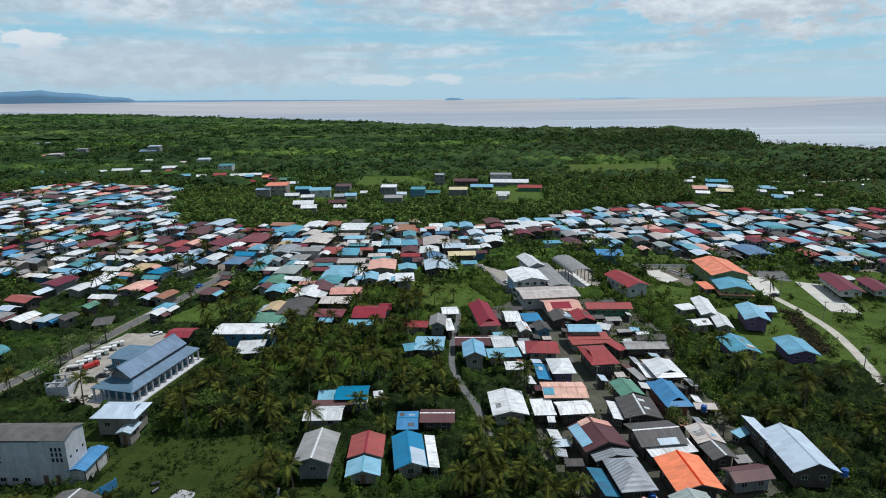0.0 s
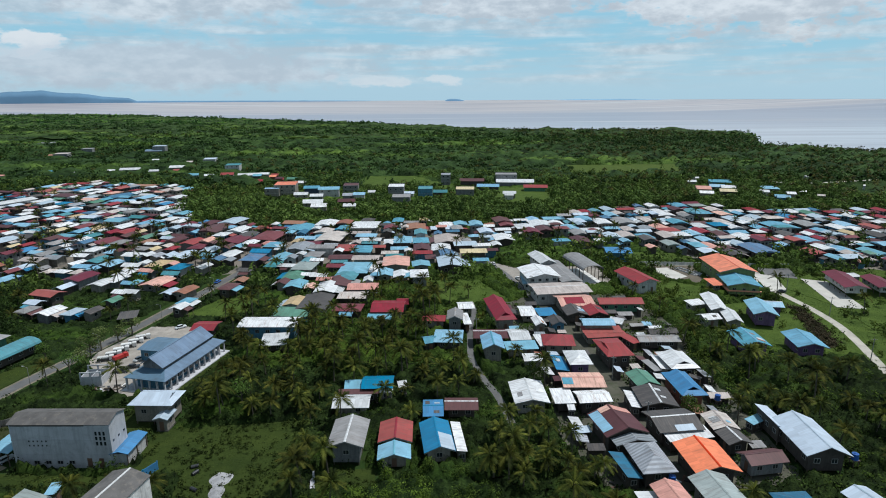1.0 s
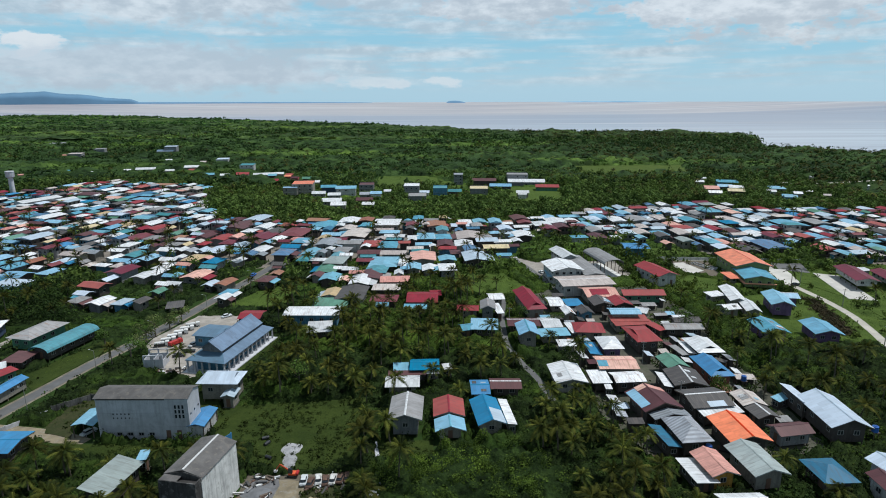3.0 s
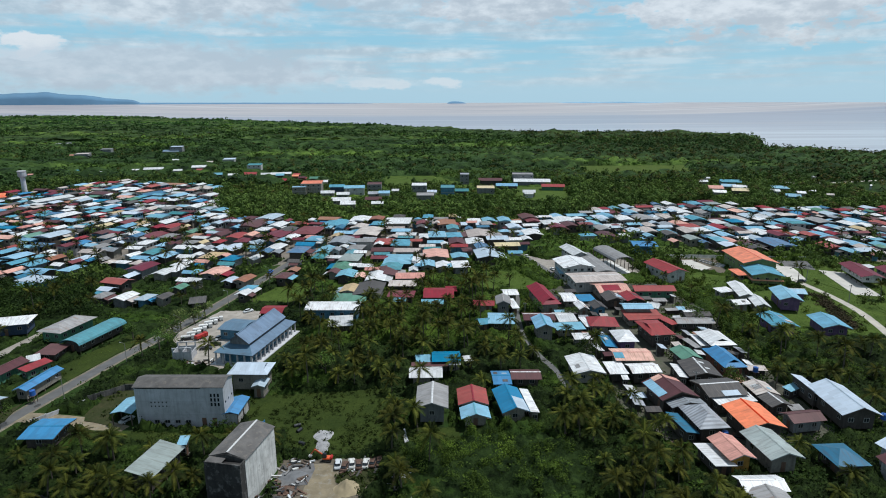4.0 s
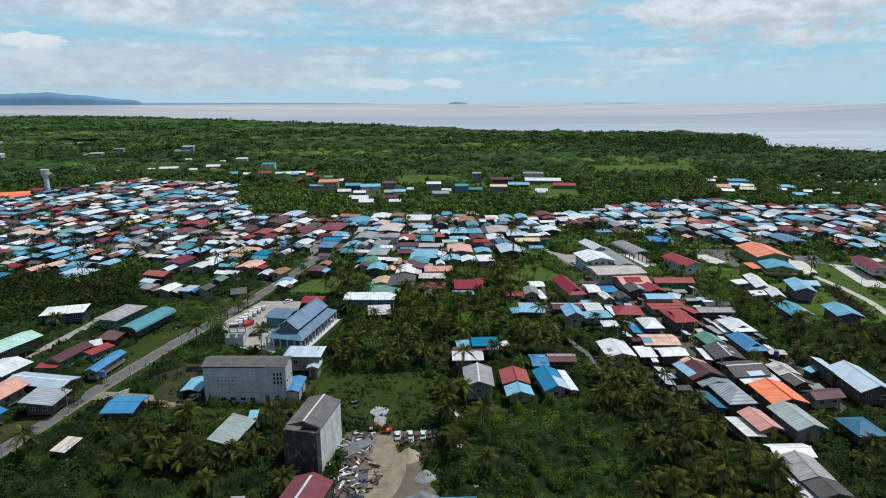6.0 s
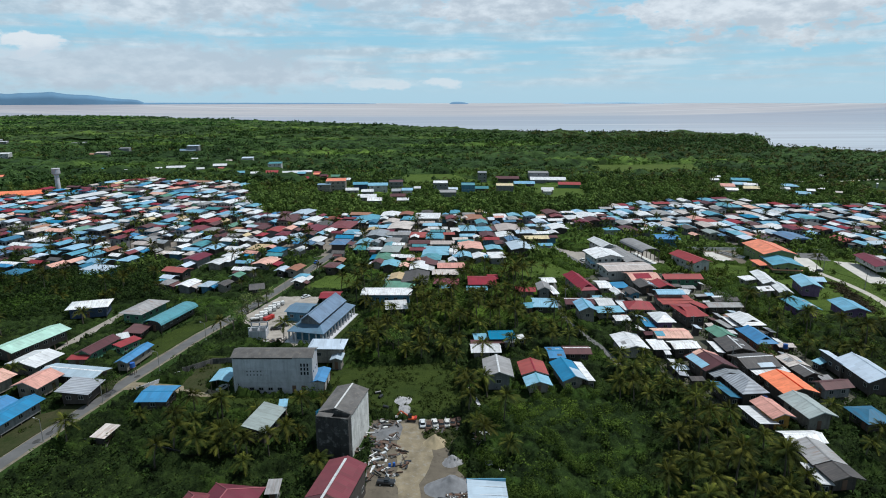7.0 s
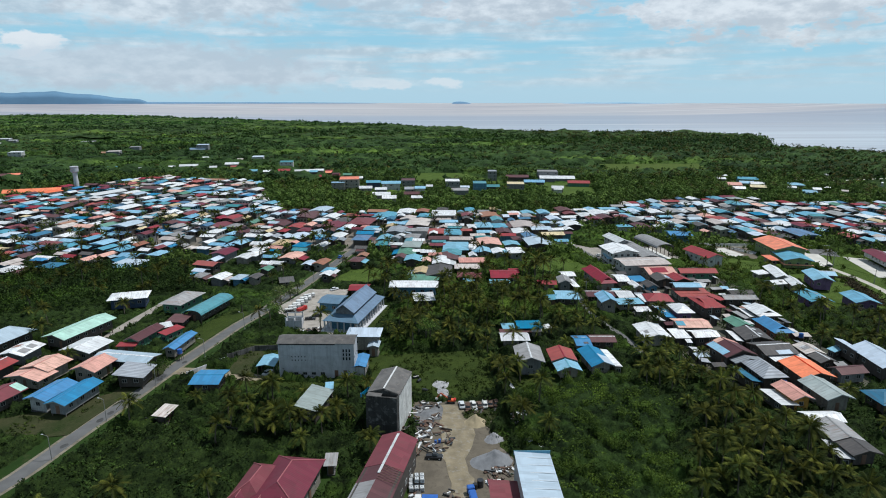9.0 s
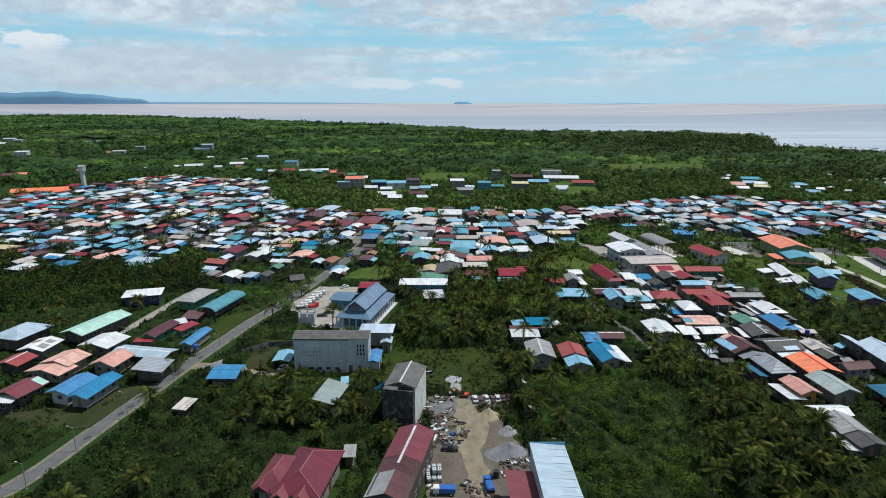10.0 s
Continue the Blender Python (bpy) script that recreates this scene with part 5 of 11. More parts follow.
house(3.5, 170.7, 2, 5.3, 6.5, 2.8, 0.7, 'w', 'cream', 'gable')
house(13.2, 163.0, 94, 19.8, 6.3, 4.3, 1.8, 'r', 'cream', 'dutch')
house(7.3, 136.8, 88, 8.9, 5.8, 4.6, 1.3, 'c', 'cream', 'gable')
house(8.2, 146.5, -4, 9.9, 6.7, 2.9, 0.9, 'm', 'timber', 'gable')
house(-21.1, 169.5, -4, 10.3, 10.8, 3.6, 1.1, 'r', 'cream', 'gable')
house(-16.6, 174.5, -1, 4.0, 5.9, 3.3, 0.9, 'r', 'cream', 'gable')
house(-23.6, 162.3, -4, 7.5, 4.3, 2.8, 0.3, 'l', 'cream', 'flat')
sheet(house(38.6, 170.6, 2, 11.3, 10.5, 3.6, 1.3, 'p', 'cream', 'gable'), -3.6, 2.5, -4.00, -0.42, 10.5, 3.6, 1.3, 'r')
house(53.0, 168.9, -3, 14.4, 6.3, 3.6, 1.1, 'r', 'green', 'gable')
house(21.9, 164.0, -2, 4.8, 9.1, 2.9, 0.7, 'w', 'cream', 'gable')
house(27.6, 162.7, 3, 5.6, 6.3, 2.8, 0.3, 'b', 'cream', 'flat')
house(23.5, 153.8, 92, 6.6, 3.4, 3.3, 0.9, 'w', 'cream', 'gable')
house(28.9, 154.0, 93, 6.1, 4.5, 3.3, 1.0, 'k', 'blue', 'gable')
house(36.4, 162.0, 91, 8.1, 6.7, 3.3, 1.0, 'k', 'timber', 'gable')
house(42.7, 161.5, 92, 8.1, 6.0, 3.3, 1.0, 'r', 'timber', 'gable')
house(39.5, 149.0, -4, 9.3, 5.6, 4.6, 0.6, 'l', 'cream', 'gable')
house(40.0, 146.6, -3, 11.3, 4.5, 3.1, 0.4, 'r', 'cream', 'flat')
house(40.3, 143.7, 4, 11.7, 3.3, 2.8, 0.3, 'r', 'cream', 'flat')
house(47.1, 153.8, -36, 4.2, 4.8, 2.9, 0.9, 'w', 'cream', 'gable')
house(25.8, 139.9, -8, 8.7, 7.8, 3.3, 1.7, 'r', 'cream', 'hip')
house(21.0, 140.8, 4, 2.0, 7.5, 2.9, 0.3, 'w', 'cream', 'flat')
house(38.2, 132.0, 3, 7.2, 11.3, 4.3, 1.2, 'r', 'timber', 'dutch')
house(45.9, 140.0, 23, 3.1, 5.7, 2.9, 0.3, 'r', 'timber', 'flat')
house(53.5, 140.0, -3, 11.5, 5.2, 2.9, 0.7, 'g', 'timber', 'gable')
house(56.9, 145.1, 1, 8.4, 4.1, 2.9, 0.7, 'k', 'timber', 'gable')
house(51.7, 124.0, 90, 10.0, 7.2, 4.0, 1.3, 'w', 'timber', 'dutch')
house(47.9, 125.1, 86, 8.1, 2.4, 2.9, 0.3, 'w', 'cream', 'flat')
house(47.7, 111.7, 90, 11.6, 5.9, 4.0, 1.5, 'b', 'brick', 'dutch')
house(39.6, 115.4, 94, 7.0, 5.6, 3.6, 1.0, 'n', 'timber', 'gable')
sheet(sheet(house(39.1, 107.2, 85, 8.7, 7.9, 3.4, 1.0, 'k', 'timber', 'gable'), 1.4, 2.4, -1.73, -0.39, 7.9, 3.4, 1.0, 'w'), -1.7, -0.9, -1.96, -0.79, 7.9, 3.4, 1.0, 'w')
house(34.2, 107.5, 84, 7.5, 2.2, 2.8, 0.3, 'w', 'timber', 'flat')
sheet(house(38.4, 96.8, 4, 9.5, 8.4, 3.8, 1.1, 'k', 'timber', 'gable'), -1.0, 2.9, -4.14, -2.53, 8.4, 3.8, 1.1, 'i')
house(39.6, 92.7, 7, 9.5, 3.9, 3.1, 0.4, 'w', 'timber', 'flat')
house(27.3, 126.5, 88, 8.4, 5.8, 4.3, 1.3, 'w', 'purple', 'hip')
house(22.8, 126.2, 87, 8.3, 3.3, 2.9, 0.4, 'b', 'timber', 'flat')
sheet(house(25.1, 115.1, -4, 9.8, 7.5, 4.0, 0.7, 'p', 'cream', 'gable'), -4.8, -2.4, -2.69, -0.30, 7.5, 4.0, 0.7, 'c')
house(19.1, 109.3, -1, 4.7, 6.2, 3.1, 0.4, 'w', 'timber', 'flat')
house(25.4, 108.0, 2, 7.4, 5.5, 3.6, 0.7, 'w', 'timber', 'gable')
sheet(sheet(sheet(house(26.8, 96.2, 98, 9.0, 9.0, 4.0, 1.7, 'm', 'timber', 'gable'), -2.9, 4.0, 2.42, 4.40, 9.0, 4.0, 1.7, 'l'), 2.5, 4.4, -4.31, -0.27, 9.0, 4.0, 1.7, 'p'), 2.7, 4.4, 0.27, 2.33, 9.0, 4.0, 1.7, 'p')
house(28.2, 90.9, 97, 2.7, 8.3, 3.4, 0.9, 'q', 'timber', 'gable')
house(28.6, 84.4, 92, 9.5, 6.4, 4.0, 1.8, 'q', 'timber', 'hip')
house(23.9, 83.7, 96, 8.0, 2.9, 2.9, 0.6, 'u', 'timber', 'flat')
house(16.8, 130.3, -1, 4.9, 4.1, 2.8, 0.3, 'w', 'cream', 'flat')
house(20.0, 105.4, -4, 1.6, 2.5, 2.6, 0.3, 'w', 'timber', 'flat')
house(45.1, 123.6, 12, 2.1, 5.9, 2.8, 0.3, 'g', 'timber', 'flat')
house(53.0, 117.2, -48, 3.1, 1.1, 2.6, 0.3, 'k', 'timber', 'flat')
house(11.8, 110.9, 89, 10.2, 7.7, 3.6, 0.9, 'w', 'cream', 'gable')
house(15.2, 137.8, 2, 8.7, 5.2, 2.9, 0.3, 'l', 'cream', 'flat')
house(15.8, 145.1, 3, 5.8, 8.3, 3.1, 0.8, 'w', 'cream', 'gable')
house(38.9, 83.9, 90, 9.8, 8.4, 4.0, 1.3, 'o', 'timber', 'gable')
house(82.7, 165.6, 76, 15.7, 5.4, 3.6, 1.0, 'w', 'cream', 'gable')
house(77.3, 166.9, 13, 5.8, 4.2, 3.1, 0.4, 'w', 'cream', 'flat')
house(75.1, 153.7, 7, 5.6, 5.0, 3.4, 0.9, 'w', 'cream', 'gable')
house(82.0, 153.9, 75, 10.2, 4.7, 3.3, 1.0, 'w', 'cream', 'gable')
house(93.3, 157.5, 73, 13.0, 7.2, 4.3, 1.3, 'l', 'purple', 'gable')
house(99.0, 161.6, -12, 6.4, 5.6, 3.9, 1.0, 'l', 'purple', 'gable')
house(77.3, 136.4, 85, 10.4, 7.6, 3.7, 1.2, 'c', 'purple', 'gable')
house(91.7, 134.5, 80, 10.6, 8.0, 3.6, 1.2, 'c', 'purple', 'gable')
# dark walls put the shade of the open underside into the colour
house(61.5, 88.5, 85, 13.2, 8.3, 4.3, 1.8, 'i', 'timber', 'gable')
house(59.0, 96.3, 88, 8.8, 2.7, 4.0, 0.6, 'i', 'timber', 'flat')
house(48.1, 96.3, 88, 6.2, 5.5, 3.4, 0.9, 'd', 'timber', 'gable')
house(47.9, 90.7, 94, 4.9, 5.0, 3.3, 0.9, 'k', 'timber', 'gable')
house(49.7, 84.1, 6, 7.7, 4.5, 3.3, 1.0, 'm', 'grey', 'gable')
house(56.8, 98.1, 26, 4.6, 2.2, 2.4, 0.3, 'l', 'timber', 'flat')
house(36.4, 73.7, 93, 9.7, 6.7, 4.0, 1.2, 'v', 'cream', 'gable')
house(28.5, 73.4, 94, 7.7, 5.3, 3.8, 1.0, 'p', 'ochre', 'gable')
house(25.1, 72.7, 94, 7.5, 4.4, 2.8, 0.4, 'w', 'timber', 'flat')
house(28.2, 63.3, -2, 7.8, 4.6, 3.4, 0.8, 'w', 'timber', 'gable')
house(27.7, 58.0, 86, 7.6, 6.4, 3.4, 1.0, 'g', 'timber', 'gable')
house(27.7, 52.4, 91, 5.3, 6.1, 3.3, 0.9, 'k', 'timber', 'gable')
house(24.1, 52.9, 84, 6.3, 2.8, 2.6, 0.3, 'w', 'timber', 'flat')
house(-167.9, 116.8, 72, 11.8, 9.9, 4.3, 2.0, 'i', 'timber', 'hip')
# its wall colour is dark to stand for shade below the roof
house(-149.8, 121.2, 70, 17.8, 8.1, 4.5, 1.1, 'z', 'timber', 'gable')
house(-142.4, 109.8, 74, 8.7, 9.5, 3.6, 1.0, 'w', 'cream', 'gable')
house(-158.0, 108.1, 81, 8.1, 7.5, 3.6, 0.9, 'w', 'grey', 'gable')
house(-158.3, 98.6, 77, 6.5, 6.7, 3.6, 0.9, 'r', 'timber', 'gable')
house(-147.2, 93.7, 73, 5.8, 10.2, 3.3, 1.0, 'p', 'cream', 'gable')
house(-146.2, 98.4, 73, 7.4, 8.7, 3.8, 1.1, 'p', 'cream', 'gable')
house(-134.4, 97.2, 76, 7.9, 7.3, 3.8, 1.3, 'p', 'cream', 'gable')
house(-128.9, 102.5, -14, 15.9, 6.2, 3.4, 0.6, 'i', 'timber', 'gable')
house(-122.9, 93.6, 88, 7.5, 7.4, 3.4, 0.9, 'q', 'timber', 'flat')
house(-130.9, 118.1, 75, 11.3, 4.8, 3.4, 1.0, 'm', 'green', 'gable')
house(-124.5, 120.6, 64, 6.9, 3.1, 3.1, 0.4, 'r', 'green', 'flat')
house(-133.0, 112.1, -3, 5.3, 2.5, 2.6, 0.3, 'r', 'cream', 'flat')
house(-127.6, 125.0, 32, 3.1, 4.1, 3.1, 0.3, 'w', 'cream', 'flat')
house(-119.2, 112.8, 80, 11.8, 3.6, 3.1, 0.7, 'b', 'cream', 'gable')
house(-126.2, 131.0, 87, 7.1, 5.5, 2.8, 0.3, 'm', 'timber', 'flat')
# open-sided arcade: the dark walls are painted shade inside it
house(-120.6, 141.6, 73, 17.5, 6.4, 3.1, 1.4, 't', 'timber', 'vault')
house(-130.7, 147.0, 74, 13.6, 8.1, 4.0, 1.3, 'g', 'green', 'hip')
house(-149.1, 150.3, 13, 12.2, 8.4, 4.1, 1.3, 'w', 'navy', 'hip')
house(-137.6, 84.9, 75, 9.4, 6.0, 3.3, 0.9, 'b', 'white', 'gable')
house(-131.9, 83.7, 77, 11.8, 5.4, 3.3, 0.9, 'b', 'grey', 'gable')
sheet(house(-148.1, 83.7, 71, 8.1, 7.4, 3.3, 1.1, 'e', 'timber', 'gable'), 2.2, 4.0, -3.5, -0.3, 7.4, 3.3, 1.1, 'z')
house(-149.0, 79.2, 92, 3.4, 4.5, 2.8, 0.3, 'w', 'timber', 'flat')
house(-104.1, 89.6, -3, 7.1, 7.8, 3.3, 0.6, 'b', 'timber', 'gable')
house(-109.0, 75.6, -15, 3.4, 4.6, 2.4, 0.4, 'd', 'timber', 'flat')
house(-77.4, 76.2, 76, 9.9, 5.2, 3.8, 1.0, 'v', 'timber', 'flat')
house(-75.1, 83.1, 5, 1.9, 3.0, 3.4, 0.3, 'l', 'timber', 'flat')
house(-71.4, 55.6, 1, 2.4, 3.8, 2.4, 0.3, 'g', 'grey', 'flat')
house(-54.8, 155.8, -4, 17.0, 8.0, 4.6, 0.6, 'w', 'blue', 'gable')
house(-51.7, 146.9, 4, 7.2, 8.2, 2.8, 0.3, 'w', 'timber', 'flat')
house(-74.0, 158.4, -4, 7.0, 7.3, 2.9, 0.7, 'r', 'timber', 'gable')
house(-101.9, 171.2, 15, 5.5, 6.6, 2.2, 0.3, 'k', 'timber', 'flat')
house(36.8, 181.7, 4, 19.4, 12.0, 4.3, 0.6, 'd', 'white', 'gable')
house(41.9, 201.2, 94, 28.1, 7.9, 4.5, 0.7, 'g', 'white', 'gable')
house(32.8, 196.8, 95, 14.1, 12.6, 5.5, 1.4, 'w', 'white', 'gable')
house(38.1, 215.6, 98, 15.4, 6.7, 5.5, 1.3, 'w', 'white', 'gable')
house(28.0, 195.5, -4, 3.4, 8.6, 2.9, 0.3, 'l', 'white', 'flat')
house(73.2, 228.5, -8, 10.8, 10.4, 4.8, 0.9, 'b', 'blue', 'gable')
house(67.9, 192.9, 101, 16.6, 8.9, 4.3, 1.4, 'r', 'white', 'gable')
house(105.9, 200.6, 84, 20.4, 14.0, 5.6, 1.8, 'a', 'olive', 'gable')
blue_hall = house(102.4, 186.0, 77, 14.1, 11.5, 4.0, 1.3, 'c', 'olive', 'gable')
piece("canopy", boxes("canopy", [(-6.95, -6.06, -5.6, 5.6, 1.95, 2.2), (-6.05, 5.6, 4.76, 5.6, 1.95, 2.2)], ["roof_a"]), blue_hall, label="orange canopy strip round the lower storey")
for k in range(5):
    piece("post", POST, blue_hall, pose(-6.85, -5.2 + k * 2.6, 0) @ Matrix.Diagonal((0.16, 0.16, 1.95, 1)))
house(94.1, 187.6, 3, 4.2, 6.9, 2.9, 0.6, 'a', 'cream', 'flat')
house(140.1, 183.9, 75, 19.7, 8.2, 4.0, 1.0, 'e', 'white', 'gable')
house(150.6, 181.0, 77, 14.0, 7.2, 3.8, 1.0, 'e', 'white', 'gable')
house(146.9, 189.4, 6, 4.9, 3.9, 3.8, 0.3, 'w', 'white', 'flat')
house(-267.0, 381.6, 67, 27.5, 10.6, 4.3, 1.1, 'w', 'white', 'gable')
house(-268.1, 333.8, 89, 37.7, 7.6, 3.4, 0.9, 'm', 'timber', 'gable')
house(-309.0, 387.9, 61, 15.4, 8.9, 4.3, 1.1, 'o', 'white', 'gable')
house(-36.0, 291.3, -4, 13.9, 16.6, 4.3, 0.9, 'w', 'cream', 'gable')
house(48.2, 70.9, 0, 6.4, 7.3, 3.1, 1.3, 'u', 'timber', 'hip')
house(58.8, 70.7, 102, 4.6, 5.4, 4.3, 0.9, 'i', 'white', 'gable')
house(55.4, 66.2, 87, 5.4, 4.6, 3.8, 0.9, 'm', 'white', 'gable')
far_house(-50.8, 169.2, -7, 10.3, 8.0, 2.7, 0.7, 'n', 'blue')
far_house(-33.8, 171.4, -7, 8.4, 6.4, 2.8, 0.7, 'e', 'timber')
far_house(-44.9, 176.5, 84, 13.3, 8.8, 3.2, 0.9, 'k', 'grey')
far_house(-51.6, 177.7, 82, 7.8, 5.6, 3.0, 0.8, 'y', 'white')
far_house(-87.5, 175.1, 75, 5.1, 4.0, 3.2, 0.7, 'w', 'timber')
far_house(-33.4, 183.8, -4, 9.2, 6.6, 2.7, 0.9, 'd', 'timber')
far_house(-87.6, 181.4, 75, 5.9, 4.0, 2.9, 0.7, 'c', 'cream')
far_house(-114.1, 174.0, 73, 5.5, 4.0, 2.9, 0.7, 'k', 'cream')
far_house(-119.8, 173.9, 74, 6.2, 4.0, 2.8, 0.8, 'i', 'blue')
far_house(-43.2, 191.6, 85, 10.5, 6.6, 3.1, 0.9, 'w', 'cream')
far_house(-30.6, 192.9, -1, 10.0, 7.1, 2.8, 0.8, 'p', 'grey')
far_house(-49.1, 193.7, 84, 5.3, 3.2, 2.9, 0.7, 'p', 'timber')
far_house(-126.7, 173.7, 74, 7.2, 5.3, 3.2, 0.8, 'w', 'grey')
far_house(-54.7, 196.0, 83, 8.1, 6.2, 3.1, 0.9, 'l', 'timber')
far_house(-112.0, 183.1, 75, 5.1, 4.0, 3.2, 0.8, 'n', 'timber')
far_house(-77.9, 194.9, 75, 7.2, 4.9, 3.3, 0.7, 'm', 'timber')
far_house(-40.0, 199.2, 87, 10.8, 8.3, 2.8, 0.8, 'm', 'cream')
far_house(-134.6, 175.4, 74, 6.0, 4.5, 3.3, 0.9, 'g', 'timber')
far_house(-29.3, 200.4, 89, 5.2, 3.3, 3.0, 0.9, 'w', 'white')
far_house(-60.0, 199.2, 79, 5.3, 4.0, 3.1, 0.9, 'm', 'cream')
far_house(-92.0, 193.1, 72, 7.6, 4.8, 2.9, 0.7, 's', 'cream')
far_house(-97.1, 192.2, 77, 5.8, 4.0, 2.7, 0.7, 'i', 'timber')
far_house(-45.2, 201.0, -6, 5.3, 3.6, 3.3, 0.8, 'p', 'timber')
far_house(-109.5, 191.7, -16, 5.6, 3.9, 3.2, 0.8, 'w', 'cream')
far_house(-10.6, 203.6, 91, 9.3, 6.2, 4.0, 0.9, 'w', 'grey')
far_house(-113.1, 192.0, -18, 5.3, 3.8, 3.1, 0.8, 'w', 'timber')
far_house(-37.8, 206.5, 82, 10.5, 7.9, 3.0, 0.9, 't', 'timber')
far_house(-75.9, 203.2, 81, 5.0, 4.0, 3.0, 0.7, 's', 'timber')
far_house(-17.2, 206.6, 90, 7.6, 5.7, 2.8, 0.9, 'w', 'grey')
far_house(-26.7, 207.3, -4, 4.2, 3.3, 2.8, 0.8, 'c', 'grey')
far_house(-48.1, 207.2, -4, 6.0, 4.2, 3.0, 0.8, 'w', 'timber')
far_house(-137.1, 183.6, -22, 5.2, 4.0, 2.9, 0.7, 'i', 'timber')
far_house(-52.2, 208.4, -7, 4.8, 3.7, 3.1, 0.7, 'w', 'timber')
far_house(-23.5, 209.5, 89, 8.4, 5.4, 2.7, 0.8, 'l', 'cream')
far_house(-57.0, 209.4, 84, 10.9, 7.2, 2.9, 0.9, 'n', 'timber')
far_house(-136.2, 189.6, -21, 9.0, 5.7, 4.0, 0.9, 'r', 'timber')
far_house(-105.8, 203.8, 75, 9.8, 7.2, 2.8, 0.8, 'p', 'grey')
far_house(-112.9, 202.0, 76, 5.0, 3.2, 3.3, 0.9, 'l', 'grey')
far_house(-35.3, 215.9, 85, 14.4, 10.3, 3.2, 0.8, 'l', 'timber')
far_house(-115.5, 202.2, -17, 4.1, 2.9, 3.0, 0.9, 'c', 'timber')
far_house(-54.8, 217.3, 81, 10.4, 7.5, 4.0, 0.8, 'v', 'cream')
far_house(-43.2, 219.8, -7, 6.5, 5.0, 3.0, 0.7, 'e', 'timber')
far_house(-62.3, 218.5, -12, 6.0, 4.3, 4.0, 0.7, 'w', 'cream')
far_house(-9.6, 219.2, 92, 7.2, 6.5, 3.2, 0.7, 'l', 'grey')
far_house(-77.6, 217.2, -11, 5.5, 4.0, 2.7, 0.9, 'k', 'white')
far_house(-125.6, 203.8, 76, 7.3, 5.6, 3.0, 0.7, 'w', 'cream')
far_house(1.8, 219.1, 91, 13.5, 8.7, 4.0, 0.9, 'i', 'timber')
far_house(-103.8, 212.4, 168, 6.4, 3.9, 3.4, 0.9, 't', 'timber')
far_house(-136.7, 200.3, 74, 6.4, 4.0, 2.9, 0.9, 'i', 'timber')
far_house(-19.5, 223.3, 89, 12.9, 9.8, 3.2, 0.8, 'p', 'cream')
far_house(-25.4, 223.7, -6, 4.2, 3.1, 2.8, 0.7, 'd', 'timber')
far_house(-122.3, 207.9, 75, 8.0, 5.3, 3.1, 0.8, 'w', 'grey')
far_house(-68.5, 224.2, 81, 8.0, 5.1, 2.9, 0.9, 't', 'timber')
far_house(-31.8, 227.6, -4, 10.2, 6.6, 4.0, 0.8, 'd', 'cream')
far_house(-51.7, 228.4, -6, 5.2, 4.0, 3.3, 0.7, 'w', 'timber')
far_house(-95.6, 221.8, 72, 7.0, 4.4, 3.2, 0.9, 'w', 'cream')
far_house(14.9, 224.4, 0, 6.0, 4.7, 3.0, 0.7, 'c', 'white')
far_house(-42.2, 229.4, -3, 9.1, 6.6, 4.0, 0.7, 'm', 'white')
far_house(-135.4, 208.7, 75, 10.1, 7.3, 4.0, 0.8, 'e', 'grey')
far_house(-55.6, 229.4, 82, 7.0, 4.8, 2.8, 0.7, 't', 'timber')
far_house(-5.3, 229.5, 92, 6.0, 4.3, 3.2, 0.7, 'm', 'grey')
far_house(-115.1, 218.2, -18, 6.2, 4.0, 3.1, 0.8, 'p', 'grey')
far_house(-62.5, 230.0, 82, 4.6, 3.9, 4.2, 0.9, 'q', 'white')
far_house(-104.6, 222.2, 72, 7.9, 6.1, 3.3, 0.9, 'b', 'white')
far_house(-123.2, 218.4, 75, 8.8, 5.6, 2.6, 0.9, 'w', 'timber')
far_house(-20.4, 234.3, -1, 6.9, 4.7, 2.8, 0.8, 't', 'white')
far_house(-78.5, 232.0, 80, 10.5, 6.9, 4.0, 0.9, 'u', 'timber')
far_house(-169.4, 198.0, 166, 10.6, 7.3, 3.0, 0.8, 'i', 'blue')
far_house(-67.7, 234.4, 79, 10.0, 6.0, 3.1, 0.9, 'l', 'grey')
far_house(-88.3, 231.8, 79, 4.9, 4.0, 3.1, 0.7, 'q', 'timber')
far_house(-109.2, 227.1, 77, 4.2, 3.5, 3.2, 0.7, 'p', 'timber')
far_house(1.8, 235.4, 93, 8.2, 5.6, 3.2, 0.9, 'u', 'grey')
far_house(-8.5, 238.0, 178, 7.9, 5.5, 3.0, 0.8, 'r', 'blue')
far_house(13.0, 235.1, 0, 10.5, 6.7, 4.0, 0.8, 'y', 'timber')
far_house(-54.4, 238.8, 80, 8.3, 6.5, 2.9, 0.9, 'g', 'timber')
far_house(-44.3, 239.5, 84, 4.5, 3.8, 4.2, 0.8, 'w', 'timber')
far_house(-22.5, 240.0, 179, 6.9, 5.1, 2.7, 0.7, 'd', 'blue')
far_house(-60.2, 239.2, 80, 4.5, 3.6, 3.2, 0.7, 'w', 'white')
far_house(-93.3, 233.9, 78, 6.5, 4.7, 3.1, 0.8, 'u', 'timber')
far_house(-114.8, 228.3, 77, 9.6, 6.3, 3.1, 0.9, 'y', 'grey')
far_house(-141.6, 219.1, 72, 5.7, 4.0, 2.9, 0.9, 'd', 'timber')
far_house(-14.5, 241.2, 91, 4.3, 3.2, 3.2, 0.7, 'w', 'cream')
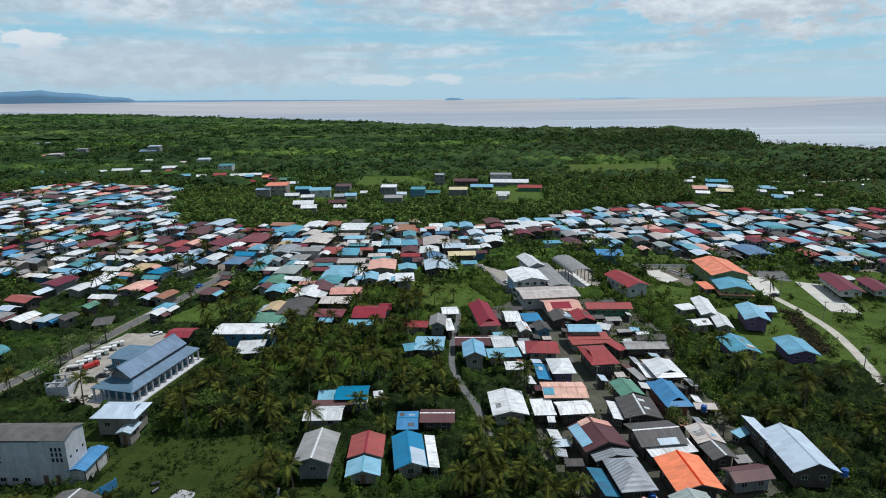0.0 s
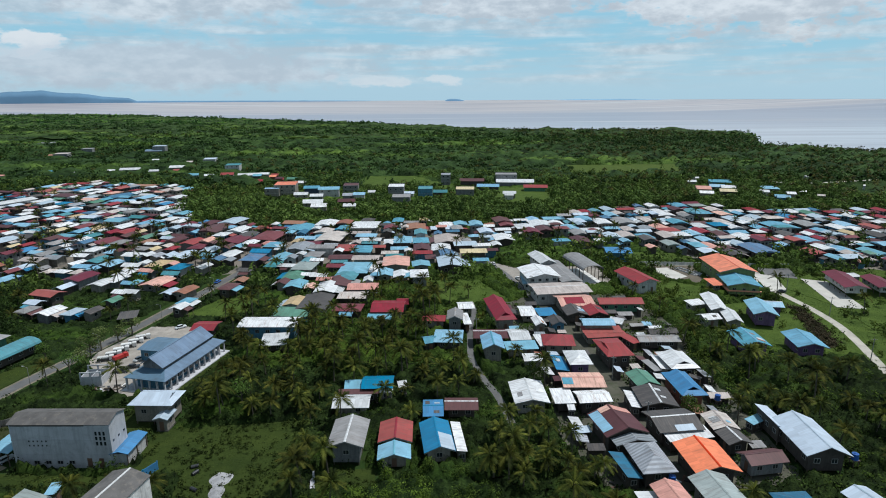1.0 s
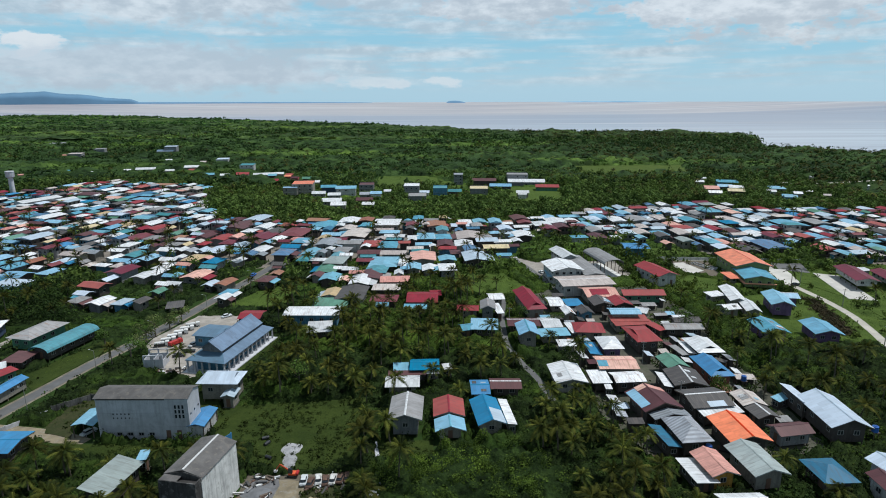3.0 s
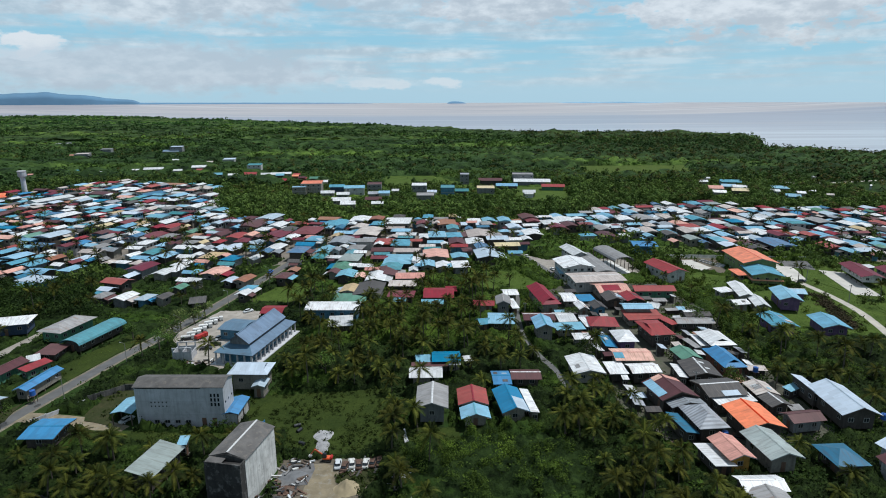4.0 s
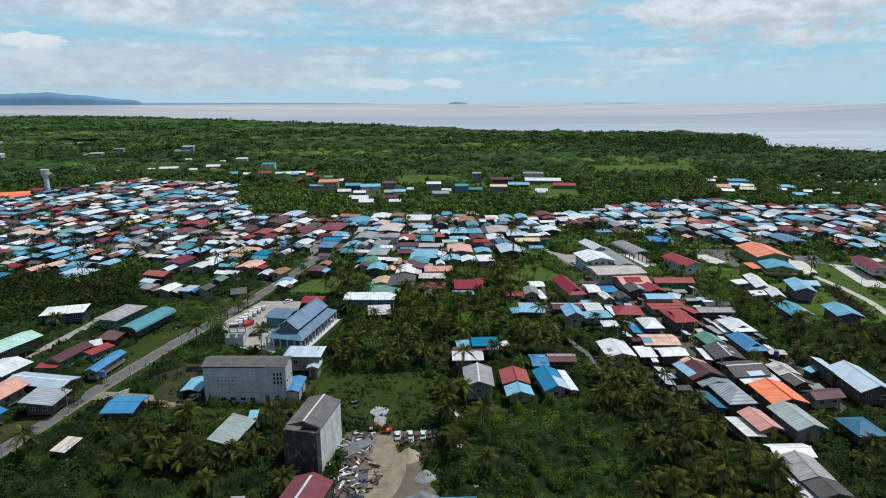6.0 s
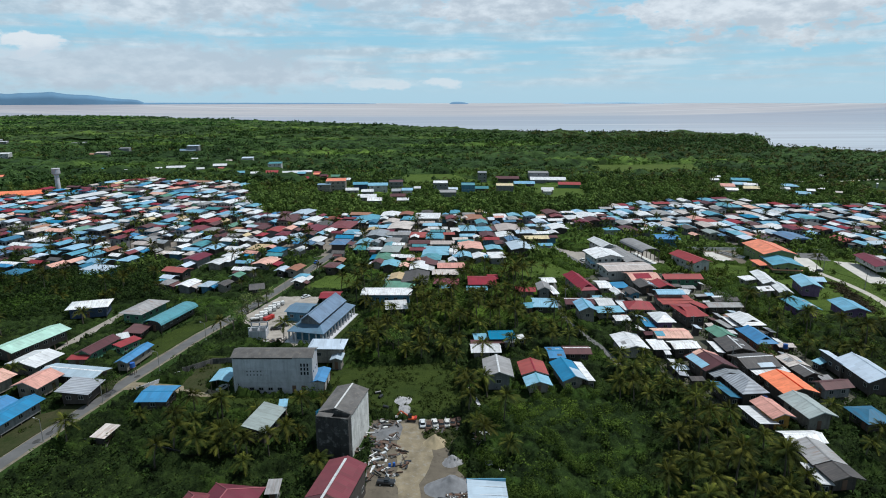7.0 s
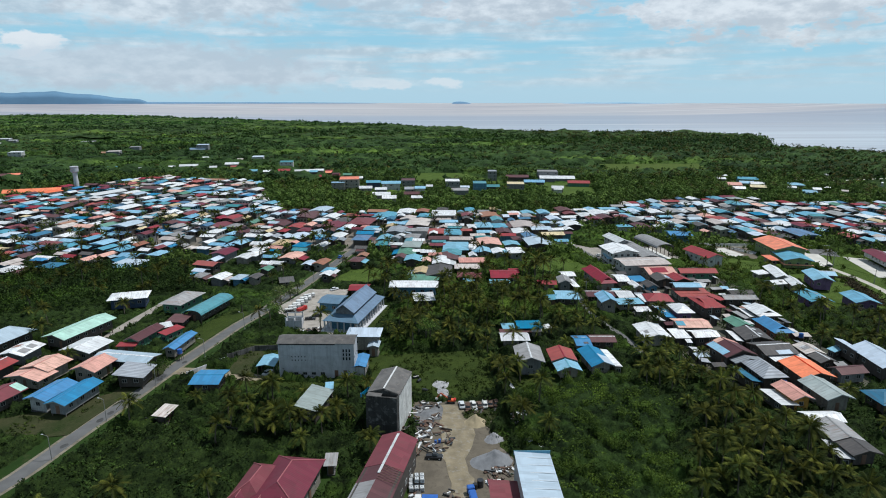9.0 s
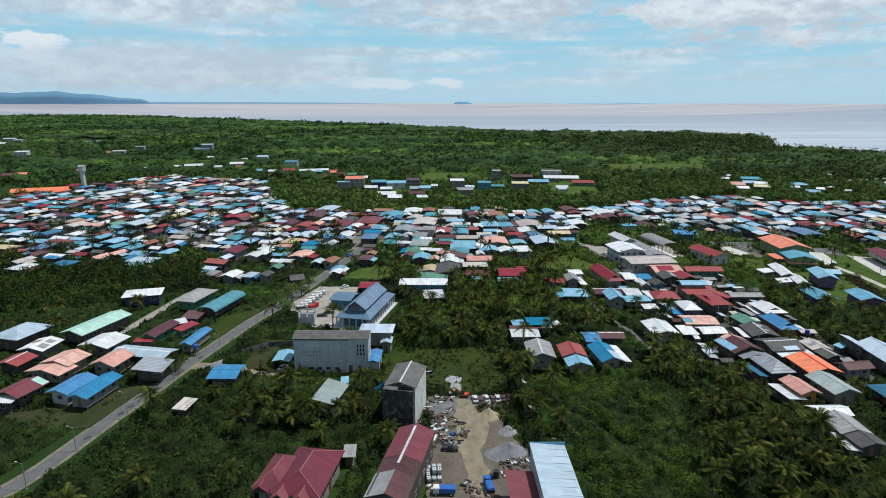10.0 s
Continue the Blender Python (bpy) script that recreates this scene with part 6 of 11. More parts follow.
far_house(-138.0, 221.5, 74, 5.3, 4.0, 3.2, 0.7, 'c', 'white')
far_house(-124.6, 227.3, -13, 7.2, 4.9, 2.9, 0.9, 'w', 'timber')
far_house(-176.9, 201.8, 71, 5.9, 4.5, 2.8, 0.9, 'u', 'white')
far_house(-148.1, 219.6, -19, 5.9, 4.0, 3.1, 0.7, 'w', 'blue')
far_house(-34.4, 245.2, 85, 11.5, 7.7, 3.2, 0.8, 'c', 'grey')
far_house(21.2, 239.2, 4, 5.5, 4.0, 3.2, 0.7, 'm', 'blue')
far_house(-122.2, 230.6, 74, 5.5, 3.9, 2.8, 0.8, 'w', 'grey')
far_house(-77.2, 242.3, -9, 8.0, 6.1, 4.0, 0.9, 'b', 'blue')
far_house(-164.1, 212.3, 72, 8.2, 5.6, 2.9, 0.8, 'l', 'grey')
far_house(-98.7, 239.2, -17, 5.9, 4.0, 3.3, 0.9, 'l', 'white')
far_house(-90.7, 241.3, 76, 9.7, 6.3, 3.0, 0.8, 'w', 'timber')
far_house(-18.5, 247.0, 0, 7.1, 4.7, 2.7, 0.8, 'l', 'grey')
far_house(-174.2, 208.6, 162, 8.7, 6.7, 2.9, 0.9, 'c', 'timber')
far_house(-52.0, 247.9, -6, 10.3, 6.5, 4.0, 0.9, 'g', 'white')
far_house(-42.3, 248.7, 85, 11.0, 7.5, 3.0, 0.8, 'r', 'timber')
far_house(-8.6, 247.5, 89, 9.8, 6.6, 2.8, 0.9, 'm', 'timber')
far_house(-134.8, 229.7, 74, 8.6, 6.5, 3.0, 0.8, 'l', 'timber')
far_house(-143.2, 226.2, 167, 6.9, 4.9, 3.1, 0.7, 'c', 'timber')
far_house(-153.8, 221.3, 77, 5.0, 3.8, 2.8, 0.8, 'd', 'timber')
far_house(-27.3, 248.8, -2, 5.3, 4.0, 3.2, 0.7, 'r', 'timber')
far_house(0.0, 246.9, 88, 11.1, 7.7, 2.7, 0.8, 'w', 'white')
far_house(-198.8, 194.3, 166, 8.1, 7.4, 3.0, 0.8, 'u', 'timber')
far_house(-62.1, 248.6, 81, 12.4, 8.4, 4.0, 0.9, 'q', 'grey')
far_house(-189.7, 204.0, 69, 7.2, 5.1, 3.0, 0.8, 'p', 'white')
far_house(-110.1, 242.7, 72, 11.2, 7.4, 2.8, 0.7, 'i', 'timber')
far_house(-171.7, 217.5, -21, 5.1, 4.0, 3.1, 0.8, 'w', 'grey')
far_house(-49.1, 254.1, 173, 5.8, 3.8, 3.1, 0.8, 'q', 'timber')
far_house(-121.0, 240.8, 75, 5.7, 4.5, 3.2, 0.8, 'q', 'cream')
far_house(-185.4, 210.0, 70, 7.2, 4.7, 3.1, 0.7, 'p', 'timber')
far_house(-82.0, 250.9, 170, 5.4, 3.1, 4.2, 0.9, 'e', 'cream')
far_house(18.1, 249.8, 3, 7.8, 5.3, 2.9, 0.7, 'w', 'white')
far_house(-158.8, 225.7, 73, 4.2, 3.5, 2.7, 0.9, 'g', 'timber')
far_house(-167.9, 221.0, 71, 5.4, 4.0, 3.2, 0.8, 'e', 'timber')
far_house(-23.5, 255.0, 84, 5.1, 4.0, 3.2, 0.8, 'w', 'timber')
far_house(-116.4, 243.1, 77, 6.0, 4.0, 2.8, 0.9, 'i', 'grey')
far_house(11.0, 251.6, 2, 9.7, 7.6, 3.2, 0.8, 'i', 'timber')
far_house(-71.9, 253.3, -13, 5.6, 4.0, 3.1, 0.7, 'i', 'blue')
far_house(-213.1, 190.9, 74, 8.6, 7.0, 2.7, 0.9, 'w', 'timber')
far_house(25.2, 250.6, 92, 6.0, 4.0, 2.9, 0.7, 'w', 'timber')
far_house(-149.6, 232.5, 68, 6.6, 4.5, 2.9, 0.7, 'w', 'white')
far_house(-125.5, 242.6, 75, 5.7, 4.0, 3.2, 0.8, 'w', 'timber')
far_house(-206.2, 199.0, 165, 5.4, 3.3, 4.2, 0.9, 'b', 'timber')
far_house(-101.8, 250.0, 76, 8.0, 6.1, 2.9, 0.9, 'i', 'timber')
far_house(-38.3, 258.8, 86, 4.9, 3.8, 2.9, 0.8, 'd', 'grey')
far_house(-143.4, 237.5, 77, 9.1, 6.6, 2.7, 0.7, 't', 'grey')
far_house(-75.5, 256.6, 82, 9.0, 6.3, 3.2, 0.9, 'c', 'cream')
far_house(-58.2, 258.9, 171, 7.6, 7.5, 2.8, 0.7, 'e', 'grey')
far_house(-167.0, 226.9, 74, 7.7, 5.1, 3.3, 0.8, 'i', 'cream')
far_house(-198.4, 207.4, -21, 6.3, 4.0, 3.2, 0.9, 'r', 'timber')
far_house(-90.7, 254.7, 78, 5.1, 4.0, 3.1, 0.8, 'l', 'timber')
far_house(12.4, 256.9, 90, 5.2, 3.9, 3.3, 0.9, 'g', 'timber')
far_house(-130.7, 244.1, -16, 9.3, 6.4, 2.9, 0.8, 'w', 'blue')
far_house(-95.4, 255.0, 74, 6.5, 5.0, 2.9, 0.9, 'm', 'blue')
far_house(-17.1, 261.3, 88, 12.3, 7.7, 3.2, 0.9, 'l', 'timber')
far_house(-8.8, 260.7, 92, 9.9, 7.0, 2.9, 0.9, 'c', 'timber')
far_house(-22.7, 261.7, -1, 5.8, 4.0, 2.8, 0.7, 'w', 'grey')
far_house(-183.5, 219.9, 74, 8.6, 6.7, 3.0, 0.9, 'c', 'grey')
far_house(-65.3, 261.1, 82, 7.0, 4.9, 3.4, 0.7, 'y', 'grey')
far_house(-194.6, 213.6, -18, 5.7, 4.0, 2.7, 0.8, 'k', 'blue')
far_house(3.7, 260.7, 89, 14.9, 11.0, 3.3, 0.9, 'd', 'timber')
far_house(-207.8, 205.5, 163, 8.1, 5.6, 3.1, 0.9, 'w', 'blue')
far_house(-78.9, 261.2, 79, 6.8, 4.7, 2.8, 0.8, 'p', 'grey')
far_house(-32.0, 264.7, -6, 9.4, 6.0, 2.8, 0.7, 'w', 'blue')
far_house(-217.8, 198.4, 75, 8.6, 5.0, 3.3, 0.8, 'd', 'blue')
far_house(-119.0, 253.3, 73, 6.1, 4.0, 3.2, 0.9, 'r', 'timber')
far_house(-166.7, 234.4, 164, 9.5, 6.1, 4.2, 0.7, 'd', 'cream')
far_house(-139.4, 246.7, 77, 4.1, 4.0, 4.2, 0.8, 'm', 'cream')
far_house(-87.6, 261.9, 77, 8.1, 5.9, 2.9, 0.7, 'w', 'cream')
far_house(-103.0, 258.6, 77, 4.8, 3.4, 4.2, 0.7, 'm', 'timber')
far_house(111.5, 226.5, 91, 7.1, 6.2, 4.2, 0.7, 'i', 'timber')
far_house(-108.9, 257.2, 78, 8.3, 6.2, 2.8, 0.8, 'e', 'timber')
far_house(-179.6, 227.7, 70, 7.1, 5.2, 3.2, 0.9, 's', 'timber')
far_house(-204.0, 212.2, -17, 5.5, 4.0, 3.2, 0.7, 'd', 'grey')
far_house(-127.0, 252.8, 75, 5.4, 3.8, 3.0, 0.9, 'y', 'timber')
far_house(-191.0, 222.0, 70, 8.3, 5.2, 3.3, 0.7, 'c', 'timber')
far_house(21.8, 262.7, 179, 5.5, 3.0, 3.5, 0.8, 'i', 'grey')
far_house(-152.9, 243.6, 166, 6.8, 5.0, 3.2, 0.7, 'w', 'grey')
far_house(30.4, 262.5, 91, 11.3, 8.3, 3.0, 0.9, 'w', 'timber')
far_house(93.1, 240.2, 94, 5.3, 4.0, 2.9, 0.8, 'p', 'timber')
far_house(-162.2, 240.7, -18, 7.4, 5.9, 3.3, 0.9, 'q', 'cream')
far_house(-62.7, 269.2, -6, 8.9, 6.3, 3.1, 0.8, 'l', 'grey')
far_house(56.5, 255.9, 3, 7.3, 4.7, 2.8, 0.8, 'c', 'white')
far_house(-143.5, 250.2, 72, 6.2, 4.0, 2.9, 0.9, 'l', 'timber')
far_house(-50.8, 270.8, 81, 17.4, 11.0, 3.1, 0.7, 'd', 'timber')
far_house(17.2, 266.8, 2, 5.5, 4.0, 3.0, 0.9, 'l', 'cream')
far_house(-18.9, 271.1, 88, 4.8, 3.6, 2.9, 0.9, 'k', 'white')
far_house(-34.6, 271.7, 175, 9.2, 6.2, 3.2, 0.9, 'l', 'timber')
far_house(-203.9, 218.2, 69, 5.4, 4.0, 3.3, 0.9, 'i', 'timber')
far_house(122.6, 226.0, 90, 8.1, 6.1, 3.1, 0.8, 'k', 'timber')
far_house(105.7, 236.7, 90, 4.3, 3.9, 2.9, 0.8, 'u', 'grey')
far_house(-187.7, 230.0, 73, 5.3, 4.0, 3.3, 0.7, 'l', 'white')
far_house(65.7, 255.3, 93, 11.6, 7.3, 2.9, 0.7, 'm', 'grey')
far_house(73.5, 252.4, 89, 5.8, 4.0, 3.2, 0.7, 'w', 'grey')
far_house(-133.9, 256.1, -18, 8.0, 5.6, 2.7, 0.7, 'g', 'grey')
far_house(-8.5, 272.1, 90, 9.3, 5.6, 4.2, 0.9, 't', 'white')
far_house(-95.6, 267.0, 78, 12.7, 9.4, 3.2, 0.8, 'e', 'timber')
far_house(-123.9, 259.6, 76, 5.4, 4.6, 2.8, 0.7, 'd', 'grey')
far_house(-138.3, 254.7, 76, 6.5, 4.4, 2.8, 0.7, 'm', 'grey')
far_house(-200.6, 224.3, -19, 6.1, 4.7, 3.0, 0.8, 'c', 'timber')
far_house(0.0, 273.5, 87, 6.0, 3.7, 3.1, 0.9, 'u', 'white')
far_house(-218.9, 211.4, 75, 8.5, 5.9, 3.1, 0.7, 'm', 'cream')
far_house(-24.6, 276.0, 85, 6.0, 3.9, 4.2, 0.7, 'k', 'timber')
far_house(112.3, 237.4, 90, 8.8, 5.7, 4.2, 0.8, 'l', 'timber')
far_house(-114.7, 266.1, 77, 10.7, 7.2, 3.0, 0.7, 'r', 'grey')
massed(85.3, 251.6, 92, 5.3, 4.0, 2.7, 0.8, 'l', 'grey')
massed(-108.4, 267.9, 76, 7.3, 4.8, 3.0, 0.9, 'p', 'grey')
massed(103.0, 243.7, 93, 7.8, 5.6, 3.0, 0.7, 'v', 'cream')
massed(-195.9, 230.5, 73, 8.5, 7.2, 2.9, 0.7, 'l', 'timber')
massed(7.3, 275.0, 183, 5.9, 3.1, 3.1, 0.8, 'u', 'grey')
massed(-152.9, 253.7, 77, 8.2, 5.8, 3.3, 0.8, 'w', 'white')
massed(-170.1, 245.8, 74, 7.1, 5.5, 3.1, 0.8, 'g', 'timber')
massed(-130.7, 262.7, 166, 6.8, 4.3, 2.9, 0.7, 'w', 'timber')
massed(-37.9, 279.3, 177, 9.1, 5.3, 2.6, 0.7, 'd', 'grey')
massed(-71.6, 277.6, 80, 5.6, 3.5, 3.4, 0.7, 'l', 'timber')
massed(-65.9, 278.3, 82, 7.0, 4.1, 3.3, 0.8, 'u', 'blue')
massed(23.3, 274.3, 94, 8.4, 6.2, 3.0, 0.9, 'i', 'white')
massed(-122.5, 267.3, 73, 8.5, 5.8, 3.5, 0.9, 'm', 'cream')
massed(-81.3, 276.9, 77, 16.7, 11.0, 3.0, 0.9, 'e', 'timber')
massed(-187.8, 238.8, 69, 5.3, 4.0, 3.0, 0.9, 'w', 'grey')
massed(1.9, 278.8, 181, 4.9, 3.2, 4.2, 0.8, 'p', 'timber')
massed(-181.9, 243.2, 70, 7.0, 5.5, 4.0, 0.8, 'e', 'grey')
massed(119.1, 239.6, 94, 9.3, 5.9, 2.9, 0.8, 'p', 'grey')
massed(135.3, 229.5, 90, 14.1, 9.6, 4.0, 0.8, 'u', 'timber')
massed(-209.6, 226.5, 78, 6.2, 5.1, 3.0, 0.8, 'c', 'timber')
massed(158.0, 213.2, 93, 7.0, 4.2, 3.0, 0.7, 'l', 'cream')
massed(73.3, 262.7, 179, 5.7, 3.6, 4.2, 0.8, 'i', 'timber')
massed(96.1, 253.1, 90, 8.0, 5.4, 2.9, 0.8, 'k', 'grey')
massed(-92.5, 277.7, 78, 10.1, 6.7, 3.1, 0.8, 'k', 'white')
massed(126.1, 237.4, 93, 6.0, 4.5, 2.6, 0.7, 'm', 'timber')
massed(45.6, 272.8, 91, 8.7, 6.8, 3.0, 0.9, 'e', 'grey')
massed(-103.8, 275.8, 74, 7.3, 5.7, 3.1, 0.7, 'w', 'blue')
massed(-228.9, 214.0, 77, 6.0, 4.0, 3.1, 0.8, 'r', 'timber')
massed(111.3, 246.5, 94, 5.0, 3.6, 2.7, 0.8, 'u', 'timber')
massed(-56.4, 283.7, 82, 9.2, 7.3, 2.9, 0.8, 'd', 'cream')
massed(-158.6, 258.4, 75, 6.4, 4.3, 4.2, 0.9, 'u', 'grey')
massed(32.2, 277.2, 4, 7.1, 4.9, 2.8, 0.8, 'w', 'timber')
massed(9.9, 281.4, 92, 7.2, 5.0, 3.2, 0.9, 'g', 'timber')
massed(-23.2, 284.9, 87, 7.6, 5.9, 3.5, 0.9, 'e', 'timber')
massed(-146.2, 264.2, 76, 7.6, 5.7, 3.5, 0.8, 'g', 'timber')
massed(-175.7, 251.3, 164, 5.7, 4.0, 2.8, 0.9, 'l', 'blue')
massed(82.5, 262.4, 89, 8.8, 6.3, 2.9, 0.8, 'i', 'grey')
massed(-164.3, 257.4, 71, 6.5, 4.4, 2.9, 0.8, 'i', 'timber')
massed(-136.0, 269.0, 75, 6.9, 4.8, 2.9, 0.7, 's', 'timber')
massed(-128.0, 272.0, 163, 5.5, 3.5, 2.9, 0.9, 'i', 'cream')
massed(164.1, 214.4, 182, 7.3, 5.9, 3.0, 0.9, 'i', 'timber')
massed(-60.4, 286.6, 83, 4.9, 3.8, 3.3, 0.8, 'w', 'timber')
massed(-224.2, 223.0, 78, 9.7, 6.4, 2.8, 0.9, 'u', 'grey')
massed(-204.7, 237.1, 73, 8.2, 5.5, 3.2, 0.8, 'c', 'timber')
massed(-15.8, 287.6, 88, 4.9, 3.4, 3.1, 0.8, 'd', 'timber')
massed(2.1, 286.3, 3, 9.5, 6.9, 2.8, 0.9, 'i', 'timber')
massed(68.8, 270.6, 94, 9.4, 6.3, 2.8, 0.9, 'g', 'cream')
massed(60.8, 273.8, 180, 6.9, 5.2, 4.2, 0.8, 'e', 'grey')
massed(19.8, 284.3, 90, 9.4, 5.7, 4.2, 0.9, 'l', 'grey')
massed(-10.5, 288.3, 89, 12.4, 8.5, 3.3, 0.7, 's', 'grey')
massed(116.3, 249.8, 90, 5.3, 3.5, 3.0, 0.7, 'i', 'grey')
massed(-173.1, 257.3, 77, 6.7, 4.7, 2.8, 0.7, 'k', 'blue')
massed(97.8, 260.0, 92, 8.9, 5.9, 3.2, 0.8, 'c', 'cream')
massed(53.2, 277.1, 89, 9.1, 6.4, 2.9, 0.9, 'm', 'timber')
massed(75.8, 269.5, 93, 5.0, 3.9, 4.2, 0.8, 'e', 'white')
massed(-198.7, 243.2, -19, 6.1, 4.1, 4.0, 0.7, 'l', 'cream')
massed(128.1, 244.1, 2, 6.0, 4.8, 3.0, 0.8, 'w', 'timber')
massed(133.4, 241.5, 93, 7.6, 5.9, 2.8, 0.9, 'i', 'grey')
massed(179.2, 205.7, 92, 8.5, 7.5, 4.2, 0.8, 'e', 'grey')
massed(90.2, 264.9, 92, 9.8, 6.9, 2.6, 0.9, 'd', 'timber')
massed(107.5, 256.9, 90, 10.6, 6.9, 3.1, 0.9, 'd', 'timber')
massed(157.4, 225.0, 93, 8.8, 6.4, 3.3, 0.9, 'r', 'timber')
massed(-125.1, 278.6, -16, 6.9, 5.4, 2.8, 0.8, 'm', 'grey')
massed(-19.6, 291.7, -2, 3.8, 2.9, 2.9, 0.9, 'w', 'blue')
massed(-20.5, 291.8, -2, 4.4, 2.9, 3.1, 0.7, 'w', 'cream')
massed(-47.0, 292.0, 83, 8.1, 5.9, 2.9, 0.9, 'c', 'blue')
massed(-25.3, 292.1, -2, 6.4, 4.6, 3.0, 0.8, 'k', 'blue')
massed(-183.6, 254.7, 78, 8.3, 6.2, 3.2, 0.7, 'b', 'cream')
massed(172.5, 213.7, 92, 4.9, 3.4, 2.9, 0.7, 'd', 'grey')
massed(-221.0, 231.4, 163, 9.5, 6.4, 2.8, 0.9, 'e', 'white')
massed(-155.8, 269.0, 75, 11.7, 8.1, 2.9, 0.8, 'e', 'white')
massed(44.3, 283.2, 91, 10.1, 7.9, 3.0, 0.9, 'w', 'grey')
massed(-237.0, 219.9, 164, 8.9, 6.0, 3.5, 0.8, 'y', 'grey')
massed(122.7, 251.2, 91, 8.2, 5.4, 2.9, 0.7, 'l', 'white')
massed(-79.4, 290.6, 167, 6.0, 3.9, 2.9, 0.7, 'e', 'timber')
massed(-214.8, 237.1, -20, 6.6, 4.7, 3.1, 0.8, 'l', 'cream')
massed(-132.6, 278.7, 74, 5.5, 4.9, 3.2, 0.7, 'w', 'timber')
massed(26.8, 288.3, 180, 5.3, 5.1, 3.3, 0.7, 'w', 'timber')
massed(-69.5, 292.6, 77, 14.4, 11.0, 3.0, 0.8, 'c', 'timber')
massed(-99.2, 288.1, 75, 10.7, 6.8, 3.0, 0.9, 'w', 'white')
massed(59.7, 280.7, 183, 5.0, 3.8, 4.2, 0.7, 'm', 'timber')
massed(-140.1, 277.3, 76, 8.0, 5.1, 3.0, 0.8, 'n', 'white')
massed(187.0, 204.1, 91, 9.7, 6.0, 3.1, 0.7, 'n', 'grey')
massed(114.6, 258.5, 90, 7.9, 6.2, 4.2, 0.8, 'w', 'cream')
massed(12.7, 293.1, 90, 8.2, 6.1, 3.1, 0.8, 'l', 'grey')
massed(171.0, 220.7, 91, 7.5, 5.9, 3.3, 0.9, 'd', 'white')
massed(77.0, 276.5, 2, 9.1, 6.8, 2.9, 0.9, 'w', 'timber')
massed(36.1, 289.3, 92, 8.2, 6.6, 2.8, 0.9, 'e', 'timber')
massed(-120.4, 285.8, 77, 5.3, 4.0, 3.2, 0.8, 'c', 'blue')
massed(131.8, 250.1, 185, 6.9, 4.1, 4.2, 0.8, 'd', 'blue')
massed(99.8, 267.6, 180, 6.7, 4.2, 3.0, 0.9, 'i', 'white')
massed(181.4, 212.7, 182, 5.8, 3.1, 2.9, 0.8, 'i', 'white')
massed(5.2, 295.3, 88, 9.0, 6.3, 3.0, 0.8, 'w', 'grey')
massed(152.1, 238.0, 89, 5.6, 4.0, 3.1, 0.8, 'l', 'timber')
massed(-90.3, 294.2, 76, 7.3, 4.9, 3.3, 0.7, 's', 'timber')
massed(-167.0, 270.5, 78, 6.5, 5.2, 3.2, 0.8, 'w', 'grey')
massed(176.7, 218.8, 90, 5.0, 3.3, 3.1, 0.8, 'n', 'grey')
massed(-25.6, 299.1, 88, 4.8, 3.5, 2.8, 0.8, 'c', 'timber')
massed(144.9, 243.7, 94, 8.5, 5.6, 4.2, 0.7, 'e', 'grey')
massed(-200.0, 253.5, 164, 8.8, 6.0, 2.8, 0.9, 'u', 'timber')
massed(67.8, 282.5, 90, 9.9, 7.5, 2.8, 0.9, 'l', 'white')
massed(-208.9, 248.4, 74, 7.9, 6.5, 2.9, 0.7, 'r', 'timber')
massed(-149.7, 278.6, 76, 7.8, 5.0, 3.1, 0.9, 'm', 'timber')
massed(86.8, 275.8, 3, 6.6, 4.6, 3.3, 0.8, 'l', 'timber')
massed(164.7, 230.1, 94, 7.9, 5.6, 2.9, 0.7, 'w', 'timber')
massed(28.9, 293.7, 2, 6.0, 4.0, 2.9, 0.9, 's', 'grey')
massed(60.2, 285.8, 2, 5.2, 4.0, 2.8, 0.8, 'd', 'timber')
massed(-230.6, 234.3, 165, 6.8, 5.9, 2.8, 0.8, 'c', 'grey')
massed(-176.3, 268.3, 68, 9.0, 6.2, 2.8, 0.9, 'g', 'blue')
massed(45.9, 290.7, 180, 4.1, 3.4, 3.0, 0.8, 'i', 'timber')
massed(-130.2, 287.0, 76, 5.5, 4.9, 4.2, 0.8, 'i', 'grey')
massed(-12.6, 300.9, 176, 7.3, 5.0, 3.2, 0.7, 'g', 'blue')
massed(-95.7, 296.0, 74, 5.1, 3.2, 3.6, 0.8, 'e', 'grey')
massed(-224.7, 240.2, 162, 8.1, 5.2, 3.1, 0.9, 'w', 'grey')
massed(-6.1, 300.9, 89, 5.3, 4.0, 4.2, 0.9, 'y', 'cream')
massed(-187.8, 263.8, 73, 6.2, 4.0, 3.0, 0.7, 'r', 'timber')
massed(94.6, 275.2, 91, 7.9, 5.0, 2.8, 0.9, 'd', 'blue')
massed(-47.9, 302.3, 83, 8.7, 6.5, 3.0, 0.7, 's', 'timber')
massed(-112.7, 293.1, 76, 16.0, 10.4, 3.1, 0.9, 'm', 'cream')
massed(-57.2, 301.8, 83, 12.6, 8.9, 2.9, 0.8, 'w', 'timber')
massed(53.9, 290.2, 92, 11.9, 9.4, 3.3, 0.8, 'w', 'grey')
massed(112.5, 267.9, 184, 8.6, 7.2, 3.2, 0.8, 'r', 'white')
massed(-83.7, 299.9, 78, 4.2, 3.3, 3.6, 0.9, 'w', 'grey')
massed(172.4, 228.3, 92, 9.5, 6.7, 2.9, 0.7, 'c', 'timber')
massed(-106.0, 296.4, 73, 5.5, 4.2, 3.1, 0.8, 'c', 'cream')
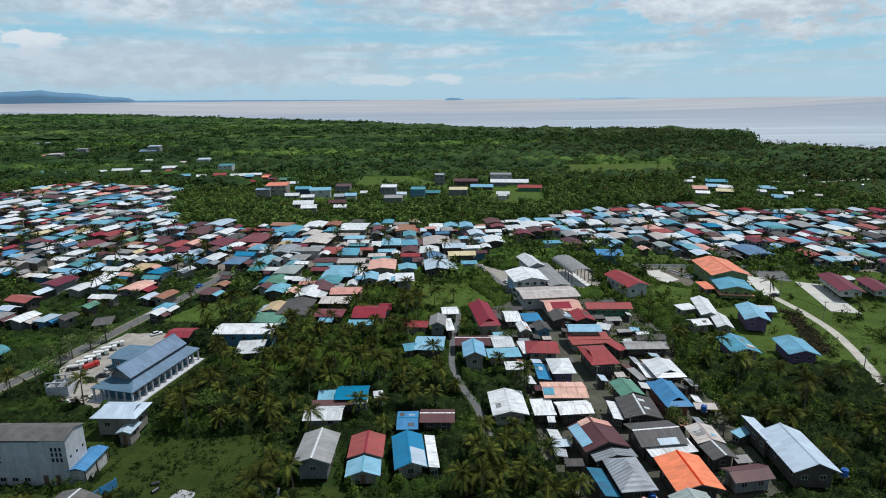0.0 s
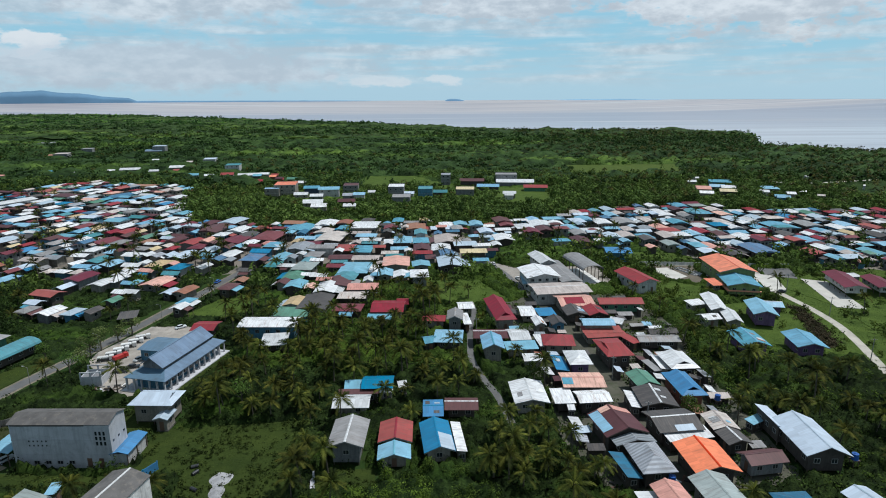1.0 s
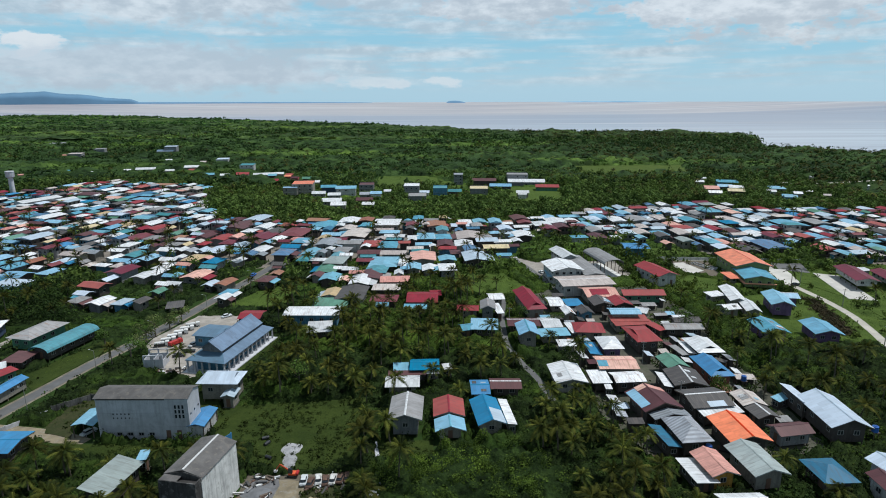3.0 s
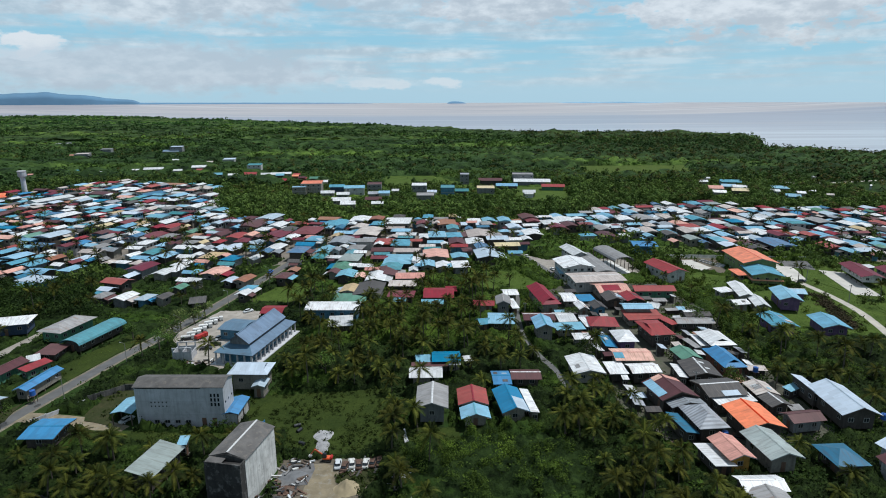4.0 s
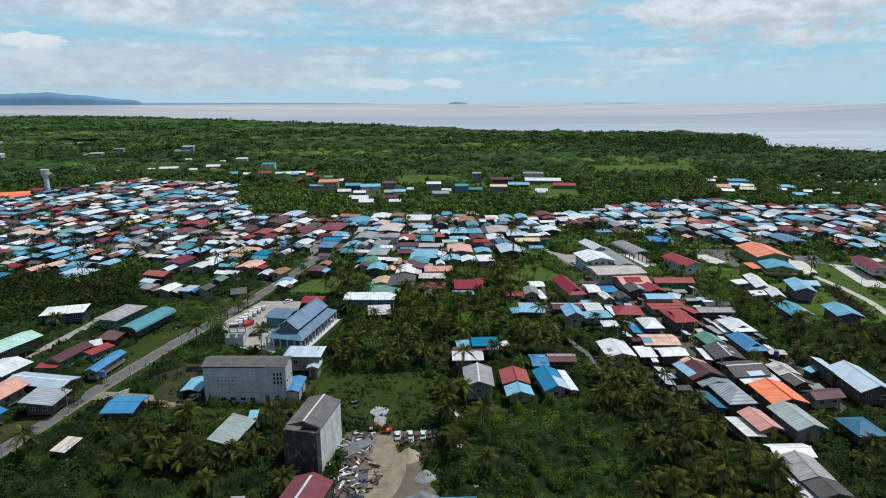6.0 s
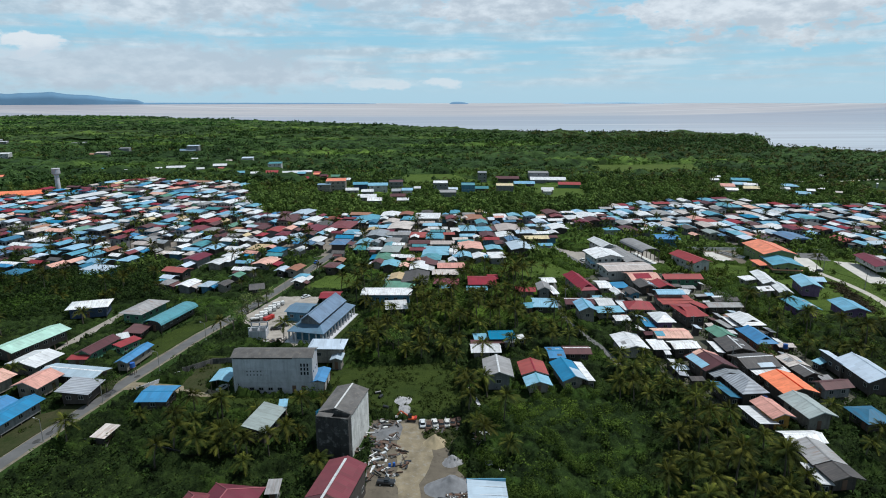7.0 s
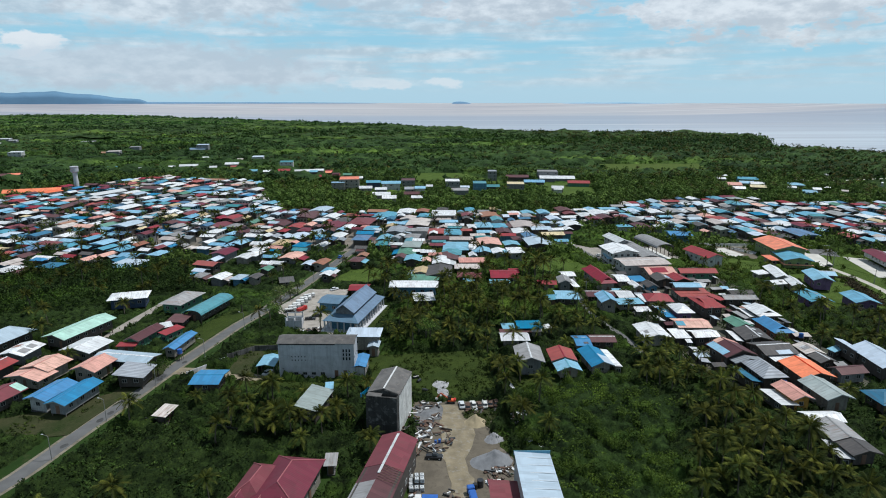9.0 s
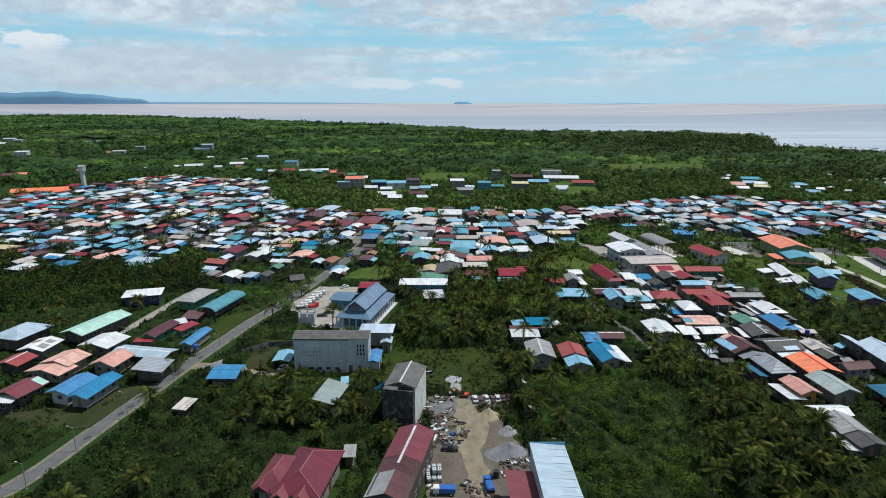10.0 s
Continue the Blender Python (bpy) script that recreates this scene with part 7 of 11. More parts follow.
massed(122.9, 263.3, 92, 9.1, 6.2, 2.9, 0.7, 'l', 'timber')
massed(-174.8, 272.7, -21, 5.5, 3.8, 3.2, 0.9, 'e', 'timber')
massed(-193.3, 263.2, 75, 5.5, 3.1, 2.9, 0.7, 'y', 'blue')
massed(73.7, 285.8, 91, 5.5, 3.2, 3.3, 0.8, 'i', 'timber')
massed(34.9, 297.3, 95, 10.4, 7.5, 3.3, 0.9, 'm', 'cream')
massed(182.2, 223.0, 93, 10.6, 6.2, 2.9, 0.9, 'l', 'grey')
massed(-123.5, 293.8, 166, 8.8, 5.2, 4.2, 0.8, 'i', 'white')
massed(-147.0, 286.3, 77, 6.0, 3.3, 3.2, 0.9, 'y', 'grey')
massed(-239.6, 234.3, 76, 8.2, 6.1, 3.1, 0.8, 'w', 'timber')
massed(-19.7, 306.2, 85, 8.8, 5.1, 3.5, 0.9, 'c', 'timber')
massed(-74.3, 304.3, -12, 10.2, 7.3, 3.1, 0.8, 's', 'grey')
massed(-221.9, 248.0, 73, 8.2, 6.2, 3.0, 0.8, 'w', 'cream')
massed(-35.8, 307.0, 82, 6.8, 5.9, 3.5, 0.8, 'k', 'white')
massed(134.7, 259.7, 89, 8.1, 5.7, 2.8, 0.8, 'm', 'grey')
massed(160.1, 242.8, 92, 7.5, 5.7, 4.2, 0.7, 'r', 'timber')
massed(143.7, 254.3, 92, 10.7, 7.5, 3.1, 0.8, 'w', 'blue')
massed(167.4, 237.9, 181, 5.9, 3.2, 3.2, 0.9, 'm', 'timber')
massed(-182.3, 273.6, 77, 7.3, 5.8, 3.3, 0.8, 'm', 'blue')
massed(-138.5, 292.3, 77, 6.2, 4.0, 2.9, 0.9, 'c', 'timber')
massed(63.3, 294.2, 92, 8.6, 6.2, 3.0, 0.8, 'w', 'timber')
massed(152.0, 251.3, 91, 11.0, 6.9, 3.0, 0.8, 'r', 'cream')
massed(192.8, 218.4, 182, 7.8, 6.0, 3.5, 0.8, 'u', 'timber')
massed(-232.6, 244.3, 73, 8.4, 5.7, 4.2, 0.9, 'u', 'grey')
massed(-168.8, 281.8, 69, 9.5, 6.3, 2.8, 0.9, 't', 'timber')
massed(-209.0, 260.7, -17, 6.6, 4.6, 3.3, 0.8, 'c', 'blue')
massed(-154.2, 288.2, 72, 9.9, 7.0, 2.9, 0.7, 'r', 'timber')
massed(106.4, 278.8, 94, 7.9, 7.1, 2.8, 0.8, 'q', 'timber')
massed(100.3, 281.7, 92, 4.2, 3.8, 3.0, 0.8, 'i', 'timber')
massed(-160.5, 286.2, 76, 6.9, 4.5, 3.0, 0.9, 'r', 'timber')
massed(-200.9, 266.4, 70, 11.9, 8.9, 4.0, 0.9, 'i', 'timber')
massed(45.7, 301.3, 3, 6.7, 4.3, 3.1, 0.7, 'w', 'blue')
massed(120.5, 273.3, 93, 7.4, 5.6, 2.9, 0.7, 'k', 'cream')
massed(74.6, 294.4, 93, 9.5, 6.5, 3.2, 0.8, 'i', 'grey')
massed(129.9, 269.4, 94, 9.8, 6.4, 3.0, 0.9, 'r', 'blue')
massed(159.2, 251.2, 89, 4.9, 3.8, 3.2, 0.9, 'w', 'grey')
massed(-179.4, 281.1, -18, 8.5, 6.8, 2.9, 0.8, 'l', 'timber')
massed(-247.2, 238.0, 77, 7.3, 6.0, 2.8, 0.9, 'w', 'blue')
massed(167.8, 245.6, 94, 10.0, 7.6, 2.9, 0.8, 'c', 'white')
massed(114.1, 279.1, 93, 11.2, 7.3, 2.9, 0.9, 'p', 'grey')
massed(87.1, 291.2, 91, 11.2, 7.3, 2.9, 0.7, 'w', 'cream')
massed(53.1, 302.7, 90, 9.6, 5.7, 3.1, 0.8, 'l', 'grey')
massed(-218.4, 259.9, 166, 8.8, 6.2, 4.2, 0.9, 'p', 'cream')
massed(185.4, 232.3, 1, 5.3, 4.0, 3.0, 0.7, 'l', 'timber')
massed(144.2, 263.1, 179, 8.3, 6.0, 2.9, 0.7, 'c', 'grey')
massed(136.3, 268.0, 94, 6.4, 4.6, 2.9, 0.8, 'v', 'white')
massed(200.6, 219.0, 94, 4.4, 3.3, 4.2, 0.7, 'r', 'blue')
massed(-150.2, 297.1, 74, 5.8, 4.4, 3.3, 0.7, 'q', 'timber')
massed(-131.1, 303.7, 73, 10.5, 6.3, 3.2, 0.9, 'e', 'timber')
massed(-242.5, 246.4, 162, 8.7, 6.1, 2.8, 0.8, 'u', 'blue')
massed(-108.0, 309.8, 74, 13.4, 8.9, 4.0, 0.7, 'i', 'timber')
massed(174.6, 246.1, 93, 6.2, 4.4, 3.4, 0.7, 'r', 'white')
massed(193.7, 230.2, 184, 9.6, 6.4, 4.2, 0.7, 'l', 'timber')
massed(179.5, 242.5, 93, 5.9, 4.4, 2.8, 0.8, 'g', 'timber')
massed(-119.7, 308.6, 76, 10.8, 5.8, 3.1, 0.8, 'm', 'timber')
massed(64.3, 304.8, 2, 10.5, 6.8, 2.7, 0.7, 'l', 'timber')
massed(80.5, 299.9, 92, 11.0, 7.2, 2.9, 0.9, 'c', 'cream')
massed(-197.9, 278.7, 165, 10.7, 7.5, 4.2, 0.9, 'k', 'timber')
massed(-213.7, 270.2, 75, 9.3, 7.0, 3.2, 0.9, 'n', 'cream')
massed(165.3, 256.1, 94, 8.2, 5.9, 2.8, 0.9, 'k', 'timber')
massed(-177.5, 290.0, 78, 8.9, 5.6, 3.0, 0.9, 'c', 'timber')
massed(106.6, 290.7, 92, 4.6, 3.7, 3.1, 0.8, 'w', 'timber')
massed(188.3, 238.9, 91, 5.2, 4.1, 2.8, 0.7, 'w', 'timber')
massed(99.3, 294.3, 91, 13.0, 9.1, 2.8, 0.8, 'g', 'grey')
massed(123.3, 283.0, 93, 8.9, 7.2, 4.2, 0.9, 'c', 'timber')
massed(201.2, 227.3, 92, 4.7, 3.7, 2.7, 0.8, 'u', 'timber')
massed(155.7, 264.0, 93, 5.6, 5.0, 3.1, 0.9, 'w', 'timber')
massed(-229.6, 261.5, 72, 9.0, 7.2, 4.0, 0.9, 'd', 'cream')
massed(-221.4, 267.1, 75, 4.2, 3.6, 2.7, 0.7, 'w', 'grey')
massed(-161.1, 299.4, 74, 10.2, 7.4, 3.2, 0.9, 'w', 'timber')
massed(133.9, 280.4, 92, 10.0, 6.5, 3.0, 0.7, 'w', 'timber')
massed(-125.2, 312.7, 77, 7.0, 4.9, 2.7, 0.8, 'b', 'grey')
massed(175.1, 254.3, 92, 6.4, 4.6, 3.0, 0.8, 'w', 'blue')
massed(181.6, 249.5, 181, 4.7, 3.5, 2.7, 0.8, 'm', 'timber')
massed(106.0, 296.2, 95, 5.0, 3.0, 2.8, 0.9, 'i', 'timber')
massed(142.3, 277.5, 92, 8.0, 7.0, 4.2, 0.9, 'b', 'timber')
massed(161.0, 265.5, 89, 5.5, 3.7, 3.2, 0.8, 'e', 'timber')
massed(112.5, 293.4, 94, 8.1, 5.1, 3.0, 0.8, 'd', 'grey')
massed(-198.3, 285.6, 165, 5.7, 3.6, 4.2, 0.9, 'w', 'blue')
massed(-150.1, 307.0, 72, 11.4, 8.8, 3.3, 0.8, 'c', 'cream')
massed(-250.9, 251.3, 75, 9.5, 6.7, 3.1, 0.7, 'i', 'blue')
massed(93.0, 302.6, 93, 6.0, 4.4, 3.1, 0.9, 'u', 'timber')
massed(-136.3, 312.1, 75, 9.4, 5.2, 3.0, 0.9, 'w', 'white')
massed(-204.8, 283.3, 75, 4.6, 3.1, 2.6, 0.8, 'w', 'timber')
massed(188.6, 246.4, 4, 6.1, 4.0, 3.3, 0.7, 'e', 'cream')
massed(72.0, 312.3, 179, 6.9, 6.1, 2.8, 0.7, 'g', 'timber')
massed(149.3, 276.5, 93, 9.7, 6.0, 2.7, 0.9, 'w', 'blue')
massed(-258.8, 248.0, 166, 4.3, 3.3, 3.1, 0.8, 'w', 'cream')
massed(-236.8, 265.1, 74, 8.0, 6.5, 3.0, 0.7, 'w', 'blue')
massed(155.1, 273.2, 89, 5.3, 3.8, 2.6, 0.8, 'k', 'timber')
massed(168.0, 264.9, 179, 7.8, 5.5, 4.2, 0.7, 't', 'white')
massed(81.0, 310.4, 182, 7.6, 4.7, 4.2, 0.9, 'i', 'timber')
massed(-191.2, 293.5, 70, 8.7, 5.9, 3.1, 0.8, 'y', 'cream')
massed(-176.6, 300.5, 72, 8.7, 6.7, 2.9, 0.7, 'y', 'grey')
massed(-216.5, 280.1, 74, 6.8, 6.2, 3.1, 0.8, 'm', 'timber')
massed(200.1, 240.3, 94, 10.7, 5.7, 2.7, 0.8, 'm', 'white')
massed(208.7, 234.1, 89, 8.2, 7.2, 3.1, 0.7, 'e', 'grey')
massed(-224.8, 276.8, 74, 10.4, 5.6, 2.8, 0.8, 'w', 'timber')
massed(122.1, 295.6, 93, 7.4, 5.3, 2.8, 0.8, 'i', 'cream')
massed(161.8, 272.9, 92, 7.8, 5.7, 2.9, 0.9, 'c', 'timber')
massed(130.0, 292.1, 92, 8.6, 5.6, 3.0, 0.7, 'k', 'timber')
massed(-199.3, 292.4, 75, 6.6, 3.9, 3.5, 0.7, 'c', 'blue')
massed(112.7, 300.8, 182, 7.4, 4.0, 2.9, 0.9, 'g', 'timber')
massed(187.7, 255.8, 93, 7.3, 5.8, 2.9, 0.8, 'i', 'timber')
massed(-137.1, 319.6, 164, 4.3, 3.0, 3.4, 0.7, 'i', 'white')
massed(138.7, 289.2, 182, 8.2, 5.3, 2.8, 0.8, 'm', 'grey')
massed(181.5, 260.8, 90, 5.8, 4.9, 3.0, 0.8, 'e', 'white')
massed(-210.8, 288.3, 70, 6.4, 4.8, 3.3, 0.9, 'w', 'white')
massed(-249.1, 263.6, 77, 5.9, 5.2, 2.7, 0.9, 'e', 'timber')
massed(-183.6, 303.4, 77, 9.9, 6.0, 3.1, 0.9, 'e', 'timber')
massed(-144.3, 318.7, 76, 9.1, 5.9, 4.0, 0.7, 'w', 'cream')
massed(89.1, 313.6, 92, 8.3, 5.7, 2.7, 0.7, 'e', 'white')
massed(98.2, 310.8, 92, 10.0, 5.7, 2.9, 0.9, 'l', 'timber')
massed(-236.2, 274.5, 75, 8.2, 5.4, 4.2, 0.8, 's', 'blue')
massed(111.0, 305.7, 94, 4.0, 2.9, 3.2, 0.7, 'u', 'grey')
massed(-257.9, 258.8, 77, 7.6, 6.7, 3.2, 0.8, 'c', 'white')
massed(109.0, 307.1, 92, 4.9, 3.2, 3.2, 0.9, 'u', 'cream')
massed(-204.9, 294.5, 71, 8.4, 5.9, 3.2, 0.7, 'c', 'grey')
massed(80.7, 318.3, 90, 8.4, 6.0, 3.2, 0.9, 'd', 'timber')
massed(158.3, 281.3, 95, 6.9, 5.5, 4.2, 0.7, 'w', 'timber')
massed(127.5, 299.3, 94, 5.3, 3.3, 3.0, 0.8, 'w', 'grey')
massed(-156.9, 317.5, 78, 6.9, 4.5, 2.8, 0.9, 'r', 'white')
massed(149.7, 287.7, 94, 10.4, 7.1, 2.8, 0.7, 'd', 'white')
massed(119.9, 304.0, 89, 7.3, 3.9, 4.2, 0.7, 'i', 'timber')
massed(-163.1, 315.6, 75, 5.1, 4.0, 2.8, 0.9, 'g', 'timber')
massed(196.8, 255.9, 95, 9.7, 5.0, 2.8, 0.9, 'y', 'timber')
massed(-221.9, 288.3, 75, 6.0, 4.6, 3.2, 0.7, 'w', 'cream')
massed(211.7, 243.1, 90, 5.3, 3.9, 2.9, 0.9, 'k', 'blue')
massed(-170.6, 314.3, -18, 9.7, 7.6, 3.3, 0.8, 'l', 'white')
massed(-194.3, 304.5, 77, 9.0, 5.5, 4.2, 0.9, 'w', 'grey')
massed(218.3, 238.3, 91, 9.8, 5.4, 3.1, 0.7, 'l', 'timber')
massed(188.9, 264.5, 94, 8.6, 6.7, 2.7, 0.8, 'c', 'timber')
massed(-264.9, 259.7, 165, 6.1, 5.0, 4.2, 0.9, 'r', 'timber')
massed(174.1, 275.8, 92, 14.1, 11.2, 3.0, 0.8, 'c', 'timber')
massed(104.1, 314.6, 94, 7.6, 4.9, 2.8, 0.8, 'd', 'timber')
massed(163.8, 283.0, 92, 5.5, 4.0, 3.1, 0.7, 'w', 'blue')
massed(-217.5, 293.4, 164, 8.6, 4.7, 3.4, 0.8, 'r', 'grey')
massed(-253.4, 269.7, 77, 7.5, 4.8, 3.3, 0.7, 'm', 'timber')
massed(-183.2, 311.8, 167, 7.9, 5.0, 3.6, 0.7, 'q', 'timber')
massed(-235.0, 283.5, 73, 4.8, 3.9, 2.8, 0.7, 'i', 'timber')
massed(136.7, 300.7, 94, 7.8, 5.8, 4.2, 0.9, 'g', 'white')
massed(207.0, 251.6, 91, 10.1, 7.2, 2.9, 0.9, 'k', 'grey')
massed(86.9, 323.3, 92, 5.9, 5.0, 3.4, 0.8, 'r', 'grey')
massed(-162.7, 322.5, 165, 7.8, 6.4, 4.2, 0.9, 't', 'timber')
massed(93.2, 322.4, 94, 7.0, 5.4, 2.9, 0.9, 't', 'timber')
massed(147.9, 296.7, 2, 6.2, 4.0, 2.8, 0.8, 'd', 'grey')
massed(117.5, 313.6, 90, 8.7, 5.8, 2.9, 0.8, 'w', 'timber')
massed(-142.5, 331.0, 76, 8.6, 6.5, 3.5, 0.8, 'l', 'timber')
massed(-243.1, 282.4, 70, 9.5, 6.5, 2.9, 0.9, 'g', 'timber')
massed(158.9, 291.7, 92, 9.9, 7.6, 3.2, 0.7, 'i', 'white')
massed(-260.7, 269.9, 74, 8.1, 7.4, 3.5, 0.9, 'e', 'blue')
massed(-152.2, 328.5, 72, 6.2, 4.0, 2.9, 0.9, 'w', 'timber')
massed(-201.6, 307.9, 71, 11.6, 8.2, 3.0, 0.7, 'd', 'cream')
massed(128.2, 310.8, 90, 11.3, 9.0, 3.3, 0.7, 'w', 'cream')
massed(-230.7, 293.8, 68, 6.3, 4.0, 2.7, 0.8, 'p', 'grey')
massed(145.5, 303.0, 182, 9.2, 5.8, 4.2, 0.8, 'c', 'timber')
massed(221.1, 248.0, 183, 7.7, 7.2, 3.4, 0.7, 'l', 'timber')
massed(138.0, 308.0, 181, 4.7, 3.5, 4.2, 0.9, 'd', 'grey')
massed(182.0, 280.9, 95, 4.4, 3.2, 3.2, 0.7, 'w', 'white')
massed(-172.8, 324.5, 166, 7.8, 6.5, 2.9, 0.7, 'u', 'grey')
massed(-269.6, 267.8, 74, 8.7, 5.3, 2.7, 0.9, 'w', 'grey')
massed(167.3, 291.4, 92, 9.3, 5.8, 3.0, 0.9, 'w', 'white')
massed(188.9, 276.4, 89, 12.0, 8.1, 3.0, 0.8, 'g', 'timber')
massed(199.8, 268.5, 93, 9.4, 6.7, 3.2, 0.7, 'w', 'blue')
massed(-226.9, 298.8, 70, 5.8, 4.3, 3.1, 0.7, 'p', 'timber')
massed(102.1, 327.1, 93, 10.2, 5.8, 2.9, 0.9, 'i', 'grey')
massed(111.0, 323.5, 183, 9.4, 5.4, 4.2, 0.7, 'r', 'cream')
massed(-221.8, 303.8, 165, 8.7, 5.2, 3.3, 0.8, 'm', 'timber')
massed(206.8, 265.2, 89, 8.2, 5.8, 3.1, 0.7, 'w', 'timber')
massed(213.4, 259.6, 95, 5.2, 3.9, 2.9, 0.8, 'w', 'timber')
massed(-254.8, 282.9, 74, 7.4, 6.3, 3.0, 0.9, 'g', 'white')
massed(177.9, 288.1, 184, 9.5, 5.6, 4.2, 0.8, 'd', 'timber')
massed(-197.2, 318.1, 69, 5.1, 4.0, 2.8, 0.8, 'u', 'cream')
massed(-239.6, 294.3, 167, 8.6, 6.8, 2.9, 0.8, 'b', 'grey')
massed(-216.1, 310.1, -18, 9.1, 7.0, 2.8, 0.8, 'l', 'cream')
massed(218.9, 258.5, 91, 9.0, 5.9, 2.7, 0.8, 'g', 'cream')
massed(-162.9, 334.5, -15, 9.3, 5.9, 3.0, 0.8, 'm', 'timber')
massed(-268.7, 276.3, 164, 7.9, 6.1, 4.2, 0.8, 'w', 'timber')
massed(138.0, 316.5, 92, 8.3, 5.8, 4.2, 0.8, 'm', 'timber')
massed(198.2, 278.3, 93, 5.5, 3.9, 4.2, 0.7, 'q', 'timber')
massed(-179.2, 330.3, 76, 9.6, 5.8, 3.1, 0.8, 'd', 'timber')
massed(-231.0, 304.5, 76, 5.8, 4.0, 3.0, 0.8, 'w', 'timber')
massed(159.8, 305.2, 93, 9.1, 6.3, 3.2, 0.7, 'p', 'grey')
massed(-152.3, 340.8, 76, 6.8, 6.3, 2.8, 0.7, 'i', 'blue')
massed(186.8, 287.9, 94, 5.1, 4.0, 3.3, 0.9, 'r', 'grey')
massed(-190.8, 326.6, 168, 9.1, 7.0, 3.3, 0.8, 'i', 'blue')
massed(214.4, 267.1, 89, 5.6, 3.3, 3.2, 0.7, 'm', 'timber')
massed(-206.9, 319.7, 72, 5.5, 5.0, 4.2, 0.8, 'w', 'grey')
massed(122.9, 326.5, 94, 7.9, 6.7, 2.8, 0.9, 'g', 'timber')
massed(174.8, 297.8, 93, 9.7, 6.5, 3.0, 0.8, 'i', 'grey')
massed(-225.2, 309.9, 77, 4.2, 4.1, 3.2, 0.9, 'u', 'timber')
massed(149.5, 313.8, 91, 13.6, 10.8, 3.0, 0.8, 't', 'timber')
massed(130.7, 324.0, 93, 8.4, 5.1, 2.7, 0.7, 'w', 'white')
massed(207.8, 275.0, 89, 9.7, 7.0, 3.1, 0.8, 'l', 'grey')
massed(-248.0, 297.3, 73, 8.6, 5.8, 3.0, 0.9, 'l', 'grey')
massed(-276.8, 277.0, 72, 8.9, 5.7, 3.2, 0.8, 'm', 'blue')
massed(-260.8, 290.3, 76, 7.0, 5.5, 4.2, 0.8, 'i', 'grey')
massed(115.0, 333.5, 93, 8.1, 6.7, 2.8, 0.7, 'm', 'blue')
massed(-199.3, 327.3, 77, 8.1, 6.7, 3.0, 0.8, 'g', 'grey')
massed(191.2, 290.7, 89, 4.3, 3.7, 4.2, 0.7, 'r', 'cream')
massed(229.3, 259.3, 93, 8.5, 5.9, 3.3, 0.8, 'w', 'grey')
massed(-173.5, 338.8, 73, 8.8, 5.5, 4.2, 0.9, 'g', 'white')
massed(-149.4, 348.3, 74, 6.5, 5.2, 2.8, 0.8, 'w', 'grey')
massed(138.4, 325.7, 89, 7.2, 5.3, 2.7, 0.7, 'c', 'grey')
massed(170.5, 307.6, 94, 7.1, 4.5, 3.1, 0.8, 'c', 'timber')
massed(-237.4, 309.7, 74, 8.1, 6.4, 3.2, 0.8, 'w', 'blue')
massed(220.0, 271.1, 95, 10.3, 6.6, 2.8, 0.7, 'r', 'grey')
massed(165.6, 311.3, 91, 5.4, 4.0, 3.6, 0.7, 't', 'timber')
massed(-267.7, 289.8, 74, 8.7, 6.4, 2.9, 0.7, 'i', 'timber')
massed(-220.0, 321.0, 77, 4.7, 3.3, 2.8, 0.7, 'e', 'grey')
massed(184.6, 300.2, 94, 8.0, 5.1, 2.8, 0.7, 'g', 'timber')
massed(202.5, 287.6, 91, 8.6, 7.1, 4.2, 0.9, 'i', 'timber')
massed(-188.4, 337.2, 74, 8.7, 7.0, 3.0, 0.8, 'e', 'grey')
massed(-255.6, 300.9, -20, 9.1, 6.0, 3.1, 0.7, 'm', 'white')
massed(123.6, 336.4, 92, 6.2, 4.6, 3.4, 0.7, 'u', 'white')
massed(144.4, 326.8, 95, 7.5, 4.0, 3.4, 0.7, 'r', 'grey')
massed(-212.6, 327.9, 71, 10.4, 6.9, 2.7, 0.9, 'r', 'timber')
massed(209.8, 284.5, 90, 8.2, 6.6, 2.8, 0.8, 'm', 'white')
massed(230.3, 267.2, 184, 7.7, 5.7, 4.2, 0.8, 'l', 'cream')
massed(-162.1, 349.8, 75, 11.9, 8.1, 2.9, 0.9, 'w', 'white')
massed(149.1, 325.4, 89, 5.8, 3.1, 3.2, 0.9, 'e', 'timber')
massed(193.2, 298.8, 90, 9.8, 6.8, 2.8, 0.7, 'b', 'blue')
massed(161.8, 319.3, 90, 9.4, 6.7, 3.0, 0.9, 'd', 'timber')
massed(-276.9, 289.7, 77, 8.0, 4.7, 4.2, 0.7, 'k', 'white')
massed(-227.3, 322.7, 73, 14.3, 9.3, 3.1, 0.9, 'w', 'timber')
massed(-204.2, 335.6, 72, 8.1, 5.5, 2.8, 0.7, 'y', 'blue')
massed(-194.0, 340.4, 72, 7.3, 4.5, 3.0, 0.7, 'w', 'grey')
massed(132.6, 336.9, 93, 8.5, 5.4, 3.6, 0.9, 'w', 'white')
massed(238.4, 264.3, 93, 8.6, 6.1, 3.3, 0.7, 'g', 'timber')
massed(181.5, 309.8, 183, 6.7, 5.0, 3.0, 0.8, 'w', 'blue')
massed(-248.0, 312.5, -20, 6.5, 4.1, 2.7, 0.7, 'p', 'timber')
massed(172.4, 316.3, 181, 7.1, 6.4, 3.1, 0.7, 'w', 'timber')
massed(-262.5, 303.5, 166, 4.3, 3.3, 2.8, 0.8, 'e', 'grey')
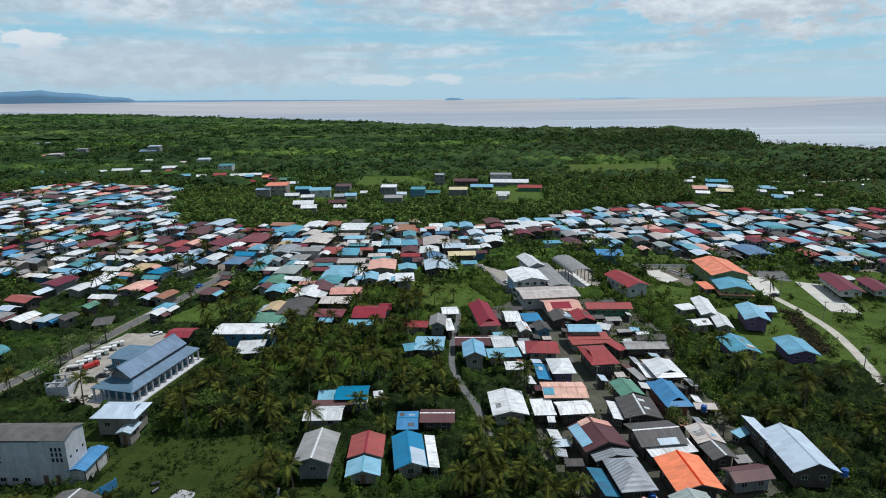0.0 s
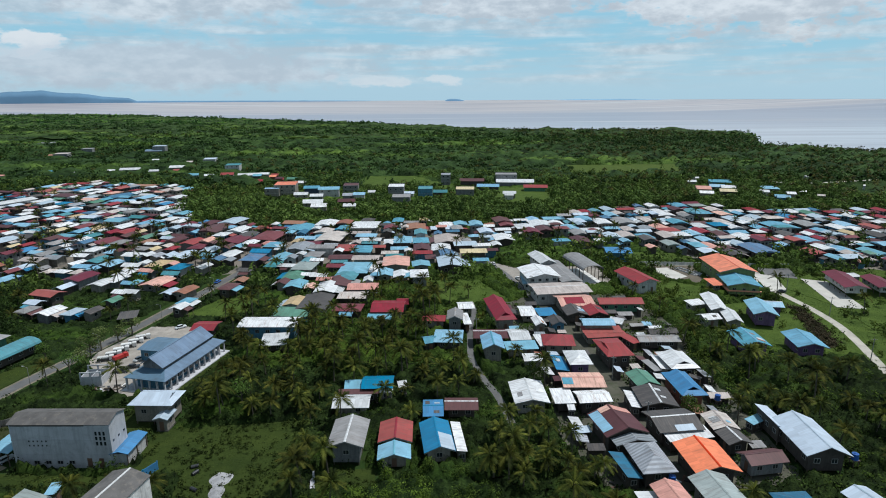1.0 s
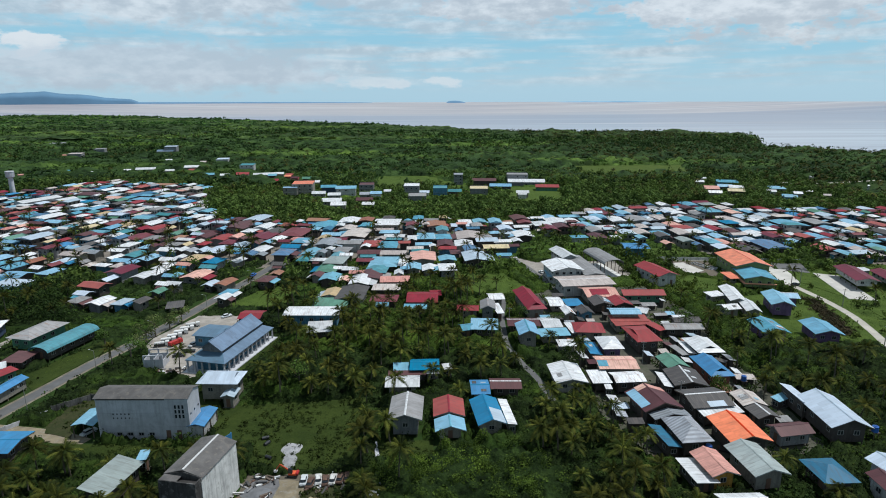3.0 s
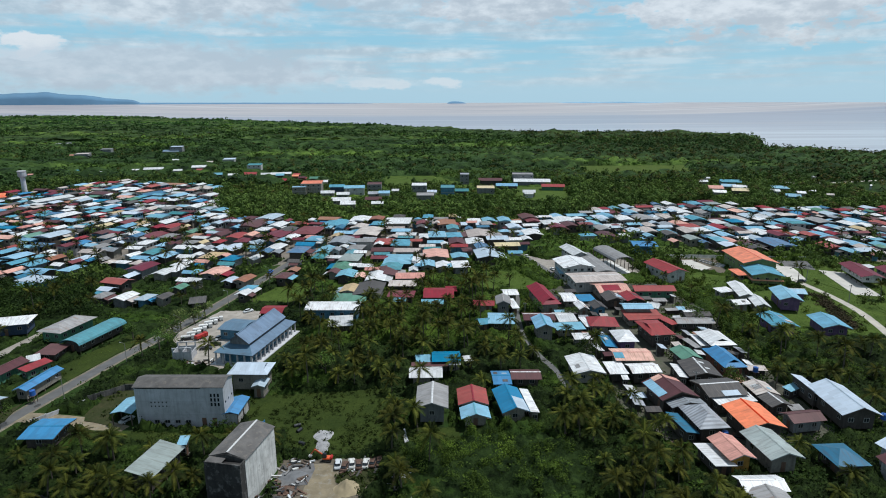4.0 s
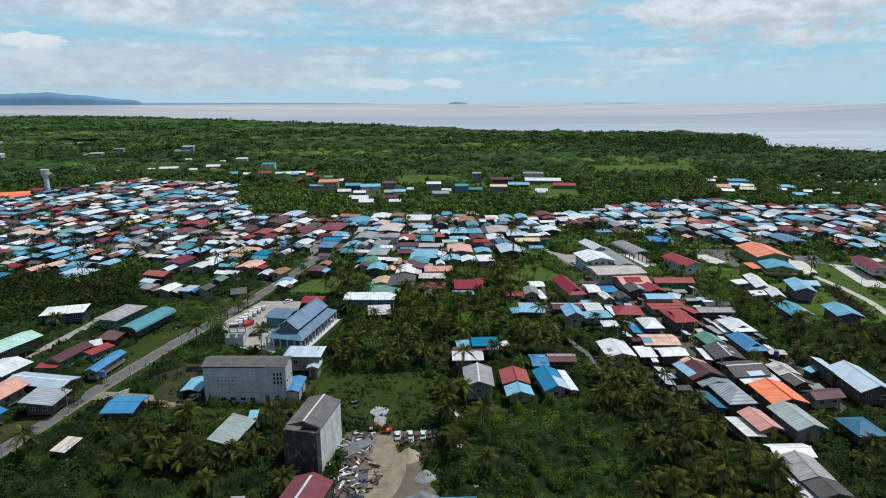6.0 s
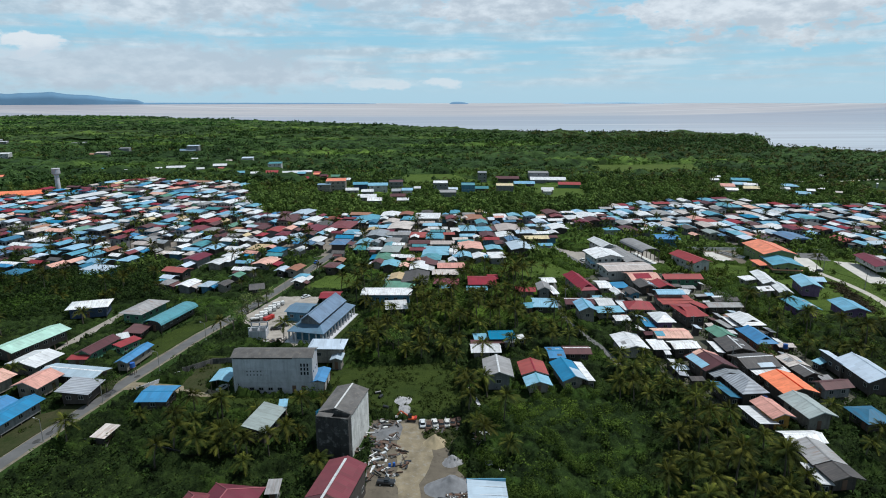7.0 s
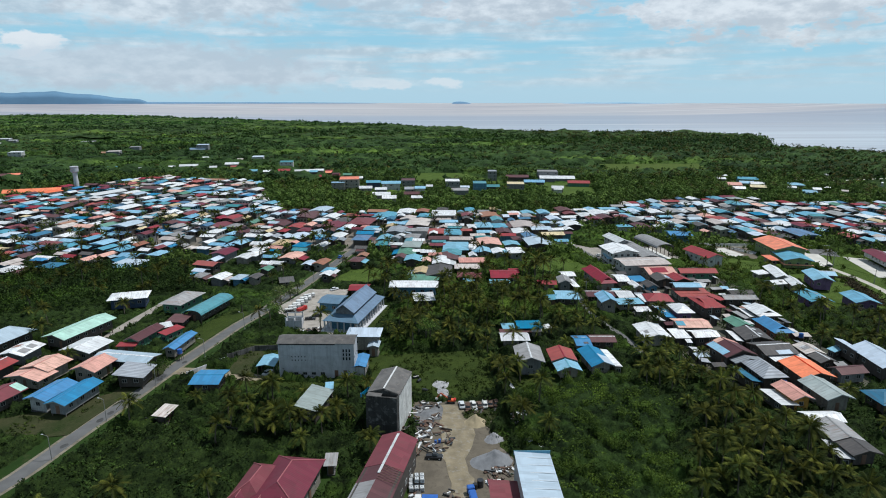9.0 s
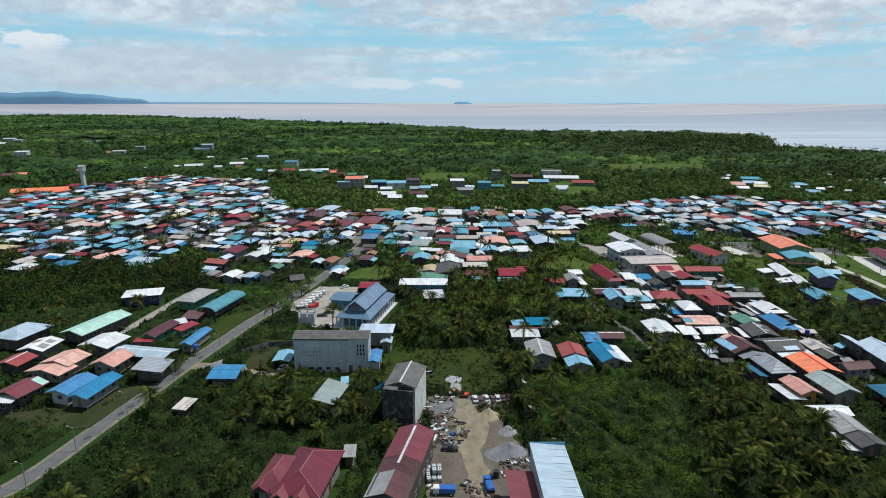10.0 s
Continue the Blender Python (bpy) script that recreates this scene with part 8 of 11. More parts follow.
massed(139.9, 334.8, 185, 5.1, 3.2, 2.8, 0.7, 'r', 'cream')
massed(-179.5, 348.4, 167, 7.8, 7.4, 3.1, 0.9, 'w', 'grey')
massed(-154.1, 358.4, 164, 8.4, 6.4, 2.7, 0.9, 'd', 'timber')
massed(222.3, 282.3, 94, 7.7, 5.4, 2.8, 0.9, 'm', 'timber')
massed(228.9, 276.7, 93, 8.5, 5.6, 3.3, 0.7, 'w', 'cream')
massed(-243.7, 318.0, 74, 5.1, 4.0, 3.1, 0.7, 'r', 'blue')
massed(204.4, 297.5, 91, 9.4, 6.1, 4.2, 0.8, 'n', 'grey')
massed(-285.2, 289.8, 163, 7.5, 6.3, 2.8, 0.9, 'c', 'timber')
massed(-211.3, 337.1, 74, 6.8, 6.1, 3.3, 0.8, 't', 'white')
massed(235.7, 272.4, 182, 5.8, 3.2, 3.5, 0.8, 's', 'timber')
massed(-172.2, 354.2, -14, 8.3, 6.3, 2.9, 0.7, 'l', 'cream')
massed(189.5, 309.4, 93, 7.8, 6.0, 3.2, 0.7, 'e', 'timber')
massed(-272.5, 300.2, 74, 4.3, 3.6, 2.8, 0.7, 'y', 'blue')
massed(-188.8, 348.2, 75, 9.4, 7.0, 3.0, 0.7, 'd', 'blue')
massed(-238.6, 323.6, -17, 7.2, 5.0, 3.1, 0.9, 'c', 'cream')
massed(-259.5, 311.6, 77, 4.3, 3.7, 3.1, 0.9, 'm', 'timber')
massed(214.7, 293.6, 92, 6.0, 4.7, 3.0, 0.7, 'r', 'cream')
massed(157.9, 331.5, 180, 8.3, 7.1, 3.4, 0.9, 'v', 'timber')
massed(-195.2, 347.8, 73, 5.4, 3.4, 3.1, 0.7, 'g', 'timber')
massed(168.1, 326.7, 91, 6.6, 4.5, 4.2, 0.9, 'w', 'timber')
massed(-281.7, 297.3, 162, 6.2, 4.9, 2.8, 0.7, 'p', 'timber')
massed(149.2, 337.3, 91, 12.0, 8.1, 2.8, 0.7, 'c', 'timber')
massed(-220.2, 337.1, 76, 5.8, 5.1, 2.9, 0.9, 'c', 'grey')
massed(184.1, 318.4, 93, 9.1, 6.0, 3.5, 0.9, 'r', 'timber')
massed(-201.5, 347.5, 167, 7.0, 6.5, 2.7, 0.8, 'u', 'grey')
massed(235.5, 280.2, 90, 9.0, 6.5, 3.0, 0.9, 'g', 'cream')
massed(-164.6, 363.1, 74, 8.1, 6.3, 4.2, 0.8, 'b', 'timber')
massed(-235.1, 331.5, 162, 9.6, 6.3, 3.1, 0.9, 'u', 'timber')
massed(195.9, 312.2, 94, 8.7, 6.0, 3.6, 0.8, 'l', 'timber')
massed(212.1, 301.3, 94, 5.7, 4.0, 3.0, 0.9, 'm', 'blue')
massed(-258.8, 318.3, 165, 5.1, 4.0, 2.6, 0.7, 'm', 'cream')
massed(-275.1, 307.4, 166, 7.5, 6.7, 4.2, 0.8, 'w', 'timber')
massed(-266.6, 313.9, 167, 9.9, 6.0, 4.2, 0.7, 'c', 'grey')
massed(230.4, 288.8, 91, 5.0, 4.0, 3.1, 0.9, 'w', 'cream')
massed(243.3, 277.4, 181, 5.6, 3.6, 3.1, 0.9, 'w', 'timber')
massed(-290.3, 297.8, 165, 8.2, 5.0, 3.0, 0.8, 'i', 'timber')
massed(-208.4, 349.7, -16, 5.4, 4.0, 2.9, 0.8, 'r', 'blue')
massed(203.8, 311.8, 92, 9.2, 5.9, 3.3, 0.9, 'w', 'white')
massed(-247.2, 329.5, 72, 7.1, 5.6, 4.2, 0.8, 'm', 'timber')
massed(-256.7, 323.7, 68, 5.3, 4.0, 3.2, 0.8, 'c', 'cream')
massed(209.4, 307.9, 95, 4.2, 3.2, 3.3, 0.8, 'l', 'white')
massed(221.3, 299.3, 90, 5.0, 4.1, 2.9, 0.8, 'l', 'grey')
massed(249.8, 274.5, 91, 10.4, 6.1, 3.2, 0.7, 'e', 'timber')
massed(-234.1, 339.1, 73, 6.7, 5.1, 3.0, 0.7, 'w', 'timber')
massed(-221.7, 345.8, 70, 8.5, 5.8, 3.0, 0.9, 'l', 'grey')
massed(-199.7, 356.3, 73, 9.0, 5.9, 2.9, 0.9, 'g', 'grey')
massed(-159.7, 371.4, 78, 7.2, 6.3, 2.7, 0.8, 'w', 'timber')
massed(-188.0, 361.9, 168, 6.2, 3.9, 3.1, 0.7, 'm', 'grey')
massed(227.9, 296.9, 92, 8.3, 5.3, 2.8, 0.8, 'w', 'blue')
massed(-215.8, 351.7, 73, 10.6, 6.7, 3.1, 0.8, 'c', 'timber')
massed(243.1, 286.1, 95, 4.4, 3.9, 3.2, 0.9, 'm', 'timber')
massed(-268.4, 321.6, 72, 5.8, 4.4, 3.0, 0.8, 'm', 'timber')
massed(159.7, 345.1, 182, 9.5, 6.7, 3.2, 0.9, 'e', 'blue')
massed(-282.9, 311.9, 76, 9.8, 6.7, 2.9, 0.8, 'w', 'timber')
massed(-169.1, 372.6, 72, 7.8, 6.5, 2.9, 0.7, 'i', 'blue')
massed(-193.6, 364.4, 75, 7.1, 5.0, 2.6, 0.8, 'w', 'white')
massed(211.7, 315.8, 185, 7.7, 6.1, 2.9, 0.9, 'i', 'grey')
massed(-247.4, 338.9, 72, 6.5, 4.8, 2.8, 0.8, 'c', 'timber')
massed(-277.6, 319.3, 72, 5.4, 3.9, 3.2, 0.9, 'p', 'timber')
massed(-253.2, 336.0, 74, 7.1, 5.4, 3.1, 0.8, 'r', 'grey')
massed(-183.9, 370.4, -17, 8.7, 6.4, 3.3, 0.7, 'w', 'timber')
massed(-291.6, 309.8, 78, 10.3, 6.5, 4.2, 0.7, 'l', 'grey')
massed(224.7, 307.4, 181, 8.0, 6.0, 2.8, 0.7, 'r', 'timber')
massed(241.8, 293.4, 91, 8.1, 5.3, 3.2, 0.8, 'r', 'cream')
massed(-207.2, 361.9, 77, 9.3, 6.2, 3.5, 0.7, 'k', 'timber')
massed(219.0, 314.0, 93, 6.4, 5.1, 3.3, 0.7, 'u', 'grey')
massed(249.0, 289.3, 91, 10.3, 6.8, 3.2, 0.7, 'd', 'timber')
massed(236.4, 300.6, 94, 5.7, 3.1, 2.9, 0.9, 'n', 'timber')
massed(-301.5, 305.0, 165, 8.7, 6.0, 2.6, 0.7, 'c', 'timber')
massed(232.6, 305.2, 91, 5.6, 3.1, 3.0, 0.7, 'w', 'cream')
massed(-164.5, 382.7, 76, 10.4, 7.4, 4.2, 0.8, 'w', 'grey')
massed(-257.3, 340.7, 76, 4.8, 4.0, 3.0, 0.9, 'r', 'timber')
massed(-217.0, 362.8, -20, 10.2, 7.2, 2.8, 0.8, 'w', 'timber')
massed(257.3, 287.3, 94, 7.8, 5.7, 2.9, 0.8, 'r', 'white')
massed(-238.5, 352.2, 164, 5.7, 4.5, 2.7, 0.9, 'w', 'timber')
massed(-229.9, 357.0, 73, 8.0, 7.4, 3.3, 0.8, 'w', 'white')
massed(-200.5, 371.6, 76, 9.9, 6.8, 3.0, 0.7, 'r', 'timber')
massed(-282.7, 325.9, 74, 8.3, 5.2, 3.5, 0.8, 'r', 'cream')
massed(-291.7, 319.7, 163, 6.5, 4.1, 4.2, 0.7, 'e', 'cream')
massed(-251.8, 346.8, 163, 7.1, 5.7, 3.1, 0.9, 'r', 'timber')
massed(243.2, 304.0, 183, 8.5, 5.6, 3.2, 0.8, 'e', 'timber')
massed(-191.1, 377.8, 73, 4.3, 3.3, 3.4, 0.9, 'i', 'cream')
massed(-178.1, 384.0, 72, 7.6, 5.3, 2.7, 0.9, 'l', 'cream')
massed(-184.7, 382.7, 73, 5.9, 4.0, 3.2, 0.7, 'w', 'grey')
massed(-170.7, 387.7, 74, 6.0, 3.9, 3.1, 0.7, 'd', 'grey')
massed(-289.3, 326.5, 75, 4.3, 4.0, 3.2, 0.9, 'b', 'timber')
massed(234.4, 316.3, 3, 8.0, 6.0, 2.7, 0.9, 'k', 'blue')
massed(-279.9, 334.8, 68, 5.4, 4.0, 3.3, 0.7, 'w', 'cream')
massed(-303.9, 317.3, 163, 9.2, 5.5, 3.0, 0.8, 'g', 'grey')
massed(255.5, 299.2, 180, 6.3, 4.4, 3.2, 0.9, 'm', 'timber')
massed(-241.6, 359.4, 73, 5.3, 4.0, 3.1, 0.8, 'e', 'timber')
massed(-258.4, 350.2, 76, 7.2, 5.2, 3.2, 0.8, 'd', 'timber')
massed(-248.4, 356.3, -21, 7.3, 4.9, 3.2, 0.9, 'm', 'timber')
massed(264.2, 293.2, 95, 10.1, 5.7, 3.0, 0.8, 'r', 'grey')
massed(-212.9, 375.8, 72, 8.2, 7.0, 3.6, 0.9, 'n', 'timber')
massed(-289.0, 332.5, 165, 6.8, 5.1, 2.8, 0.8, 'e', 'timber')
massed(-299.9, 325.0, 167, 8.7, 5.4, 4.2, 0.8, 'm', 'cream')
massed(-224.1, 372.1, 77, 9.4, 7.1, 3.0, 0.8, 'q', 'blue')
massed(-178.6, 391.0, 162, 5.2, 3.3, 3.5, 0.8, 'w', 'timber')
massed(-277.4, 342.3, 77, 8.3, 7.5, 2.9, 0.7, 'c', 'cream')
massed(-170.0, 394.7, 75, 5.8, 4.0, 3.3, 0.7, 'm', 'timber')
massed(-256.5, 358.1, 77, 5.6, 3.6, 3.0, 0.7, 'e', 'cream')
massed(-200.9, 385.7, -16, 13.0, 9.1, 2.8, 0.9, 'c', 'timber')
massed(-266.8, 352.1, 73, 9.0, 5.6, 2.7, 0.8, 'g', 'white')
massed(-239.5, 368.2, 77, 10.4, 6.2, 4.2, 0.9, 'i', 'cream')
massed(248.3, 315.3, 89, 9.6, 6.7, 2.9, 0.8, 'i', 'grey')
massed(255.9, 309.6, 93, 9.0, 5.8, 3.1, 0.9, 'r', 'grey')
massed(265.3, 301.9, 182, 7.8, 6.1, 3.0, 0.7, 'i', 'grey')
massed(-297.8, 333.2, 74, 10.2, 5.7, 2.8, 0.8, 'c', 'timber')
massed(-251.2, 363.9, 164, 5.6, 4.1, 2.8, 0.8, 'l', 'grey')
massed(-289.0, 342.4, 72, 9.4, 6.5, 2.7, 0.7, 't', 'blue')
massed(-212.2, 386.4, 76, 8.6, 5.9, 3.6, 0.9, 'c', 'timber')
massed(-263.0, 360.8, 164, 8.0, 5.0, 3.4, 0.7, 'w', 'grey')
massed(-190.1, 396.3, 74, 12.9, 8.1, 3.0, 0.8, 'l', 'timber')
massed(-172.6, 402.5, 166, 7.9, 5.9, 2.9, 0.8, 'm', 'timber')
massed(-315.6, 324.8, 163, 9.2, 5.8, 3.1, 0.9, 'c', 'timber')
massed(-222.4, 383.2, 77, 5.2, 3.4, 2.8, 0.7, 'd', 'blue')
massed(265.6, 310.0, 185, 7.6, 6.6, 4.2, 0.9, 'w', 'grey')
massed(-303.8, 336.6, 76, 5.8, 3.8, 2.8, 0.8, 'y', 'blue')
massed(-197.1, 396.4, 74, 5.0, 3.5, 2.9, 0.9, 'k', 'grey')
massed(-234.9, 379.8, 76, 8.7, 7.1, 2.9, 0.8, 'b', 'white')
massed(-278.5, 354.9, 74, 10.5, 6.6, 2.9, 0.9, 'p', 'grey')
massed(274.7, 303.0, 91, 9.1, 7.0, 3.0, 0.9, 'd', 'timber')
massed(-312.0, 331.5, 74, 8.1, 5.7, 2.9, 0.7, 'e', 'timber')
massed(-179.7, 403.6, 76, 8.5, 5.1, 2.9, 0.7, 'k', 'timber')
massed(-249.7, 372.9, 72, 9.9, 6.4, 2.9, 0.9, 's', 'timber')
massed(-296.5, 344.3, 77, 9.6, 5.6, 2.9, 0.9, 'l', 'white')
massed(-286.9, 351.9, 73, 6.8, 5.7, 3.1, 0.8, 'r', 'timber')
massed(-221.5, 389.9, -18, 10.1, 6.8, 3.0, 0.9, 'p', 'timber')
massed(-203.2, 398.1, 164, 7.2, 5.9, 2.8, 0.9, 'c', 'timber')
massed(-260.1, 372.0, 76, 7.8, 7.2, 3.4, 0.7, 'i', 'timber')
massed(-272.9, 365.0, 74, 9.2, 7.5, 2.7, 0.7, 'l', 'timber')
massed(-184.9, 407.3, 167, 5.8, 3.6, 4.2, 0.9, 'p', 'grey')
massed(-243.9, 384.6, 74, 7.8, 7.1, 2.7, 0.8, 'i', 'cream')
massed(-322.3, 334.0, 73, 7.6, 5.3, 2.7, 0.8, 'g', 'timber')
massed(-176.5, 414.1, 74, 7.5, 6.3, 4.2, 0.8, 'd', 'cream')
massed(-302.2, 350.4, 78, 9.4, 6.6, 2.9, 0.9, 'd', 'grey')
massed(-193.7, 408.7, 166, 8.8, 6.2, 2.8, 0.9, 'w', 'grey')
massed(-226.9, 396.4, 73, 8.7, 5.5, 3.0, 0.8, 'i', 'timber')
massed(-283.7, 366.5, 73, 9.0, 6.8, 2.6, 0.7, 'k', 'cream')
massed(-296.0, 358.4, 70, 5.9, 4.0, 3.1, 0.7, 'w', 'cream')
massed(-184.0, 414.9, 73, 9.3, 6.7, 3.1, 0.7, 'n', 'grey')
massed(-211.5, 405.2, 68, 15.7, 9.8, 2.8, 0.9, 'u', 'grey')
massed(-318.0, 343.5, 73, 7.2, 6.6, 3.2, 0.7, 'q', 'timber')
massed(-236.0, 394.9, 77, 5.1, 3.8, 4.2, 0.7, 'w', 'grey')
massed(-308.9, 350.9, 77, 9.2, 5.4, 4.2, 0.7, 'r', 'grey')
massed(-303.9, 359.1, 167, 4.8, 3.3, 4.2, 0.9, 'r', 'timber')
massed(-254.4, 389.8, 72, 12.7, 8.0, 2.8, 0.8, 'w', 'grey')
massed(-191.7, 417.7, 165, 6.7, 4.5, 3.3, 0.9, 'm', 'timber')
massed(-293.1, 367.6, 163, 9.9, 7.3, 2.9, 0.7, 'c', 'cream')
massed(-246.1, 396.6, 165, 6.4, 4.2, 3.2, 0.8, 'n', 'timber')
massed(-227.2, 405.9, 164, 7.6, 5.6, 3.2, 0.7, 'v', 'grey')
massed(-205.1, 415.3, 168, 6.8, 4.7, 2.7, 0.8, 'w', 'grey')
massed(-327.6, 344.9, 163, 10.8, 7.4, 3.1, 0.9, 'c', 'timber')
massed(-282.8, 377.9, 71, 7.2, 4.9, 2.9, 0.8, 'l', 'blue')
massed(-175.7, 429.1, 77, 11.8, 7.8, 3.1, 0.8, 'l', 'white')
massed(-325.1, 351.5, 164, 7.6, 5.6, 2.6, 0.8, 'e', 'blue')
massed(-312.5, 361.2, 76, 8.0, 6.3, 4.2, 0.8, 'c', 'grey')
massed(-244.0, 405.0, -22, 14.2, 10.3, 3.3, 0.8, 'm', 'cream')
massed(-204.1, 423.1, 76, 9.9, 6.4, 3.2, 0.8, 'w', 'cream')
massed(-290.3, 381.1, 74, 6.9, 4.6, 4.2, 0.9, 'w', 'timber')
massed(-322.3, 359.3, 164, 7.0, 6.0, 2.7, 0.9, 'i', 'cream')
massed(-307.2, 370.4, 78, 9.1, 7.4, 4.2, 0.9, 'l', 'timber')
massed(-263.0, 398.4, 72, 8.2, 5.9, 4.2, 0.9, 'k', 'timber')
massed(-234.1, 413.3, 76, 5.9, 3.7, 3.2, 0.8, 'w', 'timber')
massed(-188.1, 432.2, 76, 16.2, 10.4, 3.0, 0.9, 'd', 'cream')
massed(-222.2, 420.5, 69, 10.0, 6.9, 3.2, 0.8, 'p', 'white')
massed(-300.6, 378.8, 75, 8.2, 6.6, 3.3, 0.8, 'i', 'timber')
massed(-199.3, 430.5, 73, 5.5, 4.7, 4.2, 0.7, 'w', 'timber')
massed(-317.5, 368.6, 74, 7.1, 5.2, 4.2, 0.8, 't', 'cream')
massed(-284.3, 390.7, 166, 10.7, 7.1, 4.2, 0.7, 'c', 'blue')
massed(-272.8, 399.5, 77, 6.9, 3.9, 3.4, 0.8, 'c', 'cream')
massed(-211.4, 430.8, 77, 6.8, 5.5, 3.1, 0.8, 'r', 'grey')
massed(-261.9, 408.2, 77, 6.1, 3.9, 2.9, 0.8, 'e', 'grey')
massed(-227.6, 424.9, 76, 4.2, 3.3, 3.2, 0.7, 'r', 'blue')
massed(-314.7, 376.4, 72, 7.5, 5.6, 4.2, 0.8, 'm', 'blue')
massed(-184.3, 444.1, 77, 6.0, 3.9, 3.5, 0.8, 'l', 'white')
massed(-323.7, 373.3, 77, 7.9, 7.0, 4.2, 0.9, 'r', 'white')
massed(-278.5, 404.5, 76, 8.8, 6.5, 3.4, 0.9, 'e', 'blue')
massed(-222.2, 432.4, 74, 10.1, 7.1, 4.2, 0.9, 'r', 'timber')
massed(-234.6, 427.5, 74, 9.5, 6.7, 2.7, 0.8, 'w', 'timber')
massed(-202.0, 440.6, 73, 8.8, 6.3, 3.1, 0.7, 'm', 'timber')
massed(-262.3, 415.8, -19, 6.5, 5.0, 2.7, 0.9, 'i', 'grey')
massed(-270.2, 411.8, 77, 7.6, 5.7, 3.0, 0.8, 'b', 'timber')
massed(-292.8, 399.6, 76, 7.1, 5.6, 3.2, 0.9, 'r', 'grey')
massed(-192.4, 446.8, 75, 9.1, 5.6, 3.0, 0.9, 'w', 'timber')
massed(-209.1, 441.9, 73, 8.0, 6.4, 2.6, 0.7, 'g', 'timber')
massed(-284.4, 406.5, 74, 5.6, 4.2, 3.2, 0.8, 'i', 'grey')
massed(-255.8, 422.6, 167, 9.0, 6.0, 4.2, 0.8, 'g', 'cream')
massed(-245.1, 427.9, 73, 10.7, 6.4, 3.0, 0.9, 'w', 'grey')
massed(-298.9, 398.6, 166, 4.8, 3.3, 3.2, 0.9, 'u', 'cream')
massed(-229.5, 437.4, 77, 7.8, 5.5, 3.5, 0.7, 'w', 'timber')
massed(-220.5, 443.3, 72, 10.8, 7.0, 4.2, 0.8, 'q', 'blue')
massed(-281.5, 414.4, 70, 6.5, 4.5, 2.8, 0.7, 'r', 'timber')
massed(-264.3, 424.8, 73, 7.8, 6.3, 3.3, 0.9, 'y', 'cream')
massed(-290.4, 411.3, 74, 8.7, 6.5, 3.0, 0.8, 'b', 'timber')
massed(-240.8, 439.0, 167, 9.9, 6.6, 3.0, 0.7, 'w', 'timber')
massed(-200.6, 456.1, 77, 5.7, 4.2, 3.3, 0.8, 't', 'timber')
massed(-255.1, 435.3, 69, 9.6, 6.2, 2.9, 0.7, 'b', 'blue')
massed(-213.3, 454.0, -12, 14.6, 9.1, 2.9, 0.8, 's', 'timber')
massed(-229.8, 449.6, 69, 7.2, 4.8, 2.9, 0.8, 'r', 'timber')
massed(-303.1, 413.1, 76, 9.0, 5.1, 3.2, 0.8, 'b', 'timber')
massed(-260.4, 437.0, 73, 4.4, 3.1, 4.2, 0.7, 'v', 'grey')
massed(-287.1, 423.3, 165, 7.7, 5.9, 3.0, 0.8, 'e', 'grey')
massed(-266.4, 434.6, 74, 6.9, 5.6, 2.9, 0.9, 'e', 'timber')
massed(-310.2, 410.6, 78, 8.8, 6.8, 4.2, 0.9, 'r', 'cream')
massed(-223.4, 455.9, 78, 4.5, 3.3, 2.9, 0.9, 'd', 'grey')
massed(-241.4, 451.8, 75, 7.4, 5.0, 3.4, 0.8, 'u', 'timber')
massed(-276.5, 434.9, 69, 14.0, 10.4, 2.8, 0.7, 'r', 'blue')
massed(-227.6, 460.9, -16, 5.4, 4.0, 3.1, 0.7, 'i', 'timber')
massed(-247.2, 452.6, 75, 10.2, 5.8, 3.4, 0.9, 'm', 'cream')
massed(-298.6, 427.0, 163, 9.6, 5.2, 3.3, 0.7, 'm', 'timber')
massed(-256.8, 450.1, 74, 10.6, 7.5, 3.0, 0.9, 'c', 'grey')
massed(-234.3, 460.9, 167, 5.0, 3.1, 4.2, 0.8, 'c', 'grey')
massed(-269.2, 446.5, 74, 7.8, 5.2, 3.4, 0.9, 'n', 'blue')
massed(-299.1, 432.7, 74, 4.1, 3.2, 3.4, 0.8, 'm', 'timber')
massed(-290.6, 438.1, 73, 6.6, 4.3, 2.9, 0.7, 'd', 'white')
massed(-261.5, 454.9, 74, 4.8, 3.2, 3.0, 0.9, 'k', 'blue')
massed(-240.1, 465.5, 68, 8.7, 6.6, 2.8, 0.7, 'w', 'grey')
massed(-277.7, 448.0, 76, 7.5, 5.8, 2.8, 0.9, 'y', 'white')
massed(-249.0, 465.3, 78, 5.0, 3.6, 3.6, 0.7, 'e', 'timber')
massed(-269.2, 458.4, 73, 7.9, 5.0, 3.1, 0.9, 'w', 'timber')
massed(-256.4, 466.8, 70, 12.4, 7.9, 3.1, 0.9, 'w', 'cream')
massed(-287.6, 455.3, 74, 10.8, 8.3, 3.1, 0.8, 'l', 'blue')
massed(-275.6, 461.7, 77, 7.6, 5.1, 3.2, 0.9, 'r', 'white')
massed(-281.8, 465.2, 69, 7.1, 4.5, 3.0, 0.7, 'w', 'timber')
massed(-269.3, 472.0, 162, 10.2, 6.1, 2.7, 0.9, 'r', 'grey')
massed(-265.1, 481.0, 76, 9.7, 6.8, 3.1, 0.7, 'd', 'cream')
massed_done()

